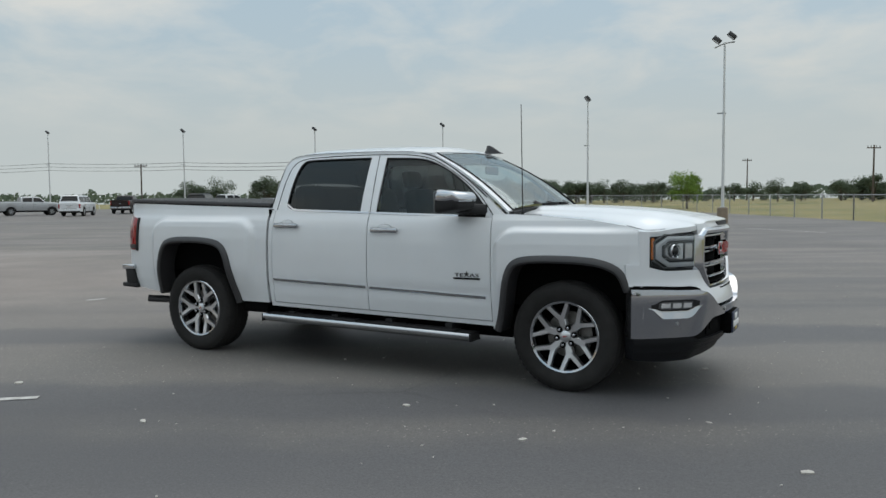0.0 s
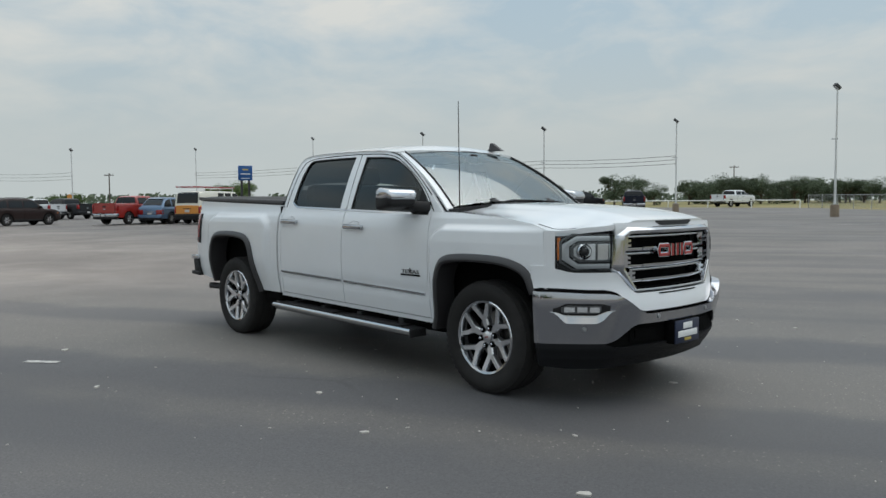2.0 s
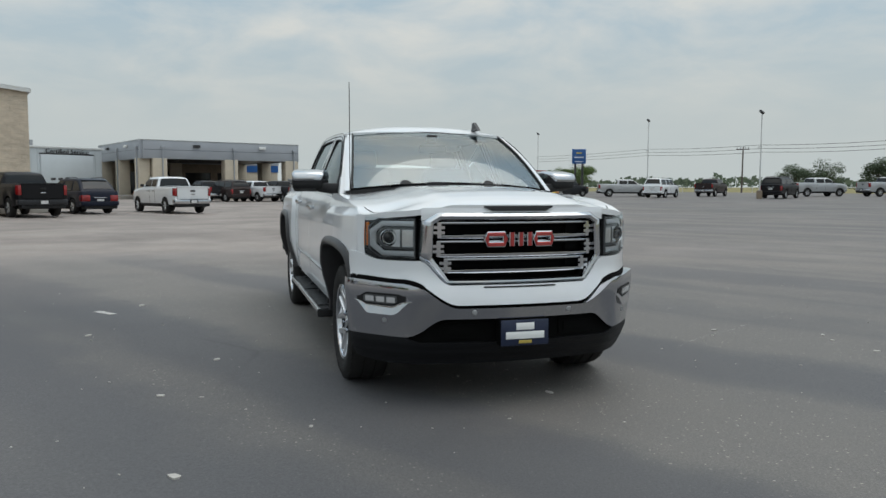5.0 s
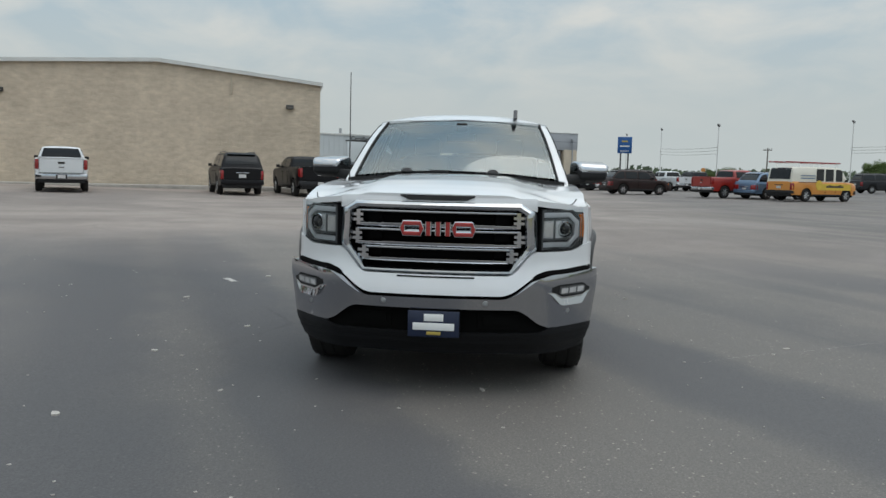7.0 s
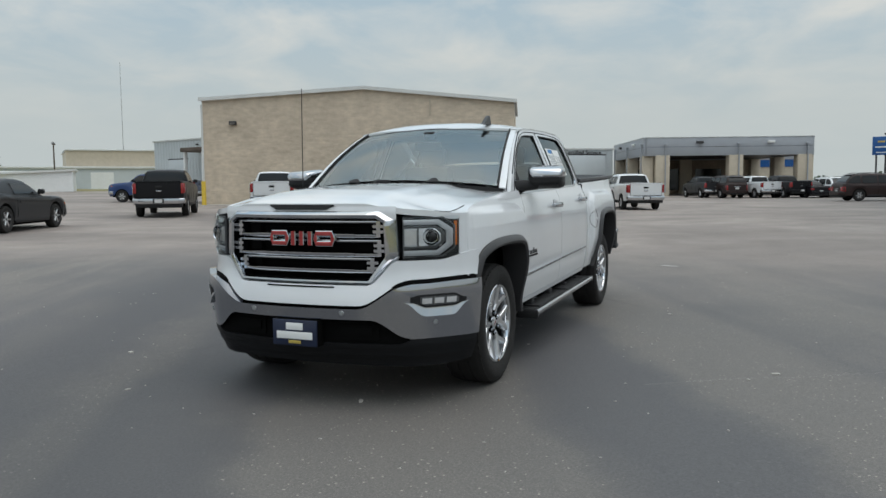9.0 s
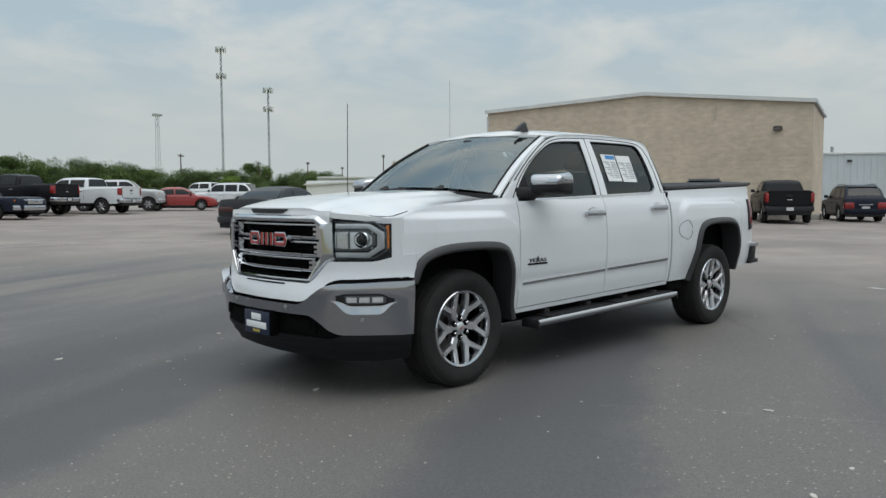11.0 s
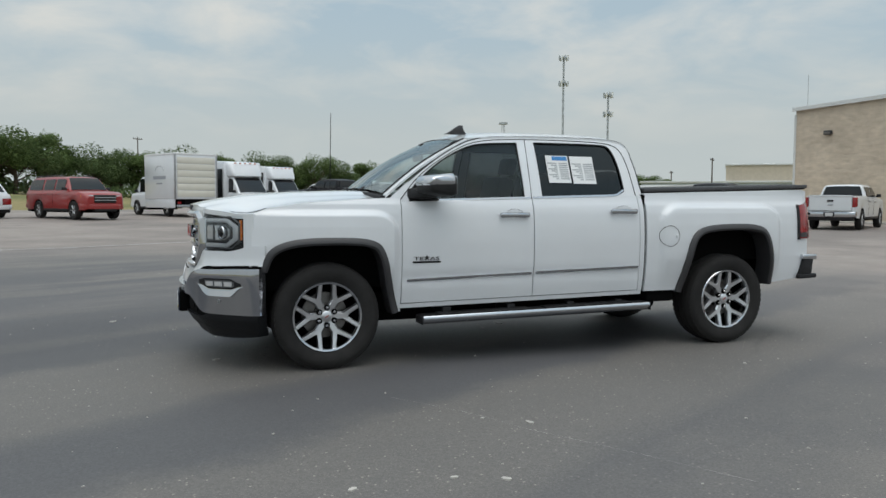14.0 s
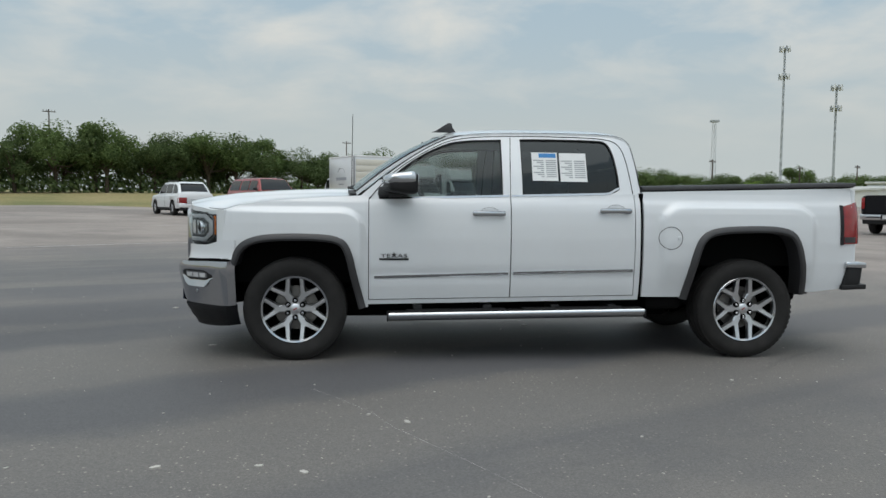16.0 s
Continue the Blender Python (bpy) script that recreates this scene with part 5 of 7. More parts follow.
        # trim on the doors
        for x0, x1, z0, z1, dd in ((0.145, 1.205, 0.693, 0.662, d), (-0.865, 0.105, 0.722, 0.697, d2)):
            zz = line_fn([(x0, z0), (x1, z1)])
            part("door_moulding", panel(x0, x1, lambda x: zz(x) - 0.0105, lambda x: zz(x) + 0.0105, sg, lambda x, z: side_y(x, z) + 0.012 + 0.32 * (z - zz(x)) - 20 * (z - zz(x)) ** 2, 14, 6, back=0.012), CHROME, v, "chrome door moulding")
        for x0, x1, z in ((0.175, 0.435, 1.168), (-0.845, -0.585, 1.198)):
            ys = side_y((x0 + x1) / 2, z)
            h = part("door_handle", box(x0, x1, *sorted((sg * (ys + 0.022), sg * (ys + 0.042))), z - 0.019, z + 0.020, bevel=0.012), CHROME, v, "chrome pull handle")
            part("cup", lathe([(0.0, -0.001), (0.05, -0.0005), (0.056, 0.002), (0.05, 0.003), (0.0, 0.001)], 24), WHITE, h, m=pose((x0 + x1) / 2 - 0.01, sg * (ys - 0.0005), z + 0.005, 0, 0, 0) @ Matrix.Diagonal((1.2, 1, 0.75, 1)))
            # thin grey arc drawn in for the shadow at the top of the white cup
            arch = [((x0 + x1) / 2 - 0.01 + 0.070 * math.cos(a * 0.314), z + 0.012 + 0.036 * math.sin(a * 0.314)) for a in range(11)]
            part("cup_shade_line", tube([(q, sg * (side_y(q, zq) + 0.0005), zq) for q, zq in arch], 0.0018, 5), RAILGREY, h)
            for xx in (x0 + 0.012, x1 - 0.045):
                part("mount", box(xx, xx + 0.035, *sorted((sg * (ys - 0.01), sg * (ys + 0.03))), z - 0.013, z + 0.013, bevel=0.006), CHROME, h)
        # edition badge
        yb = side_y(1.05, 0.83) + 0.002
        mb = pose(1.05, sg * yb, 0.818, 90, 0, 180 if sg > 0 else 0) @ Matrix.Diagonal((1.72, 1, 1, 1))
        bd = part("badge", box(0.935, 1.165, *sorted((sg * (yb - 0.002), sg * (yb + 0.004))), 0.798, 0.811, bevel=0.002), VOID, v, "black and silver edition badge")
        letters("TEXAS", 0.040, mb, DARKTRIM, bd)
        part("star", prism(star_outline(1.05, 0.838, 0.024), 1, *sorted((sg * yb, sg * (yb + 0.006)))), DARKTRIM, bd)
        # step bar
        st = part("step_bar", panel(-0.955, 1.09, line_fn([(-0.955, 0.350), (1.09, 0.318)]), line_fn([(-0.955, 0.418), (1.09, 0.385)]), sg, lambda x, z: 1.028 - 22 * (z - (0.396 - 0.0323 * (x + 0.955) / 2.045)) ** 2, 12, 8, back=0.17), CHROME, v, "polished step bar")
        part("step_top", prism([(-0.955, 0.412), (1.09, 0.379), (1.09, 0.386), (-0.955, 0.419)], 1, *sorted((sg * 0.86, sg * 1.000))), PLASTIC, st)
        for x0, x1 in ((0.16, 0.95), (-0.80, 0.02)):
            za, zb2 = 0.402 - 0.0161 * (x0 + 0.955), 0.402 - 0.0161 * (x1 + 0.955)
            part("tread", prism([(x0, za + 0.016), (x1, zb2 + 0.016), (x1, zb2 + 0.027), (x0, za + 0.027)], 1, *sorted((sg * 0.875, sg * 0.998))), PLASTIC, st, "black tread pad")
        for x in (0.86, 0.30, -0.25, -0.72):
            part("bracket", box(x - 0.035, x + 0.035, *sorted((sg * 0.66, sg * 0.92)), 0.375, 0.44, bevel=0.01), PLASTIC, st)
        part("end_cap", box(1.09, 1.105, *sorted((sg * 0.86, sg * 1.026)), 0.32, 0.384, bevel=0.006), PLASTIC, st)
        part("end_cap", box(-0.97, -0.955, *sorted((sg * 0.86, sg * 1.026)), 0.352, 0.417, bevel=0.006), PLASTIC, st)
        # mirror
        mm = pose(1.005, sg * 1.065, 1.402, 0, 0, sg * 14) @ Matrix.Diagonal((1.16, 1.04, 0.96, 1))
        mir = part("mirror", hull8([(-0.09, -0.14, -0.10), (-0.09, 0.14, -0.10), (-0.085, -0.14, 0.085), (-0.085, 0.14, 0.085), (0.105, -0.12, -0.07), (0.105, 0.11, -0.06), (0.085, -0.12, 0.06), (0.085, 0.11, 0.055)], 0.03, 3), PLASTIC, v, "black mirror housing", m=mm)
        part("cap", hull8([(-0.08, -0.143, -0.012), (-0.08, 0.143, -0.012), (-0.075, -0.141, 0.093), (-0.075, 0.141, 0.093), (0.116, -0.123, -0.012), (0.116, 0.118, -0.012), (0.094, -0.121, 0.069), (0.094, 0.114, 0.065)], 0.028, 3), CHROME, mir, "chrome mirror cap")
        part("mirror_glass", box(-0.096, -0.090, -0.118, 0.118, -0.078, 0.070, bevel=0.004), CHROME, mir)
        part("arm", hull8([(-0.07, -sg * 0.05, -0.098), (0.07, -sg * 0.05, -0.09), (-0.07, -sg * 0.05, -0.02), (0.07, -sg * 0.05, -0.02), (-0.045, -sg * 0.26, -0.125), (0.12, -sg * 0.26, -0.125), (-0.03, -sg * 0.26, -0.03), (0.10, -sg * 0.26, -0.03)], 0.018), PLASTIC, mir)
        # tail lamp
        tl = part("tail_lamp", panel(-2.800, -2.625, const(0.945), line_fn([(-2.800, 1.290), (-2.625, 1.25)]), sg, lambda x, z: side_y(-2.6, z) + 0.008 - 1.1 * max(0, -2.64 - x) ** 2 * 2.2, 12, 10, back=0.07), REDLENS, v, "red wraparound tail lamp")
        part("lamp_bezel", panel(-2.640, -2.616, const(0.935), const(1.262), sg, lambda x, z: side_y(-2.6, z) + 0.011, 3, 6, back=0.02), PLASTIC, tl)
        part("reverse_strip", panel(-2.760, -2.645, const(0.955), const(1.00), sg, lambda x, z: side_y(-2.6, z) + 0.0105 - 1.1 * max(0, -2.64 - x) ** 2 * 2.2, 8, 3, back=0.01), DARKTRIM, tl)
        # headlamp
        lo_h = lambda s: 0.905 + 0.04 * smooth(0.82, 0.93, abs(s))
        hi_h = lambda s: 1.160 + 0.01 * smooth(0.6, 0.9, abs(s))
        hs = sorted((sg * 0.632, sg * 0.890))
        hl = part("headlamp", front(*hs, lambda s: lo_h(s), lambda s: hi_h(s), lambda s, z: 0.0, 22, 6, 0.09), PLASTIC, v, "headlamp with chrome projector and light guide")
        part("reflector", front(*sorted((sg * 0.642, sg * 0.816)), const(0.984), const(1.090), lambda s, z: 0.004, 14, 4, 0.006), LAMPCHROME, hl, "chrome reflector")
        part("inner_bezel", ribbon([(0.640, 1.098), (0.788, 1.098), (0.822, 1.064), (0.822, 1.012), (0.788, 0.978), (0.640, 0.978)], 0.008, 0.010, sg), RIM, hl)
        part("light_guide", ribbon([(0.638, 1.126), (0.800, 1.126), (0.850, 1.080), (0.850, 0.994), (0.800, 0.944), (0.638, 0.944)], 0.0150, 0.014, sg), LIGHTBAR, hl, "silver C-shaped light guide")
        part("lamp_rim", ribbon([(0.637, 1.152), (0.822, 1.154), (0.871, 1.106), (0.871, 0.972), (0.822, 0.924), (0.637, 0.918), (0.637, 1.152)], 0.0050, 0.010, sg), RIM, hl, "grey inner rim")
        aim = -90 + sg * 22
        p = plan(sg * 0.768)
        part("projector", lathe([(0.050, 0.0), (0.053, 0.026), (0.048, 0.034), (0.040, 0.020), (0.0, 0.018)], 32), CHROME, hl, "chrome projector ring", m=Matrix.Translation((p.x - 0.012, p.y, 1.040)) @ pose(0, 0, 0, 0, 0, aim))
        part("projector_lens", lathe([(0.037, 0.018), (0.030, 0.036), (0.018, 0.044), (0.0, 0.047)], 32), GLASSDARK, hl, m=Matrix.Translation((p.x - 0.012, p.y, 1.040)) @ pose(0, 0, 0, 0, 0, aim))
        part("divider", front(*sorted((sg * 0.704, sg * 0.711)), const(0.984), const(1.090), lambda s, z: 0.012, 4, 3, 0.01), RIM, hl)
        part("turn_signal", front(*sorted((sg * 0.645, sg * 0.700)), const(0.992), const(1.082), lambda s, z: 0.008, 6, 4, 0.01), SIGNAL, hl, "clear silver turn signal")
        part("side_marker", front(*sorted((sg * 0.871, sg * 0.884)), const(0.985), const(1.130), lambda s, z: 0.006, 6, 5, 0.01), AMBER, hl, "amber side marker")
        cov = part("lamp_cover", front(*sorted((sg * 0.640, sg * 0.884)), lambda s: lo_h(s) + 0.008, lambda s: hi_h(s) - 0.006, lambda s, z: 0.030 - 0.9 * (z - 1.03) ** 2, 20, 6, 0.02), COVER, hl)
        cov.visible_shadow = False
        part("fender_tip", front(*sorted((sg * 0.893, sg * 0.945)), lambda s: 0.90 + 0.045 * smooth(0.80, 0.96, abs(s)), const(1.176), lambda s, z: 0.006 - 0.006 * smooth(0.90, 0.94, abs(s)), 8, 8, 0.03), WHITE, v)
        # fog lamp
        fog_lo = lambda s: 0.628 + 0.032 * (1 - smooth(0.665, 0.73, abs(s))) + 0.022 * smooth(0.845, 0.895, abs(s))
        fog_hi = lambda s: 0.706 - 0.030 * smooth(0.845, 0.895, abs(s)) - 0.012 * (1 - smooth(0.665, 0.70, abs(s)))
        part("chrome_pocket", front(*sorted((sg * 0.635, sg * 0.912)), lambda s: fog_lo(s) - 0.052 * smooth(0.635, 0.70, abs(s)) * (1 - smooth(0.84, 0.915, abs(s))), lambda s: fog_lo(s) + 0.006, lambda s, z: (bumper_off(z) + 0.003) * corner(s) + 0.34 * max(0, fog_lo(s) - z), 22, 6, 0.02), CHROME, v, "bright chrome pocket under the fog lamp")
        fg = part("fog_lamp", front(*sorted((sg * 0.660, sg * 0.900)), fog_lo, fog_hi, lambda s, z: (bumper_off(z) + 0.004) * corner(s), 22, 5, 0.03), PLASTIC, v, "fog lamp in a rounded black bezel")
        part("lens", front(*sorted((sg * 0.700, sg * 0.868)), lambda s: fog_lo(s) + 0.013, lambda s: fog_hi(s) - 0.012, lambda s, z: (bumper_off(z) + 0.008) * corner(s), 14, 4, 0.01), RIM, fg)
        for k in range(3):
            part("led_bowl", front(*sorted((sg * (0.708 + 0.053 * k), sg * (0.750 + 0.053 * k))), const(0.651), const(0.684), lambda s, z: (bumper_off(z) + 0.013) * corner(s), 5, 4, 0.01), LAMPCHROME, fg)
        for s, z in ((0.295, 0.597), (0.77, 0.538)):
            q = plan_out(sg * s, (bumper_off(z) + 0.002) * corner(s))
            part("parking_sensor", lathe([(0.0, 0.004), (0.013, 0.003), (0.016, 0.0), (0.016, -0.03), (0, -0.03)], 16), STEEL, v, m=Matrix.Translation((q.x, q.y, z)) @ pose(0, 0, 0, 0, 0, -90 + sg * (4 if s < 0.5 else 28)))
        # wipers and seat
        part("wiper", tube([(1.40 - 0.05 * sg, sg * 0.10 + 0.05, 1.375), (1.36, sg * 0.10 - 0.20, 1.385), (1.33, sg * 0.10 - 0.42, 1.385)], 0.011, 6), PLASTIC, v)
        seat = part("front_seat", box(-0.05, 0.50, sg * 0.40 - 0.25, sg * 0.40 + 0.25, 0.92, 1.08, bevel=0.06), SEAT, v)
        part("backrest", box(-0.14, 0.04, -0.24, 0.24, 0, 0.50, bevel=0.07, m=pose(0.0, sg * 0.40, 1.04, 0, -12, 0)), SEAT, seat)
        part("headrest", box(-0.17, -0.07, -0.13, 0.13, 0.53, 0.70, bevel=0.04, m=pose(0.0, sg * 0.40, 1.04, 0, -12, 0)), SEAT, seat)

    # front: fascia, grille, bumper, valance
    bt = lambda s: 0.622 + 0.148 * smooth(0.38, 0.68, abs(s)) + 0.012 * smooth(0.7, 0.95, abs(s))
    fas_hi = lambda s: 0.758 + 0.147 * smooth(0.43, 0.61, abs(s)) + 0.045 * smooth(0.80, 0.96, abs(s)) - 0.004
    part("front_fascia", front(-1.02, 1.02, lambda s: bt(s) + 0.014, fas_hi, lambda s, z: 0.020 + 0.055 * (1 - smooth(0.62, 0.86, z)) * corner(s) - 0.012 * smooth(0.72, 0.96, abs(s)), 70, 8), WHITE, v)
    part("fascia_gap", front(-1.02, 1.02, lambda s: bt(s) - 0.006, lambda s: bt(s) + 0.020, lambda s, z: 0.048 * corner(s) - 0.012 * smooth(0.72, 0.96, abs(s)), 60, 3, 0.02), VOID, v)
    bb = lambda s: 0.556 - 0.118 * smooth(0.46, 0.68, abs(s))
    part("front_bumper", front(-0.990, 0.990, bb, bt, lambda s, z: bumper_off(z) * corner(s), 80, 12, 0.07), BUMPERCHROME, v, "polished chrome front bumper")
    # intake and tow pockets in near-black, so their shade is in the colour
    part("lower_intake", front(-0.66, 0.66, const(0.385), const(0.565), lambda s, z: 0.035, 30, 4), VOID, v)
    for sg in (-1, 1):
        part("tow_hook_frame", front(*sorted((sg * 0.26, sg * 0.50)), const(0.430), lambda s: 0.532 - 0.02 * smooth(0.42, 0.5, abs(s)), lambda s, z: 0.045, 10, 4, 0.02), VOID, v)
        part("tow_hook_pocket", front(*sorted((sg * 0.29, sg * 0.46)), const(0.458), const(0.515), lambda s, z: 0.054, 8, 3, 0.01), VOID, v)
    part("valance", front(-0.975, 0.975, lambda s: 0.258 + 0.02 * smooth(0.8, 1.0, abs(s)), lambda s: 0.405 + 0.036 * smooth(0.6, 0.7, abs(s)), lambda s, z: (-0.045 + 0.118 * smooth(0.24, 0.42, z) - 0.012 * smooth(0.335, 0.355, z)) * corner(s), 50, 12, 0.10), VALANCE, v, "grey plastic lower valance")
    outer = [(-0.510, 1.208), (0.510, 1.208), (0.606, 1.150), (0.618, 0.925), (0.470, 0.752), (-0.470, 0.752), (-0.618, 0.925), (-0.606, 1.150)]
    inner = [(-0.490, 1.150), (0.490, 1.150), (0.532, 1.122), (0.540, 0.925), (0.440, 0.785), (-0.440, 0.785), (-0.540, 0.925), (-0.532, 1.122)]

    def resample(poly, n=8):
        out = []
        for (a, b), (c, d) in zip(poly, poly[1:] + poly[:1]):
            out += [(a + (c - a) * k / n, b + (d - b) * k / n) for k in range(n)]
        return out
    o, i = resample(outer), resample(inner)
    bm = bmesh.new()
    rings = []
    for t_, dx in ((0.0, -0.05), (0.0, -0.008), (0.10, 0.004), (0.45, 0.034), (0.60, 0.042), (0.90, 0.040), (1.0, 0.028), (1.0, 0.004)):
        rings.append([bm.verts.new((cf(a + (c - a) * t_) + dx, a + (c - a) * t_, b + (d - b) * t_)) for (a, b), (c, d) in zip(o, i)])
    for r0, r1 in zip(rings, rings[1:]):
        for k in range(len(r0)):
            bm.faces.new((r0[k], r0[(k + 1) % len(r0)], r1[(k + 1) % len(r0)], r1[k]))
    gr = part("grille", bm, CHROME, v, "chrome grille surround with chrome cross bars")
    sb = bmesh.new()
    shroud = [[sb.verts.new((cf(c) + dx, c * k, 0.96 + (d - 0.96) * k)) for c, d in i] for dx, k in ((0.0035, 1.001), (-0.085, 0.985))]
    for k in range(len(i)):
        sb.faces.new((shroud[0][k], shroud[0][(k + 1) % len(i)], shroud[1][(k + 1) % len(i)], shroud[1][k]))
    part("shroud", sb, VOID, gr, "black shroud behind the surround")
    part("mesh_back", front(-0.56, 0.56, const(0.78), const(1.17), lambda s, z: -0.075, 24, 4, 0.01), VOID, gr)
    # three flattened chrome loops, each with a clip at either end
    for hi_z, lo_z, ww in ((1.130, 1.046, 0.500), (1.016, 0.932, 0.505), (0.908, 0.834, 0.462)):
        loop = part("grille_bar", front(-ww, ww, const(lo_z - 0.009), const(lo_z + 0.009), lambda s, zz: 0.002 + 0.35 * (zz - lo_z) - 30 * (zz - lo_z) ** 2, 30, 6, 0.04), CHROME, gr)
        part("upper_rod", front(-ww, ww, const(hi_z - 0.006), const(hi_z + 0.006), lambda s, zz: -0.006 - 30 * (zz - hi_z) ** 2, 30, 4, 0.04), CHROME, loop)
        part("centre_blade", front(-0.345, 0.345, const(lo_z - 0.0125), const(lo_z + 0.0125), lambda s, zz: 0.008 + 0.45 * (zz - lo_z) - 24 * (zz - lo_z) ** 2, 26, 6, 0.04), CHROME, loop)
        for sg in (-1, 1):
            zm = (hi_z + lo_z) / 2
            part("end_link", front(*sorted((sg * (ww - 0.020), sg * (ww + 0.004))), const(lo_z - 0.006), const(hi_z + 0.005), lambda s, zz: 0.004, 4, 4, 0.03), CHROME, loop)
            for dz in (-0.016, 0.016):
                part("bar_clip", front(*sorted((sg * (ww - 0.040), sg * (ww + 0.030))), const(zm + dz - 0.009), const(zm + dz + 0.009), lambda s, zz: 0.010, 6, 3, 0.035), CHROME, loop)
    for sg in (-1, 1):
        for z in (1.09, 0.99, 0.89):
            part("shutter", front(*sorted((sg * 0.36, sg * 0.45)), const(z - 0.035), const(z + 0.035), lambda s, zz: -0.045, 5, 2, 0.03), VOID, gr)
        for z in (1.09, 0.99, 0.89, 0.81):
            part("mesh_slat", front(*sorted((sg * 0.02, sg * 0.44)), const(z - 0.006), const(z + 0.006), lambda s, zz: -0.06, 10, 2, 0.01), VOID, gr)
    # the emblem, as plain red shapes with chrome edges
    shapes = [[(-0.200, 1.062), (-0.100, 1.062), (-0.092, 1.031), (-0.100, 1.000), (-0.200, 1.000), (-0.208, 1.031), (-0.200, 1.062)],
              [(0.112, 1.062), (0.210, 1.062), (0.218, 1.031), (0.210, 1.000), (0.112, 1.000), (0.104, 1.031), (0.112, 1.062)]]
    shapes += [[(y, 1.073), (y, 1.040), (y, 0.989)] for y in (-0.050, 0.008, 0.066)]
    for path in shapes:
        e = part("emblem_block", ribbon(path, 0.0165, 0.030, 1), CHROME, gr, "chrome edged red emblem shape")
        part("emblem_face", ribbon(path, 0.0115, 0.034, 1), REDMARK, e)
    part("fascia_slot", front(-0.23, 0.23, const(0.7385), const(0.7465), lambda s, z: 0.052, 20, 2, 0.01), VOID, v)
    pl = part("front_plate", box(2.862, 2.872, -0.152, 0.158, 0.388, 0.545, bevel=0.004), NAVY, v, "navy dealer plate with white bars")
    for y0, y1, z0, z1, mt in ((-0.055, 0.062, 0.485, 0.528, SIGNWHITE), (-0.122, 0.128, 0.430, 0.474, SIGNWHITE), (-0.038, 0.046, 0.402, 0.421, GOLD)):
        part("plate_bar", box(2.872, 2.8755, y0, y1, z0, z1, bevel=0.001), mt, pl)
    part("plate_bracket", box(2.78, 2.863, -0.155, 0.161, 0.385, 0.548, bevel=0.01), VOID, v)

    # hood
    def hood(u, w):
        k = 2 * w - 1
        xg = 1.36 + 1.05 * u
        y = k * (side_y(xg, fender_top(xg)) - 0.005)
        a = abs(y)
        xf = cf(y) + 0.008
        xb = 1.34 - 0.02 * (a / 0.8) ** 2 + 0.06 * (1 - (a / 0.87) ** 2)
        x = xb + (xf - xb) * u
        z = hood_z(x, y)
        z += (fender_top(min(x, 2.4)) + 0.004 - z) * smooth(0.5, 1.0, abs(k)) * (1 - 0.5 * smooth(2.45, 2.6, x))
        return (x, y, z)
    part("hood", sheet((34, 40), hood, 0.035), WHITE, v)
    def hood_point(x, y):
        k = abs(y) / (side_y(min(x, 2.4), fender_top(min(x, 2.4))) - 0.005)
        z = hood_z(x, y)
        return (x, y, z + (fender_top(min(x, 2.4)) + 0.004 - z) * smooth(0.5, 1.0, k) * (1 - 0.5 * smooth(2.45, 2.6, x)) + 0.001)
    for sg in (-1, 1):
        shut = round_line([(2.26, 0.866), (2.34, 0.845), (2.42, 0.805), (2.505, 0.775)], 2)
        part("hood_seam", tube([hood_point(x, sg * y) for x, y in shut], 0.0032, 5), VOID, v)
    part("hood_lip", front(-0.60, 0.60, lambda s: 1.176 - 0.03 * smooth(0.5, 0.6, abs(s)), lambda s: hood_z(cf(s), s) - 0.001, lambda s, z: 0.016 - 0.25 * max(0, z - 1.19), 40, 5, 0.04), WHITE, v)
    part("hood_slot", front(-0.225, 0.225, lambda s: 1.203 + 0.022 * smooth(0.17, 0.225, abs(s)), const(1.234), lambda s, z: 0.023 - 0.25 * max(0, z - 1.19), 20, 3, 0.01), PLASTIC, v, "black slot at the hood edge")
    part("cowl", sheet((6, 20), lambda u, w: (1.24 + 0.15 * u + 0.06 * (1 - (2 * w - 1) ** 2), -0.84 + 1.68 * w, 1.31 + 0.045 * (1 - (2 * w - 1) ** 2) + 0.006 * u), 0.05), PLASTIC, v)

    # glass and roof
    def screen(u, w, push=0.0):
        k = 2 * w - 1
        zb, zt = 1.318 + 0.055 * (1 - k * k), 1.792 + 0.028 * (1 - k * k)
        x = (1.345 + 0.085 * (1 - k * k)) * (1 - u) + (0.600 + 0.10 * (1 - k * k)) * u
        y = k * (0.835 * (1 - u) + 0.688 * u)
        bow = 0.030 * math.sin(3.1416 * u)
        return (x + bow * 0.6 - push, y, zb * (1 - u) + zt * u + bow - push)
    ws = part("windscreen", sheet((28, 64), lambda u, w: screen(0.02 + 0.97 * u, 0.03 + 0.94 * w), 0.0), SCREEN, v, "pale green windscreen")
    ws.visible_shadow = False
    for sg in (0, 1):
        part("windscreen_pillar", sheet((12, 3), lambda u, w: screen(u, (0.022 - 0.030 * w) if sg == 0 else (0.978 + 0.030 * w), -0.004), 0.02), WHITE, v)
        part("pillar_seal", tube([screen(u / 10, 0.026 if sg == 0 else 0.974, -0.005) for u in range(11)], 0.009, 6), PLASTIC, v)
    sb_ = part("shade_band", sheet((4, 40), lambda u, w: screen(0.86 + 0.115 * u, 0.035 + 0.93 * w, 0.004), 0.0), SHADEBAND, ws, "darker shade band")
    sb_.visible_shadow = False
    part("screen_band", sheet((2, 24), lambda u, w: screen(0.975 + 0.025 * u, 0.03 + 0.94 * w, -0.002), 0.005), PLASTIC, v)
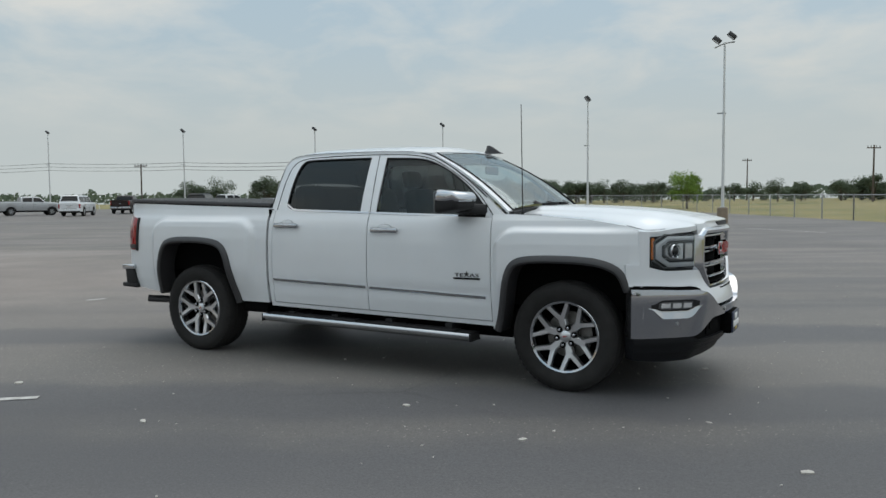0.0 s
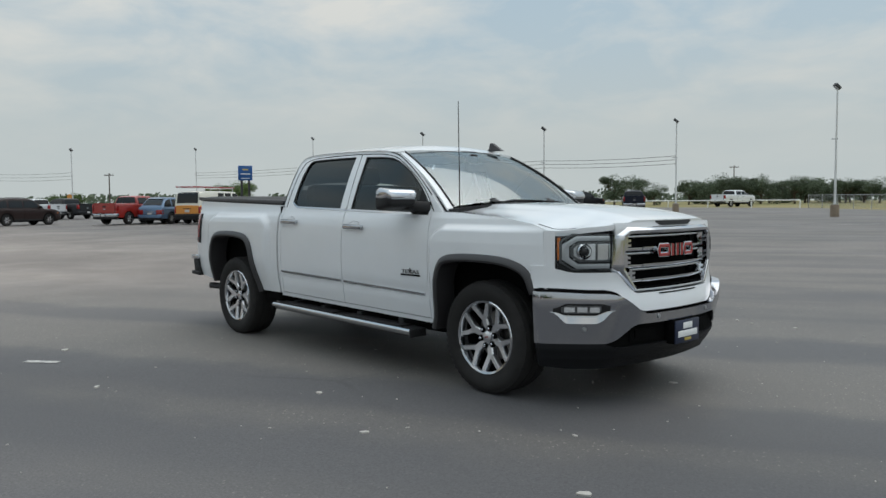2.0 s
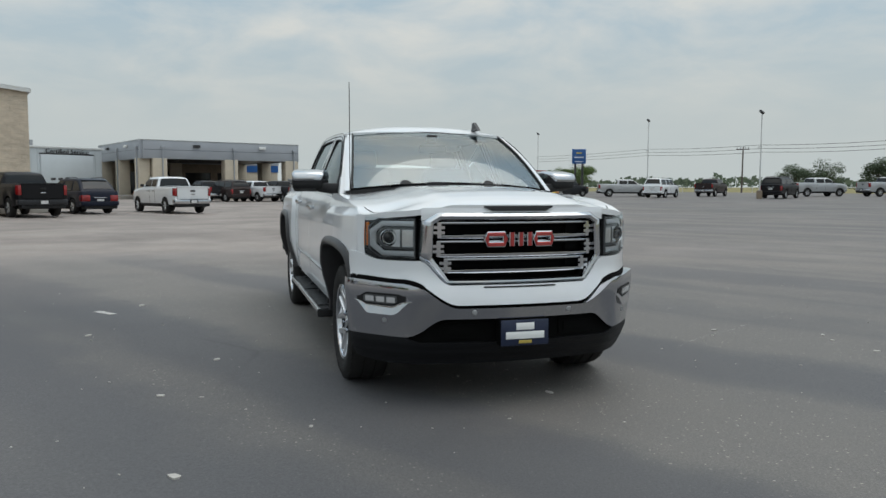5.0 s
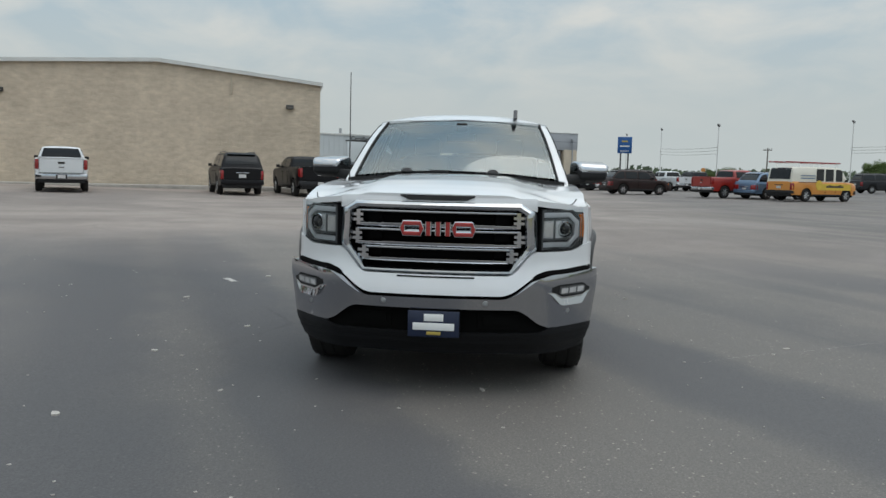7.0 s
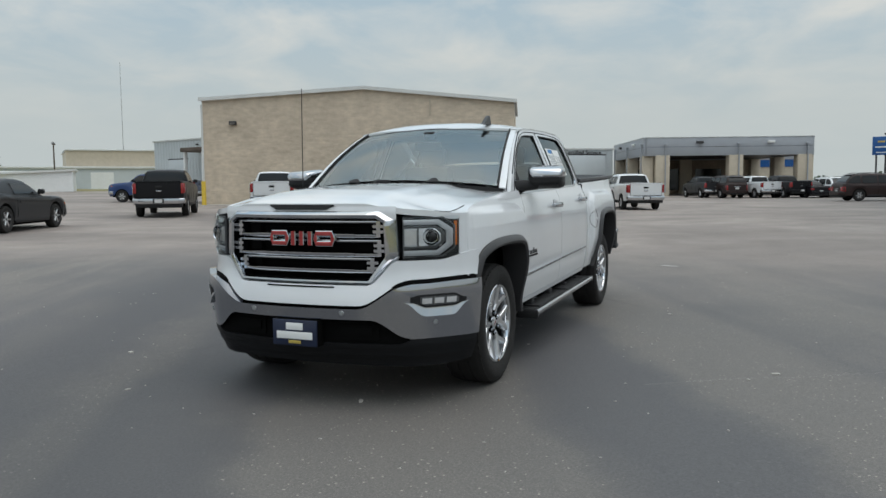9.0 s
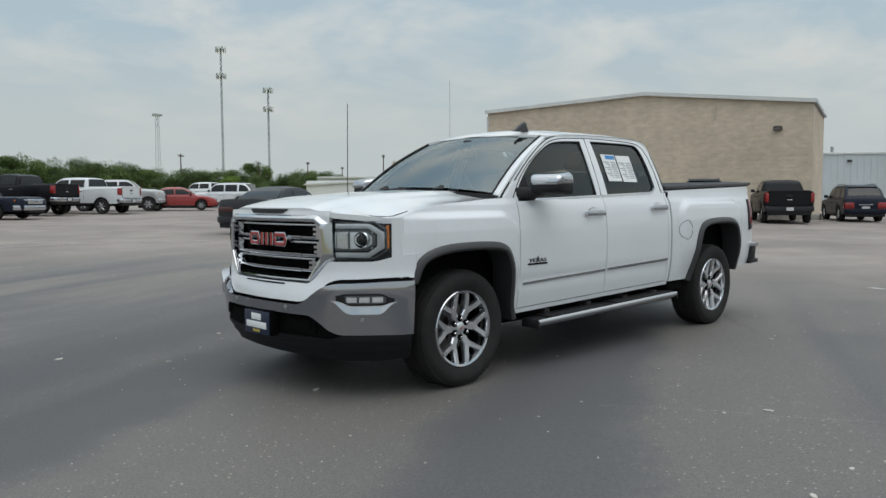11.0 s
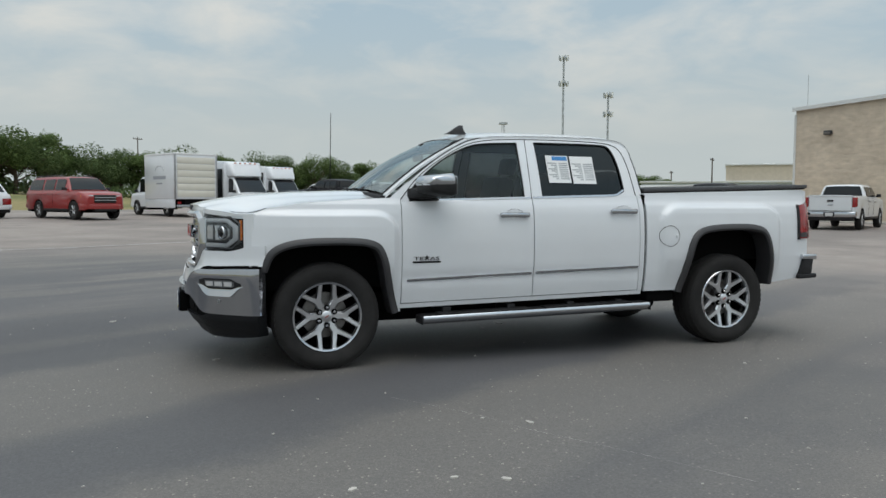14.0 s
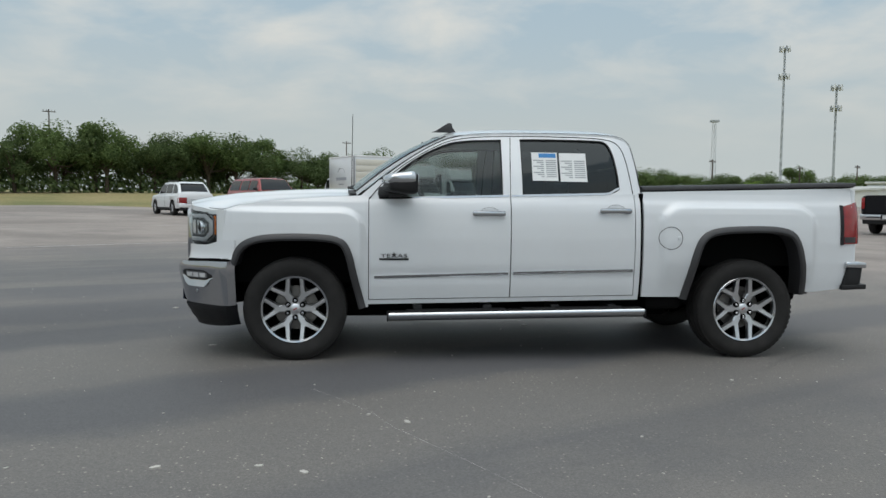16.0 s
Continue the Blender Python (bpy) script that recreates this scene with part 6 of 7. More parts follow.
    part("sensor_pod", box(0.72, 0.80, -0.05, 0.05, 1.72, 1.79, bevel=0.015), PLASTIC, v)
    part("rear_view_mirror", box(0.80, 0.83, -0.12, 0.12, 1.63, 1.70, bevel=0.012), PLASTIC, v)

    def roof_at(x, k):
        edge = cabtop(x) if x < 0.2 else interp(x, [(0.2, 1.822), (0.5, 1.804), (0.62, 1.794), (0.72, 1.772)])
        return (x, k * (cab_y(x, edge) + 0.008), edge + (0.072 - 0.03 * smooth(0.5, 0.72, x)) * (1 - abs(k) ** 2.6))

    def roof(u, w):
        k = 2 * w - 1
        xf = 0.615 + 0.105 * (1 - k * k)
        return roof_at(xf + (-0.70 - xf) * min(1, u / 0.6) - 0.225 * max(0, (u - 0.6) / 0.4), k)
    part("roof", sheet((50, 24), roof, 0.02), WHITE, v)
    part("cab_back", box(-0.942, -0.90, -0.83, 0.83, 1.25, 1.50, bevel=0.008), WHITE, v)
    back_point = lambda u, w: Vector(roof_at(-0.925 + 0.058 * u, (2 * w - 1) * (0.80 - 0.06 * u))) + Vector((-0.006, 0, 0.004))
    part("back_window", sheet((8, 12), back_point, 0.004), GLASSDARK, v, "dark rear glass")
    part("rear_bench", box(-0.80, -0.30, -0.70, 0.70, 0.90, 1.06, bevel=0.06), SEAT, v)
    part("bench_back", box(-0.86, -0.72, -0.70, 0.70, 1.0, 1.55, bevel=0.06), SEAT, v)
    part("headliner", box(-0.72, 0.60, -0.66, 0.66, 1.775, 1.79), PAPERM, v)
    part("dashboard", box(0.85, 1.34, -0.80, 0.80, 0.98, 1.285, bevel=0.06), SEAT, v)
    part("steering_wheel", lathe([(0.185, -0.015), (0.20, 0.0), (0.185, 0.015), (0.17, 0.0), (0.185, -0.015)], 28), SEAT, v, m=pose(0.76, 0.40, 1.22, 0, 0, -90) @ pose(0, 0, 0, -28, 0, 0))

    # bed
    part("tailgate", box(-2.79, -2.735, -0.86, 0.86, 0.62, 1.395, bevel=0.02), WHITE, v)
    for sg in (-1, 1):
        part("bed_corner", box(-2.775, -2.73, *sorted((sg * 0.855, sg * 0.915)), 0.60, 0.945, bevel=0.015), WHITE, v)
    co = part("tonneau_cover", sheet((30, 12), lambda u, w: (-0.965 - 1.79 * u, -0.875 + 1.75 * w, 1.392 + 0.050 * u + 0.016 * (1 - abs(2 * w - 1) ** 8) - 0.012 * (abs((u * 3) % 1.0 - 0.0) < 0.04 and 0.1 < u < 0.95)), 0.035), PLASTIC, v, "black folding bed cover")
    for sg in (-1, 1):
        part("cover_rail", prism([(-0.96, 1.366), (-0.96, 1.398), (-2.765, 1.449), (-2.765, 1.417)], 1, *sorted((sg * 0.872, sg * 0.893)), 0.004), RAILGREY, co, "grey metal side rail")
    rb = part("rear_bumper", hull8([(-2.90, -0.62, 0.58), (-2.90, 0.62, 0.58), (-2.90, -0.62, 0.775), (-2.90, 0.62, 0.775), (-2.64, -0.965, 0.575), (-2.64, 0.965, 0.575), (-2.69, -0.965, 0.78), (-2.69, 0.965, 0.78), (-2.80, -0.955, 0.60), (-2.80, 0.955, 0.60),
                                    (-2.82, -0.955, 0.77), (-2.82, 0.955, 0.77)], 0.02), PLASTIC, v, "black rear bumper with chrome step")
    for sg in (-1, 1):
        part("step_pad", hull8([(-2.905, sg * 0.60, 0.745), (-2.84, sg * 0.968, 0.745), (-2.66, sg * 0.975, 0.752), (-2.905, sg * 0.60, 0.79), (-2.84, sg * 0.968, 0.792), (-2.66, sg * 0.975, 0.798), (-2.70, sg * 0.6, 0.79), (-2.70, sg * 0.6, 0.75)], 0.008), CHROME, rb)
        part("lower_lip", hull8([(-2.90, sg * 0.60, 0.572), (-2.85, sg * 0.962, 0.572), (-2.63, sg * 0.972, 0.565), (-2.90, sg * 0.60, 0.612), (-2.85, sg * 0.962, 0.612), (-2.63, sg * 0.972, 0.605), (-2.70, sg * 0.6, 0.6), (-2.70, sg * 0.6, 0.57)], 0.008), PLASTIC, rb)

    # fuel door on the left bedside, aerial on the right fender, roof fin
    part("fuel_door", tube([(-1.165 + 0.09 * math.cos(a * 0.2618), side_y(-1.165 + 0.09 * math.cos(a * 0.2618), 0.985 + 0.09 * math.sin(a * 0.2618)) + 0.0005, 0.985 + 0.09 * math.sin(a * 0.2618)) for a in range(25)], 0.0028, 5), DARKTRIM, v)
    part("fuel_door_pull", lathe([(0.018, -0.002), (0.016, 0.006), (0.0, 0.008)], 16), WHITE, v, m=pose(-1.235, side_y(-1.235, 0.985), 0.985))
    an = part("aerial", tube([(1.452, -0.82, 1.27), (1.440, -0.82, 2.12)], 0.0045, 6, 0.003), PLASTIC, v)
    part("aerial_base", tube([(1.452, -0.82, 1.25), (1.452, -0.82, 1.31)], 0.018, 12, 0.010), PLASTIC, an)
    part("roof_fin", prism([(0.735, 1.842), (0.700, 1.853), (0.632, 1.898), (0.592, 1.922), (0.562, 1.919), (0.553, 1.880), (0.530, 1.850), (0.525, 1.842)], 1, 0.432, 0.466, 0.007), DARKTRIM, v, "dark shark-fin aerial")
    for y in (-0.38, 0.29):
        part("wiper_pivot", hull8([(1.35, y - 0.05, 1.375), (1.43, y - 0.05, 1.37), (1.35, y + 0.05, 1.375), (1.43, y + 0.05, 1.37), (1.38, y - 0.02, 1.402), (1.38, y + 0.02, 1.402)], 0.006), PLASTIC, v)

    meshes = hero_wheel_meshes()
    for a in (1.8225, -1.8225):
        for sg in (-1, 1):
            spin = {(1.8225, -1): 13, (-1.8225, -1): 30, (1.8225, 1): 30, (-1.8225, 1): 32}[(a, sg)]
            w = part("wheel", meshes[0], None, v, "black tyre on a polished six-spoke alloy wheel", m=pose(a, sg * 0.818, 0.405, 0, 0, 0 if sg > 0 else 180) @ pose(0, 0, 0, 0, spin, 0))
            for nm, me in zip(("rim_lip", "barrel", "brake_disc", "spokes", "hub_cap", "cap_mark"), meshes[1:7]):
                part(nm, me, None, w)
            for k in range(6):
                ang = math.radians(60 * k)
                for nm, me in (("lug_nut", meshes[7]), ("lug_well", meshes[8])):
                    part(nm, me, None, w, m=Matrix.Translation((0.066 * math.cos(ang), 0, 0.066 * math.sin(ang))))
    return v


hero_truck()


def window_sticker(x0, x1, z0, z1, blue):
    y = cab_y((x0 + x1) / 2, (z0 + z1) / 2) - 0.008
    tilt = math.degrees(math.atan2(cab_y(x0, z0) - cab_y(x0, z1), z1 - z0))
    s = thing("window_sticker", pose((x0 + x1) / 2, y, (z0 + z1) / 2, tilt, 0, 0), "printed white price sheet stuck on the rear side window", "sticker", "sheets on the rear side window")
    w, h = (x1 - x0) / 2, (z1 - z0) / 2
    part("paper", box(-w, w, -0.001, 0.001, -h, h), PAPERM, s)
    if blue:
        part("printed_header", box(-w + 0.01, w - 0.06, 0.001, 0.002, h - 0.045, h - 0.008), PRINTBLUE, s)
    rows = 9
    for k in range(rows):
        zc = h - 0.07 - (2 * h - 0.09) * k / rows
        for a, b in ((-w + 0.012, -0.01), (0.008, w - 0.012 - 0.03 * (k % 3))):
            part("printed_bar", box(a, b, 0.001, 0.0018, zc - 0.006, zc + 0.004), PRINT, s)


window_sticker(-0.272, -0.062, 1.425, 1.675, True)
window_sticker(-0.510, -0.290, 1.420, 1.672, False)

# ---- vehicles with loads and boxes ----
def service_van(x, y, heading):
    v = vehicle("service_van", "van", "orange", x, y, heading, "white and orange service van with ladders on its roof rack", "van", bumper=PLASTIC, top="cream")
    for sg in (-1, 1):
        part("yellow_fade", panel(-0.9, 2.05, const(0.70), const(1.08), sg, lambda q, z: 1.0, 10, 4, back=0.01, off=0.008), YELLOW, v)
        part("lettering_bar", box(-0.1, 1.4, *sorted((sg * 1.006, sg * 1.014)), 0.86, 0.97), DARKTRIM, v)
        part("logo_disc", lathe([(0.0, 0.004), (0.26, 0.003), (0.27, -0.004), (0, -0.006)], 20), YELLOW, v, m=pose(-0.75, sg * 1.012, 1.02, 0, 0, 0 if sg > 0 else 180))
        for k in range(2):
            part("lettering_bar", panel(-2.2, -1.0, const(1.52 - 0.15 * k), const(1.58 - 0.15 * k), sg, lambda q, z: 0.905 - 0.04 * (z - 1.16), 4, 2, back=0.03, off=0.02), PAINTS["blue"], v)
        part("sliding_rail", box(-2.4, -0.5, *sorted((sg * 0.90, sg * 1.006)), 1.155, 1.175), DARKTRIM, v)
    for x_ in (-2.3, -0.6, 0.9):
        part("rack_bar", tube([(x_, -0.84, 2.05), (x_, -0.84, 2.28), (x_, 0.84, 2.28), (x_, 0.84, 2.05)], 0.022, 6), SIGNWHITE, v)
    for y_, mt in ((-0.55, PAINTS["coral"]), (0.35, PAINTS["coral"])):
        for e in (-0.19, 0.19):
            part("ladder_rail", box(-3.3, 1.3, y_ + e - 0.02, y_ + e + 0.02, 2.30, 2.38, bevel=0.008), mt, v)
        for k in range(14):
            part("ladder_rung", tube([(-3.2 + 0.33 * k, y_ - 0.19, 2.34), (-3.2 + 0.33 * k, y_ + 0.19, 2.34)], 0.014, 5), ALLOY, v)


service_van(-42.4, 18.9, 120)


def box_truck(x, y, heading):
    v = vehicle("box_truck", "cutaway", "white", x, y, heading, "white cutaway box truck with faded side lettering", "truck", plate=False)
    part("cargo_box", box(-3.05, 0.30, -1.14, 1.14, 0.86, 3.12, bevel=0.02), WHITE, v)
    part("roof_cap", box(-3.07, 0.32, -1.16, 1.16, 3.06, 3.15, bevel=0.02), PAPERM, v)
    for k in range(6):
        part("roller_slat", box(-3.075, -3.05, -1.02, 1.02, 0.98 + 0.33 * k, 1.29 + 0.33 * k, bevel=0.01), PAINTS["cream"], v)
    for sg in (-1, 1):
        part("box_skirt", box(-2.9, 0.3, *sorted((sg * 1.05, sg * 1.12)), 0.42, 0.86, bevel=0.01), WHITE, v)
        part("corner_post", box(-3.08, -2.98, *sorted((sg * 1.08, sg * 1.155)), 0.84, 3.1, bevel=0.01), STEEL, v)
        for k, (a, b, z) in enumerate(((-2.1, -0.7, 1.86), (-1.75, -1.05, 1.60))):
            part("lettering_bar", box(a, b, *sorted((sg * 1.139, sg * 1.147)), z, z + (0.16 if k == 0 else 0.08)), FASCIA, v)
        part("lettering_arc", tube([(-1.4 + 0.45 * math.cos(a), sg * 1.142, 2.30 + 0.22 * math.sin(a)) for a in np.linspace(-0.2, 3.3, 12)], 0.018, 4), FASCIA, v)
        part("tail_lamp", box(-3.10, -3.05, *sorted((sg * 0.85, sg * 1.02)), 0.62, 0.74), REDLENS, v)
    part("rear_bumper", box(-3.25, -3.0, -1.05, 1.05, 0.45, 0.58, bevel=0.02), STEEL, v)
    part("chassis", box(-3.0, 0.4, -0.6, 0.6, 0.45, 0.86), VOID, v)


box_truck(2.9, -37.0, 296)


def shuttle_bus(x, y, heading, label):
    v = vehicle("shuttle_bus", "cutaway", "white", x, y, heading, label, "bus", plate=False)
    part("coach_body", hull8([(-4.2, -1.18, 0.55), (-4.2, 1.18, 0.55), (1.0, -1.18, 0.55), (1.0, 1.18, 0.55), (-4.2, -1.12, 2.85), (-4.2, 1.12, 2.85), (0.95, -1.12, 2.85), (0.95, 1.12, 2.85)], 0.09), WHITE, v)
    part("front_cap", hull8([(0.7, -1.05, 2.0), (0.7, 1.05, 2.0), (1.55, -0.86, 2.05), (1.55, 0.86, 2.05), (0.7, -1.1, 2.88), (0.7, 1.1, 2.88), (1.15, -0.85, 2.78), (1.15, 0.85, 2.78)], 0.12, 3), WHITE, v)
    part("destination_window", box(1.30, 1.36, -0.42, 0.42, 2.30, 2.55, bevel=0.02, m=pose(0.0, 0, 0, 0, -6, 0)), GLASSDARK, v)
    for k in range(5):
        part("marker_lamp", box(1.15, 1.22, -0.6 + 0.3 * k - 0.04, -0.6 + 0.3 * k + 0.04, 2.74, 2.79), AMBER, v)
    for sg in (-1, 1):
        for k in range(4):
            part("side_window", box(-3.9 + 1.05 * k, -3.0 + 1.05 * k, *sorted((sg * 1.14, sg * 1.178)), 1.45, 2.25, bevel=0.01), GLASSDARK, v)
    part("door", box(0.25, 0.85, -1.205, -1.16, 0.50, 2.45, bevel=0.01), GLASSDARK, v, "dark glass folding door")
    part("roof_hatch", box(-2.4, -1.5, -0.45, 0.45, 2.86, 2.98, bevel=0.04), WHITE, v)
    part("chassis", box(-4.0, 0.8, -0.8, 0.8, 0.4, 0.6), VOID, v)


shuttle_bus(-0.4, -36.6, 118, "white shuttle bus with folding glass door")
shuttle_bus(-3.4, -44.6, 118, "second white shuttle bus parked behind")


# ---- poles, wires, towers, signs ----
def light_pole(x, y, top, heads, aim):
    z0 = lot_z(x, y)
    p = thing("light_pole", pose(x, y, z0, 0, 0, aim), "tall pale steel lot light on a tan concrete base", "light pole", "lot lights")
    h = top - z0
    part("base", lathe([(0, 0), (0.25, 0), (0.25, 0.70), (0.22, 0.74), (0, 0.74)], 20), TANCONC, p, "tan concrete base", m=pose(0, 0, 0, 90, 0, 0))
    part("shaft", tube([(0, 0, 0.72), (0, 0, h * 0.5), (0, 0, h - 0.1)], 0.075, 10, 0.045), ROOFEDGE, p)
    part("flange", box(-0.16, 0.16, -0.16, 0.16, 0.73, 0.77, bevel=0.01), STEEL, p)
    part("bracket", box(-0.30, 0.10, -0.03, 0.03, h * 0.60, h * 0.60 + 0.06), STEEL, p)
    if heads == 2:
        part("cross_arm", tube([(-0.45, 0, h - 0.35), (0, 0, h - 0.15), (0.45, 0, h - 0.1)], 0.03, 6), STEEL, p)
        spots = ((-0.42, h - 0.05), (0.25, h + 0.12))
    else:
        spots = ((-0.10, h - 0.02),)
    for a, z in spots:
        hd = part("lamp_head", box(-0.20, 0.22, -0.14, 0.14, 0.0, 0.20, bevel=0.03, m=pose(a, 0, z, 0, 40, 0)), DARKTRIM, p, "dark floodlight head")
        part("lens", box(-0.16, 0.18, -0.11, 0.11, -0.012, 0.002, m=pose(a, 0, z, 0, 40, 0)), LENS, hd)


POLES = [(-27.7, 51.7, 7.8), (-37.5, 46.9, 7.6), (-50.3, 44.3, 7.9), (-74.8, 48.0, 9.25), (-101.0, 45.2, 9.3), (-93.5, 25.9, 8.0), (-127.4, 25.1, 9.4), (-150.0, 22.5, 9.6)]
light_pole(-2.1, 32.0, 8.75, 2, 20)
light_pole(-12.5, 43.9, 8.05, 1, 60)
for px_, py_, pz_ in POLES:
    light_pole(px_, py_, pz_, 1, 20)


def wires(a, b, fracs, sag):
    for f in fracs:
        pts = []
        for k in range(9):
            u = k / 8
            z = (a[2] * (1 - u) + b[2] * u) * f + 0.35 - sag * 4 * u * (1 - u)
            pts.append((a[0] * (1 - u) + b[0] * u, a[1] * (1 - u) + b[1] * u, z))
        solid("overhead_wire", tube(pts, 0.022, 4), DARKTRIM, "thin black cable strung between lot poles", "cable", group="cables between the lot poles")


for a, b in zip(POLES[:4], POLES[1:5]):
    wires(a, b, (0.60, 0.56, 0.52), 0.12)
wires(POLES[5], POLES[6], (0.62, 0.57, 0.52), 0.15)


def utility_pole(x, y, top):
    z0 = lot_z(x, y)
    p = thing("utility_pole", pose(x, y, z0, 0, 0, 35), "weathered wooden utility pole with crossarms", "utility pole", "utility poles")
    part("shaft", tube([(0, 0, -0.2), (0.04, 0, top - z0)], 0.14, 8, 0.09), WOODPOLE, p)
    for dz in (0.30,):
        part("crossarm", box(-0.9, 0.9, -0.06, 0.06, top - z0 - dz - 0.12, top - z0 - dz), WOODPOLE, p)
        for k in (-0.8, -0.35, 0.35, 0.8):
            part("insulator", tube([(k, 0, top - z0 - dz), (k, 0, top - z0 - dz + 0.22)], 0.06, 6), STEEL, p)


for ux, uy, uz in ((-14.8, 142.6, 8.6), (4.7, 103.7, 7.9), (-70.8, 147.2, 8.6), (-136.0, 45.3, 7.0), (-87.8, 71.3, 7.2), (-91.1, -123.1, 7.4), (-78.3, -94.9, 8.3), (50.4, -113.2, 14.2), (7.8, -143.0, 12.4), (-51.0, -112.0, 8.2), (-75.0, -112.0, 7.6), (-71.0, -122.0, 7.8)):
    utility_pole(ux, uy, uz)


def mobile_tower(x, y, top, lattice):
    z0 = lot_z(x, y)
    p = thing("radio_tower", pose(x, y, z0), "slender grey radio mast with antenna panels" if not lattice else "pale grey lattice mast with a headframe", "tower")
    h = top - z0
    if lattice:
        for k in range(3):
            a = 2.094 * k
            part("leg", tube([(1.7 * math.cos(a), 1.7 * math.sin(a), 0), (0.9 * math.cos(a), 0.9 * math.sin(a), h)], 0.09, 5), HAZESTEEL, p)
        for j in range(12):
            r0, r1 = 1.7 - 0.8 * j / 12, 1.7 - 0.8 * (j + 1) / 12
            for k in range(3):
                a, b = 2.094 * k, 2.094 * (k + 1)
                part("brace", tube([(r0 * math.cos(a), r0 * math.sin(a), h * j / 12), (r1 * math.cos(b), r1 * math.sin(b), h * (j + 1) / 12)], 0.055, 4), HAZESTEEL, p)
        part("headframe", box(-1.9, 1.9, -1.4, 1.4, h - 0.5, h + 0.5), HAZESTEEL, p)
    else:
        for a in (0, 2.094, 4.189):
            part("leg", tube([(0.55 * math.cos(a), 0.55 * math.sin(a), 0), (0.38 * math.cos(a), 0.38 * math.sin(a), h)], 0.15, 5), HAZESTEEL, p)
        for j in range(18):
            for k in range(3):
                a, b = 2.094 * k, 2.094 * (k + 1)
                part("brace", tube([(0.5 * math.cos(a), 0.5 * math.sin(a), h * j / 18), (0.5 * math.cos(b), 0.5 * math.sin(b), h * (j + 1) / 18)], 0.075, 4), HAZESTEEL, p)
        for zf in (0.985, 0.81):
            part("platform", lathe([(0.4, 0), (2.0, 0), (2.0, 0.3), (0.4, 0.3)], 12), HAZESTEEL, p, m=pose(0, 0, h * zf, 90, 0, 0))
            for k in range(9):
                a = 0.698 * k
                part("antenna_panel", box(2.1, 2.5, -0.32, 0.32, -1.2, 1.3, m=pose(0, 0, h * zf, 0, 0, math.degrees(a))), SIGNWHITE if k % 2 else HAZESTEEL, p)


# steel of the distant masts, lightened so that its colour holds the haze
HAZESTEEL = material("hazy_pale_steel", (0.40, 0.43, 0.45), 0.7, 0.2, 0.1, 0.5)
mobile_tower(-186.5, -345.6, 74.5, False)
mobile_tower(-205.8, -334.5, 55.2, False)
mobile_tower(-159.6, -359.1, 41.0, True)


def whip(x, y, top):
    p = thing("radio_mast", pose(x, y, lot_z(x, y)), "very thin guyed radio mast", "tower")
    part("mast", tube([(0, 0, 0), (0, 0, top)], 0.2, 5, 0.1), HAZESTEEL, p)


whip(-277.0, -277.6, 58.5)


def pylon_sign(x, y, z0, z1, w, yaw):
    g = lot_z(x, y)
    p = thing("pylon_sign", pose(x, y, g, 0, 0, yaw), "blue dealer sign panel on two dark steel posts", "sign", "dealer pylon signs")
    part("panel", box(-w / 2, w / 2, -0.22, 0.22, z0 - g, z1 - g, bevel=0.05), SIGNBLUE, p)
    h = z1 - z0
    for s in (-1, 1):
        part("post", box(s * w * 0.26 - 0.13, s * w * 0.26 + 0.13, -0.13, 0.13, 0, z0 - g), DARKTRIM, p)
        part("gold_shape", box(-w * 0.20, w * 0.20, *sorted((s * 0.22, s * 0.235)), z0 - g + 0.68 * h, z0 - g + 0.77 * h, bevel=0.006), GOLD, p)
        for f0, f1, ww in ((0.40, 0.47, 0.34), (0.12, 0.16, 0.30)):
            part("white_bar", box(-w * ww, w * ww, *sorted((s * 0.22, s * 0.232)), z0 - g + f0 * h, z0 - g + f1 * h), SIGNWHITE, p)


pylon_sign(-131.3, 19.6, 5.4, 8.25, 2.45, 82)
pylon_sign(-78.3, 40.7, 4.2, 5.95, 1.65, 65)
ys = thing("warning_sign", pose(-75.8, 20.1, lot_z(0, 20), 0, 0, 75), "small orange-yellow warning sign on a post", "sign")
part("post", tube([(0, 0, 0), (0, 0, 2.0)], 0.04, 6), STEEL, ys)
part("face", lathe([(0, -0.02), (0.24, -0.02), (0.24, 0.02), (0, 0.02)], 8), PAINTS["orange"], ys, m=pose(0, 0, 2.1))


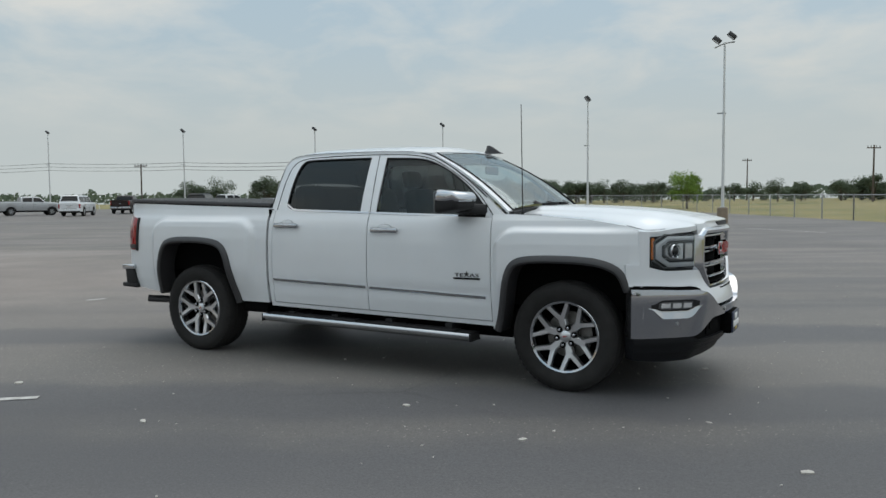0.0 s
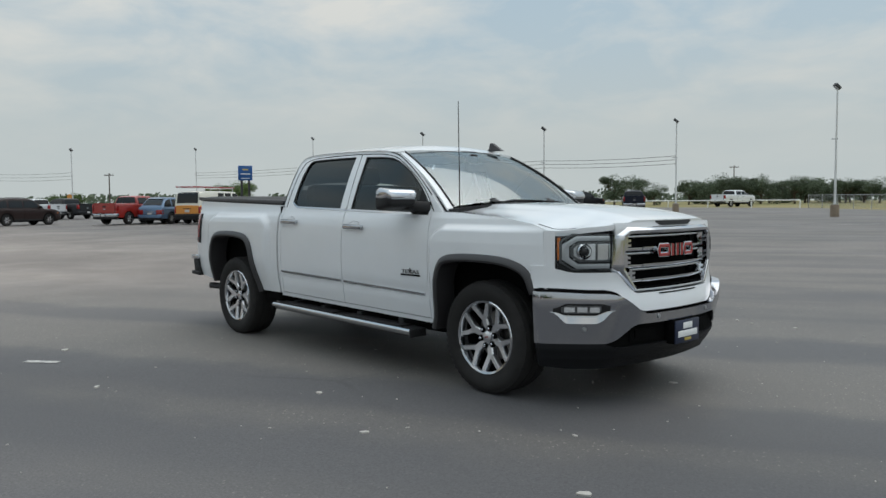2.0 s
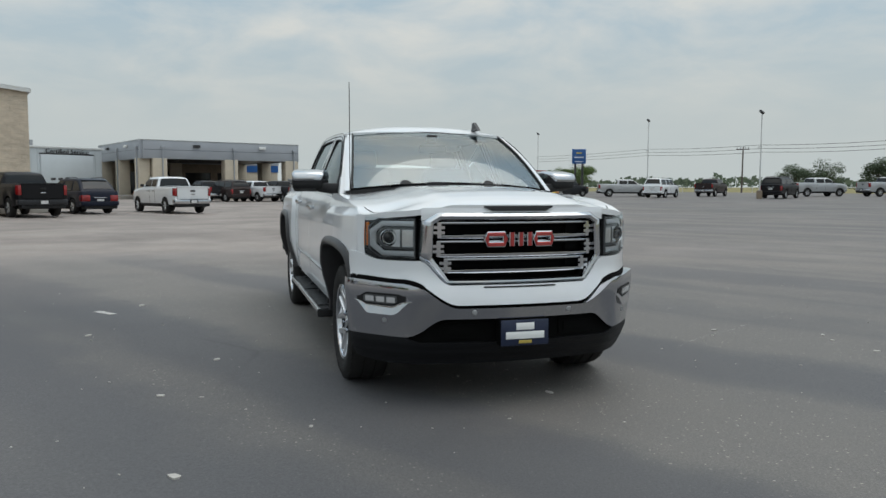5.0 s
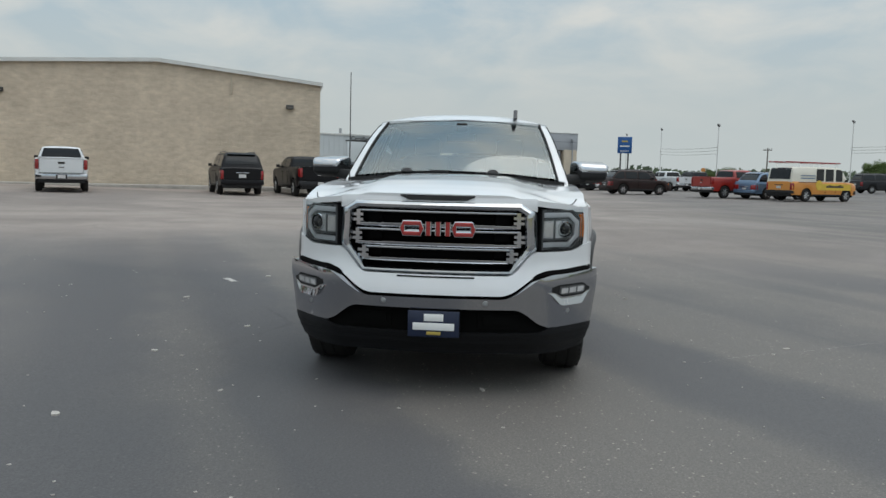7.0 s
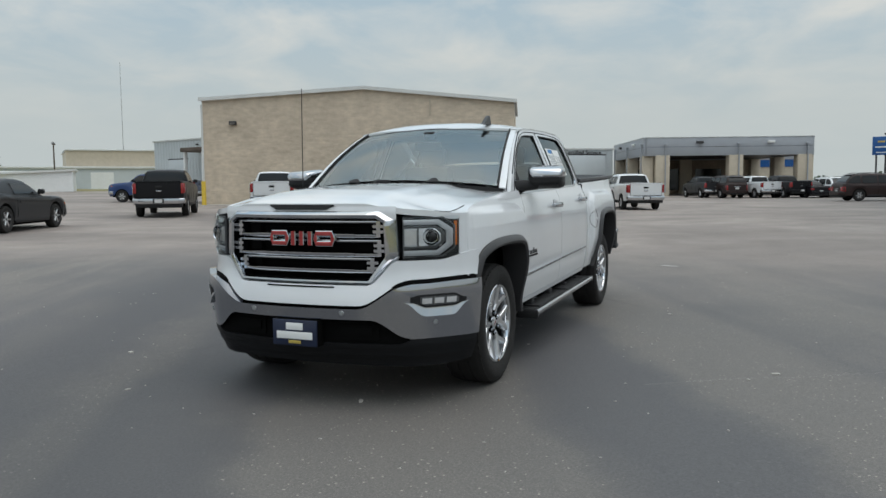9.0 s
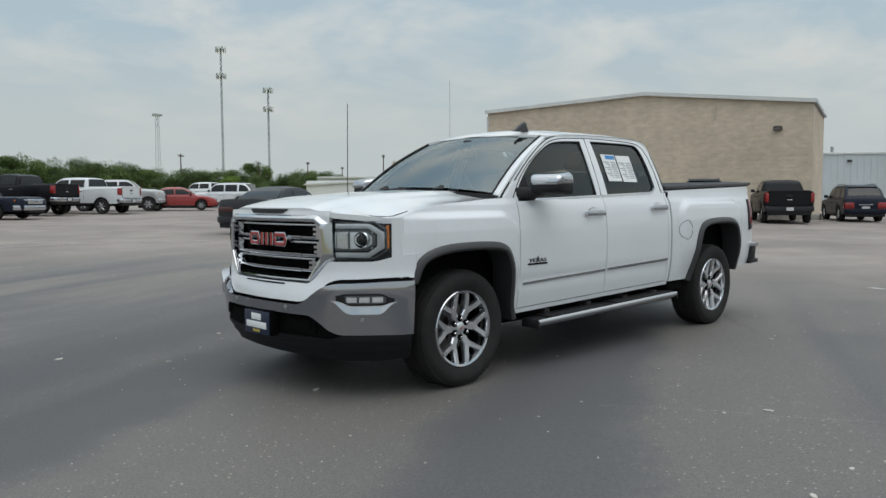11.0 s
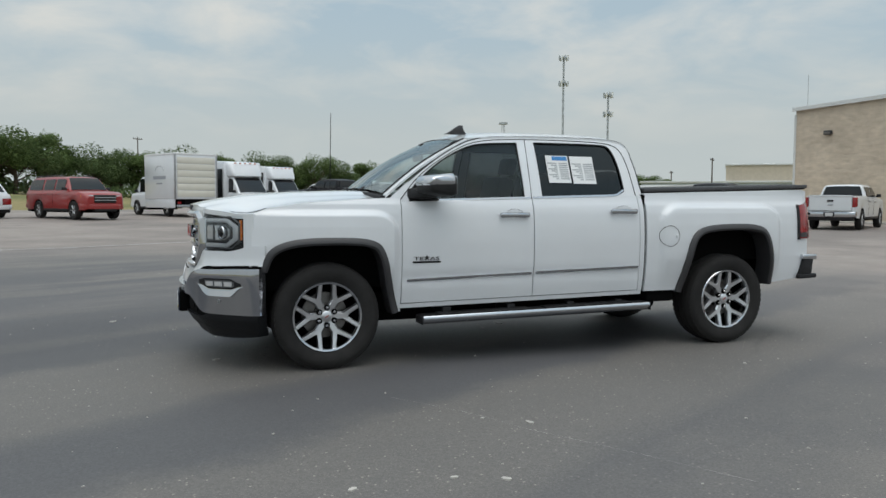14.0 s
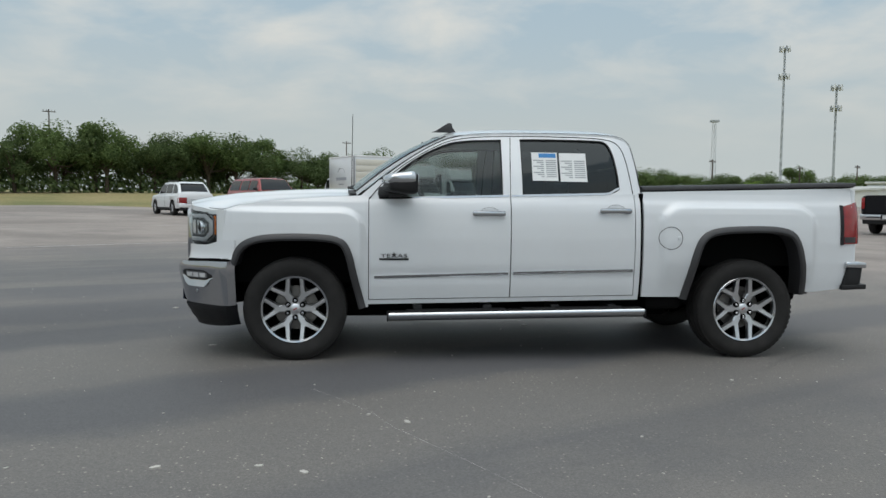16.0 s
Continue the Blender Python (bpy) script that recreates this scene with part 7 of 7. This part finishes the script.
# ---- dealership canopy and metal buildings ----
def canopy():
    A, B, C = Vector((-88.6, -13.9)), Vector((-73.6, -8.3)), Vector((-79.4, 7.1))
    D = A + C - B
    g = lot_z(0, 0)
    p = thing("canopy_building", pose(0, 0, g + 0.22), "dealership drive-through canopy with grey fascia and tan columns", "building")
    for a, b in ((A, B), (B, C), (C, D), (D, A)):
        L = (b - a).length
        m = pose(a.x, a.y, 0, 0, 0, math.degrees(math.atan2(b.y - a.y, b.x - a.x)))
        f = part("fascia", box(0, L, -0.25, 0.25, 3.85, 5.66, bevel=0.03), FASCIA, p, m=m)
        part("joint", box(0.05, L - 0.05, -0.262, -0.25, 4.72, 4.75), DARKTRIM, f)
        part("coping", box(-0.05, L + 0.05, -0.3, 0.3, 5.65, 5.74, bevel=0.02), ROOFEDGE, f)
        n = 2
        spots = [1.6, 8.9, 15.7] if a is B else [0.9, L / 2, L - 0.9]
        for k in range(n + 1):
            x = spots[k]
            part("column", box(x - 0.7, x + 0.7, -0.30, 0.80, -0.6, 3.9, bevel=0.04), TANSTUCCO, p, "tan stucco column", m=m)
            part("drain_pipe", box(x + 0.2, x + 0.3, -0.42, -0.31, 0.2, 5.0), FASCIA, p, m=m)
            part("head_box", box(x + 0.08, x + 0.42, -0.46, -0.26, 4.85, 5.1, bevel=0.02), FASCIA, p, m=m)
            if k < n:
                part("flood_lamp", box((x + spots[k + 1]) / 2 - 0.35, (x + spots[k + 1]) / 2 + 0.35, -0.5, -0.26, 5.05, 5.3, bevel=0.03), SIGNWHITE if k % 2 else DARKTRIM, p, m=m)
    bm = bmesh.new()
    bm.faces.new([bm.verts.new((q.x, q.y, 3.95)) for q in (A, B, C, D)])
    bm.faces.new([bm.verts.new((q.x, q.y, 5.6)) for q in (A, B, C, D)])
    part("soffit", bm, DARKTRIM, p)
    m = pose(A.x, A.y, 0, 0, 0, math.degrees(math.atan2(D.y - A.y, D.x - A.x)))
    part("back_wall", box(0, (D - A).length, -0.2, 0.2, -0.6, 3.9), TANCONC, p, m=m)
    for k in range(4):
        part("shop_window", box(1.5 + 4 * k, 4.6 + 4 * k, 0.2, 0.26, 0.3, 2.8), GLASSDARK, p, m=m)
        part("shop_window", box(1.5 + 4 * k, 4.6 + 4 * k, -0.26, -0.2, 0.3, 2.8), GLASSDARK, p, m=m)


canopy()


def blue_band_building():
    p = thing("showroom", pose(-108, 0.5, 0.0, 0, 0, 88), "far showroom with pale wall and blue fascia band", "building")
    part("wall", box(-4, 6.5, -6, 0, 0, 5.0), TANSTUCCO, p)
    part("blue_band", box(-4.1, 6.6, -0.1, -6.1, 3.3, 4.2), SIGNBLUE, p)
    part("upper_band", box(-4.15, 6.65, 0.02, -6.15, 4.25, 5.1), FASCIA, p)
    for k in range(3):
        part("window", box(-3 + 3 * k, -1 + 3 * k, -0.06, 0.05, 0.4, 2.9), GLASSDARK, p)


blue_band_building()


def metal_building(a, b, h, depth, label, doors, raised=0.0):
    a, b = Vector(a), Vector(b)
    L = (b - a).length
    m = pose(a.x, a.y, lot_z(*a) - 0.05 + raised, 0, 0, math.degrees(math.atan2(b.y - a.y, b.x - a.x)))
    p = thing("metal_building", m, label, "building")
    part("wall", box(0, L, 0, -depth, -0.5, h), METALWALL, p)
    bm = bmesh.new()
    n = int(L / 0.6)
    for k in range(n):
        add_box(bm, 0.6 * k + 0.05, 0.6 * k + 0.11, 0.0, 0.035, 0, h)
    part("wall_ribs", bm, METALWALL, p)
    part("eave", box(-0.2, L + 0.2, 0.12, -depth - 0.2, h, h + 0.22, bevel=0.03), ROOFEDGE, p)
    part("base_trim", box(0, L, 0.04, 0.06, 0, 0.25), CONCRETE, p)
    for x0, x1, z1 in doors:
        d = part("roller_door", box(x0, x1, 0.04, 0.09, 0.02, z1, bevel=0.01), METALWALL, p)
        part("door_frame", box(x0 - 0.12, x1 + 0.12, 0.03, 0.07, z1, z1 + 0.14), DARKTRIM, d)
        for k in range(5):
            part("door_pane", box(x0 + (x1 - x0) * (0.18 + 0.14 * k), x0 + (x1 - x0) * (0.27 + 0.14 * k), 0.09, 0.10, 1.45, 1.7), DARKTRIM, d)
    for k in range(2):
        part("roof_vent", tube([(L * (0.3 + 0.25 * k), -2, h + 0.2), (L * (0.3 + 0.25 * k), -2, h + 0.85)], 0.16, 8), STEEL, p)
    part("wall_lamp", box(L * 0.5, L * 0.5 + 0.4, 0.05, 0.2, h - 0.7, h - 0.5, bevel=0.02), DARKTRIM, p)
    return p


mb_ = metal_building((-79.6, -12.7), (-66.5, -28.5), 4.55, 16, "pale metal service building with a wide door", [(1.0, 6.4, 3.95)], 0.42)
letters("Certified Service", 0.62, pose(3.7, 0.10, 4.08, 90, 0, 180), DARKTRIM, mb_, "sign_lettering", 0.03)
apron = pose(-79.6, -12.7, lot_z(-79.6, -12.7), 0, 0, math.degrees(math.atan2(-15.8, 13.1)))
solid("concrete_apron", box(-1.5, 22.0, 0.1, 5.0, -0.2, 0.36, bevel=0.05), CONCRETE, "pale concrete apron before the service building", "kerb", "structure", m=apron)
lb_ = metal_building((-65.6, -50.5), (-70.9, -69.0), 6.5, 14, "pale blue metal workshop with a small awning", [(12, 16, 4.2)])
part("awning", box(5.2, 9.6, 0.0, 2.6, 4.9, 5.4, bevel=0.05), WOODPOLE, lb_)
for k in (5.6, 9.2):
    part("awning_post", box(k - 0.16, k + 0.16, 2.0, 2.35, 0, 4.9), SIGNWHITE, lb_)
part("dark_bay", box(5.8, 9.0, 0.03, 0.08, 0.02, 4.0), GLASSDARK, lb_)
for k, (bx, by) in enumerate(((-29.0, -26.9), (-28.9, -28.5))):
    bl = solid("bollard", tube([(bx, by, lot_z(bx, by)), (bx, by, 1.65), (bx, by, 1.70)], 0.13, 12, 0.11), YELLOW, "yellow steel bollard by the block wall corner", "bollard", group="yellow bollards")

wh = thing("warehouse", pose(-90, -112, 1.2, 0, 0, -40), "long low pale warehouse far behind the lot", "building")
part("wall", box(-26, 10, -10, 10, 0, 3.4), METALWALL, wh)
part("roof", box(-26.3, 10.3, -10.3, 10.3, 3.4, 3.75, bevel=0.04), ROOFEDGE, wh)
part("upper_block", box(-24, -4, -9, 9, 3.7, 6.4), TANSTUCCO, wh)
part("upper_roof", box(-24.2, -3.8, -9.2, 9.2, 6.4, 6.6), ROOFEDGE, wh)
for k in range(4):
    part("roof_light", box(-22 + 5 * k, -20 + 5 * k, 2, 4, 6.6, 6.9, bevel=0.05), SIGNWHITE, wh)
for k in range(3):
    part("dock_door", box(-20 + 9 * k, -16.5 + 9 * k, 10.0, 10.08, 0, 2.8), SIGNWHITE, wh)
gs = thing("storage_shed", pose(-62, -82, 1.0, 0, 0, -45), "white low shed roof behind the parked cars", "building")
part("wall", box(-6, 6, -4, 4, 0, 2.5), SIGNWHITE, gs)
part("roof", prism([(-6.3, 2.5), (6.3, 1.9), (6.3, 2.1), (-6.3, 2.75)], 1, -4.3, 4.3), ROOFEDGE, gs)


# ---- fences ----
def chain_fence(pts, step=3.0, h=1.25):
    f = thing("chain_link_fence", pose(0, 0, 0), "grey chain-link fence on thin steel posts", "fence")
    for (ax, ay), (bx, by) in zip(pts, pts[1:]):
        L = math.hypot(bx - ax, by - ay)
        n = max(1, round(L / step))
        for k in range(n + 1):
            x, y = ax + (bx - ax) * k / n, ay + (by - ay) * k / n
            z = lot_z(x, y)
            part("post", tube([(x, y, z - 0.05), (x, y, z + h + 0.05)], 0.035, 6), STEEL, f)
        za, zb = lot_z(ax, ay), lot_z(bx, by)
        part("top_rail", tube([(ax, ay, za + h), (bx, by, zb + h)], 0.022, 5), STEEL, f)
        bm = bmesh.new()
        m = int(L / 0.22)
        d = h / 0.22 * 0.22
        for k in range(-6, m):
            for s in (1, -1):
                u0, u1 = k * 0.22, k * 0.22 + h
                c0, c1 = max(0, u0), min(L, u1)
                if c1 <= c0:
                    continue
                w0, w1 = (c0 - u0) / h, (c1 - u0) / h
                if s < 0:
                    w0, w1 = 1 - w0, 1 - w1
                p0 = (ax + (bx - ax) * c0 / L, ay + (by - ay) * c0 / L, za + (zb - za) * c0 / L + h * w0)
                p1 = (ax + (bx - ax) * c1 / L, ay + (by - ay) * c1 / L, za + (zb - za) * c1 / L + h * w1)
                add_tube(bm, [p0, p1], 0.0045, 3)
        part("wire_mesh", bm, STEEL, f)


chain_fence([(16.6, 13.4), (10.6, 23.4), (3.3, 36.8), (-8.7, 56.0), (-26.0, 73.5)])


def pipe_rail(pts, step=5.0):
    f = thing("pipe_rail", pose(0, 0, 0), "low white pipe rail along the verge", "rail")
    for (ax, ay), (bx, by) in zip(pts, pts[1:]):
        n = max(1, round(math.hypot(bx - ax, by - ay) / step))
        for k in range(n + 1):
            x, y = ax + (bx - ax) * k / n, ay + (by - ay) * k / n
            part("post", tube([(x, y, lot_z(x, y) - 0.05), (x, y, lot_z(x, y) + 0.75)], 0.06, 8), SIGNWHITE, f)
        part("top_rail", tube([(ax, ay, lot_z(ax, ay) + 0.75), (bx, by, lot_z(bx, by) + 0.75)], 0.055, 8), SIGNWHITE, f)


pipe_rail([(-27.3, 74.7), (-59.1, 78.0), (-105.5, 73.3), (-140.3, 66.6)])

# ---- lot markings ----
stripe([(9.6, -11.2), (6.8, -13.0), (5.4, -13.4), (2.8, -14.9), (0.4, -15.7), (-1.2, -16.1), (-4.6, -14.7)], 0.14)
stripe([(-5.7, 15.5), (-11.4, 25.0)], 0.10)
stripe([(-7.3, 13.8), (-8.8, 16.4)], 0.10)
stripe([(-1.72, -3.02), (-1.48, -2.82)], 0.08)
stripe([(-6.2, 1.1), (-6.1, 1.35)], 0.09)
stripe([(-0.4, 27.0), (2.6, 24.0)], 0.10)
stripe([(-10, 30), (-4, 36)], 0.10)
stripe([(1.6, 1.9), (1.42, 2.15), (1.2, 2.5), (1.08, 2.8), (0.9, 3.1), (0.72, 3.4), (0.45, 3.9)], 0.0018, "thin pale crack line across the asphalt")


def litter():
    rng = random.Random(5)
    bm = bmesh.new()
    known = [(1.0, -1.8), (2.0, -2.15), (-0.3, -0.7), (-0.3, -2.9), (2.6, 0.3), (-2.05, -2.6), (2.1, -1.9), (-3.5, 10.5), (3.5, -2.0), (-5.5, 2.4), (1.0, 2.7), (1.22, 2.53), (-1.35, 1.75), (1.72, 3.4), (1.5, 3.5), (2.2, 3.4), (1.4, -0.7), (0.7, -8.0), (2.9, -1.3)]
    spots = [(x, y, rng.uniform(0.018, 0.05)) for x, y in known] + [(rng.gauss(2, 5), rng.gauss(0, 5), rng.uniform(0.004, 0.014)) for _ in range(420)]
    for x, y, r in spots:
        a0 = rng.uniform(0, 6.28)
        st = rng.uniform(0.35, 0.8)
        ring = []
        for k in range(6):
            a = 1.0472 * k
            rr = r * rng.uniform(0.6, 1.1)
            u, w = rr * math.cos(a), rr * st * math.sin(a)
            ring.append((x + u * math.cos(a0) - w * math.sin(a0), y + u * math.sin(a0) + w * math.cos(a0)))
        z = lot_z(x, y)
        top = [bm.verts.new((p, q, z + 0.004 + r * 0.12)) for p, q in ring]
        low = [bm.verts.new((p, q, z - 0.002)) for p, q in ring]
        bm.faces.new(top)
        for k in range(6):
            bm.faces.new((top[k], low[k], low[(k + 1) % 6], top[(k + 1) % 6]))
    solid("gravel_flecks", bm, PEBBLE, "pale grit and paint flecks scattered on the asphalt", "grit", "stuff")


PEBBLE = material("pale_grit", (0.42, 0.40, 0.37), 0.9, 0.0, 0.3, 30.0)
litter()

# ---- trees ----
def crown_mesh(name, rng, lobes, leaves, size, mat):
    """Small tilted leaf clumps scattered over and inside uneven lobes."""
    vs, fs = [], []
    per = leaves // len(lobes)
    for cx, cy, cz, rx, rz in lobes:
        for _ in range(per):
            d = Vector((rng.gauss(0, 1), rng.gauss(0, 1), rng.gauss(0, 1))).normalized()
            k = rng.random() ** 0.33 * (0.86 + 0.28 * noise.noise(d * 2.3 + Vector((cx, cy, cz))))
            c = Vector((cx + d.x * rx * k, cy + d.y * rx * k, cz + d.z * rz * k))
            n = (d + Vector((rng.gauss(0, 0.6), rng.gauss(0, 0.6), rng.gauss(0.25, 0.6)))).normalized()
            a = n.orthogonal().normalized()
            a.rotate(Matrix.Rotation(rng.uniform(0, 6.28), 3, n))
            b = n.cross(a)
            s = size * rng.uniform(0.55, 1.35)
            i = len(vs)
            vs += [c + a * s, c + b * s * 0.62 + n * s * 0.15, c - a * s * 0.9, c - b * s * 0.62 - n * s * 0.1]
            fs.append((i, i + 1, i + 2, i + 3))
    me = bpy.data.meshes.new(name)
    me.from_pydata([tuple(v) for v in vs], [], fs)
    me.materials.append(mat)
    return me


def tree_kind(seed, spread, mat, low=0.30, count=4200):
    """A tree of height 1 (scaled when placed): trunk, limbs and crown."""
    rng = random.Random(seed)
    bm = bmesh.new()
    add_tube(bm, [(0, 0, -0.02), (0.01, 0, 0.18), (0.0, 0.01, 0.42), (0.01, 0.0, 0.62)], 0.028, 7, 0.010)
    lobes = []
    for k in range(9):
        a = 0.7 * k + rng.uniform(-0.3, 0.3)
        r = spread * rng.uniform(0.35, 0.72)
        z = rng.uniform(low + 0.12, 0.80)
        lobes.append((r * math.cos(a), r * math.sin(a), z, spread * rng.uniform(0.30, 0.46), rng.uniform(0.13, 0.20)))
        add_tube(bm, [(0, 0, 0.16 + 0.03 * k), (r * 0.45 * math.cos(a), r * 0.45 * math.sin(a), (z + 0.2) / 2), (r * math.cos(a), r * math.sin(a), z)], 0.012, 5, 0.004)
    lobes += [(0, 0, 0.72, spread * 0.5, 0.26), (spread * 0.1, -spread * 0.1, 0.5, spread * 0.6, 0.2)]
    return link_mesh("trunk", bm, BARK), crown_mesh("crown", rng, lobes, count, 0.019 if count < 5000 else 0.0145, mat)


# far copies of the tree kinds, most with haze mixed into the leaf colour
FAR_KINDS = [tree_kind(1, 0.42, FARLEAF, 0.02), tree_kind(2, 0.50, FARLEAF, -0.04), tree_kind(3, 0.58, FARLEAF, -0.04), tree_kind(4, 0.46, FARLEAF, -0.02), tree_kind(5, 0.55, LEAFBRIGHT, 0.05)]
KINDS = [tree_kind(1, 0.42, LEAF, 0.3, 9500), tree_kind(2, 0.50, LEAFDARK, 0.2, 9500), tree_kind(3, 0.58, LEAF, 0.12, 9500), tree_kind(4, 0.46, LEAFDARK, 0.15, 9500), tree_kind(5, 0.55, LEAFBRIGHT, 0.05, 9500)]


def tree(x, y, top, kind, wide=1.0, label="broad green tree with a full uneven crown"):
    z = lot_z(x, y)
    h = (top - z) / 0.97
    rng = random.Random(int(x * 7 + y * 13))
    t_ = thing("tree", pose(x, y, z - 0.05, 0, 0, rng.uniform(0, 360)) @ Matrix.Diagonal((h * wide, h * wide, h, 1)), label, "tree", "trees round the lot")
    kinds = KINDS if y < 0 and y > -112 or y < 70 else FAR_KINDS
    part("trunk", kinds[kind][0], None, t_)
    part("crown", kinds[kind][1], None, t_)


# behind the far side of the lot, from the tall clump westward
ROW = [(46, -66, 7.4), (41, -68, 7.8), (36, -70, 7.2), (33, -72, 9.0), (30, -74, 8.2), (28.5, -73, 9.0), (25, -77, 6.8), (23, -78, 7.9), (20, -80, 8.2), (17.5, -82, 8.2), (15, -86, 8.0), (11, -90, 7.2), (8, -93, 6.9), (5, -92, 6.6), (1, -89, 7.3), (-3, -91, 6.4),
       (-7, -90, 6.8), (-10, -89, 6.3), (-14, -88, 6.5), (-18, -90, 5.8), (-22, -91, 5.8), (-26, -93, 6.2), (-30, -95, 6.5), (-34, -98, 6.2), (-37, -101, 6.3), (-41, -103, 5.5), (-46, -104, 5.4), (-50, -103, 5.5), (-56, -98, 4.7), (-61, -96, 5.2), (-64, -96, 4.9)]
rng_ = random.Random(11)
for k, (tx, ty, tt) in enumerate(ROW):
    tree(tx, ty, tt + (0.7 if 5 < k < 21 else 0.15), (0, 1, 3, 2, 1)[k % 5], rng_.uniform(1.0, 1.35))
    tree(tx + rng_.uniform(-2, 2), ty - rng_.uniform(3, 6), tt * rng_.uniform(0.78, 0.95) + 0.2, (1, 2, 3)[k % 3], 1.35)
for tx, ty, tt, kd, wd in ((-47, -86, 5.5, 1, 1.0), (-43, -83, 4.2, 4, 1.2), (-51, -134, 7.9, 1, 1.3), (-56, -132, 7.0, 2, 1.4), (-61, -129, 7.0, 3, 1.4), (-66, -127, 6.9, 2, 1.4), (-72, -124, 8.2, 0, 1.2), (-79, -120, 6.9, 2, 1.4), (-84, -118, 6.6, 3, 1.4), (-70, -98, 4.0, 2, 1.3)):
    tree(tx, ty, tt, kd, wd)
# the +y side
for k, (tx, ty, tt) in enumerate(((-81, 79, 5.4), (-84, 77, 4.8), (-76, 84, 4.9), (-36, 107, 4.4), (-31, 109, 4.6), (-28, 109, 4.5), (-24, 111, 4.3), (-19, 112, 4.0), (-7, 113, 4.4), (-4, 114, 3.8), (1, 114, 3.9), (5, 114, 4.7), (9, 113, 4.4), (-75, 84, 5.6), (-71, 88, 4.4), (-63, 94, 5.5), (-58, 97, 4.2),
                                  (-54, 100, 4.6), (-50, 102, 5.4), (-47, 103, 4.8), (-45, 104, 5.3), (-41, 106, 4.9), (-101, 52, 5.0), (-104, 50, 4.4), (-112, 29, 2.9), (-116, 33, 3.2))):
    tree(tx, ty, tt + 0.2, (1, 3, 2, 0)[k % 4], 1.3)
    if tx < -68:
        continue
    tree(tx + rng_.uniform(-5, 5), ty + rng_.uniform(5, 14), tt * rng_.uniform(0.75, 1.0) + 0.4, (2, 3, 1)[k % 3], 1.7)
    tree(tx + rng_.uniform(-9, 9), ty + rng_.uniform(10, 22), tt * rng_.uniform(0.75, 0.95) + 0.5, (2, 1, 3)[k % 3], 1.9)
tree(-10.6, 67.3, 4.2, 4, 1.1, "bright green bushy tree behind the fence")


# horizon leaves, with the haze of distance painted into their pale green
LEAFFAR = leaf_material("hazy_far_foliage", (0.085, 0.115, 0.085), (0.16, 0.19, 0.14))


def far_woods():
    """Low woods along the horizon."""
    rng = random.Random(3)
    vs, fs = [], []
    for k in range(16000):
        a = radians(rng.uniform(60, 300))
        r = rng.uniform(240, 420)
        x, y = -20 + r * math.cos(a), r * math.sin(a)
        top = 3.2 + 2.6 * noise.noise(Vector((a * 14, 0.3, 0))) + (1.8 if y < 0 else 0.6)
        c = Vector((x, y, lot_z(x, y) + rng.random() ** 0.7 * max(1.0, top)))
        n = Vector((rng.gauss(0, 1), rng.gauss(0, 1), rng.gauss(0, 0.7))).normalized()
        u = n.orthogonal().normalized()
        w = n.cross(u)
        s = rng.uniform(0.5, 1.3)
        i = len(vs)
        vs += [tuple(c + u * s), tuple(c + w * s * 0.7), tuple(c - u * s), tuple(c - w * s * 0.7)]
        fs.append((i, i + 1, i + 2, i + 3))
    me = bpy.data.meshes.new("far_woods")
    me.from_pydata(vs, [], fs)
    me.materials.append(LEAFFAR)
    tagged(new("far_woods", me), "low woods along the horizon, their green paled by painted haze", "woods", "", "stuff")


far_woods()


def undergrowth():
    """Shrubs and tall weeds under the row of trees."""
    rng = random.Random(9)
    vs, fs = [], []
    pts = [(50, -66), (33, -71), (15, -84), (-14, -87), (-36, -99), (-62, -95)]
    for k in range(14000):
        j = rng.random() * 4.999
        i0 = int(j)
        u = j - i0
        x = pts[i0][0] * (1 - u) + pts[i0 + 1][0] * u + rng.gauss(0, 1.6)
        y = pts[i0][1] * (1 - u) + pts[i0 + 1][1] * u - 1 + rng.gauss(0, 1.6)
        h = 1.5 + 1.3 * noise.noise(Vector((x * 0.2, y * 0.2, 0)))
        c = Vector((x, y, lot_z(x, y) + rng.random() * max(0.4, h)))
        n = Vector((rng.gauss(0, 1), rng.gauss(0, 1), rng.gauss(0, 0.6))).normalized()
        a = n.orthogonal().normalized()
        b = n.cross(a)
        s = rng.uniform(0.10, 0.27)
        i = len(vs)
        vs += [tuple(c + a * s), tuple(c + b * s * 0.6), tuple(c - a * s), tuple(c - b * s * 0.6)]
        fs.append((i, i + 1, i + 2, i + 3))
    me = bpy.data.meshes.new("undergrowth")
    me.from_pydata(vs, [], fs)
    me.materials.append(LEAFDARK)
    tagged(new("undergrowth", me), "dense dark shrubs beneath the tree row", "shrubs", "", "stuff")


undergrowth()
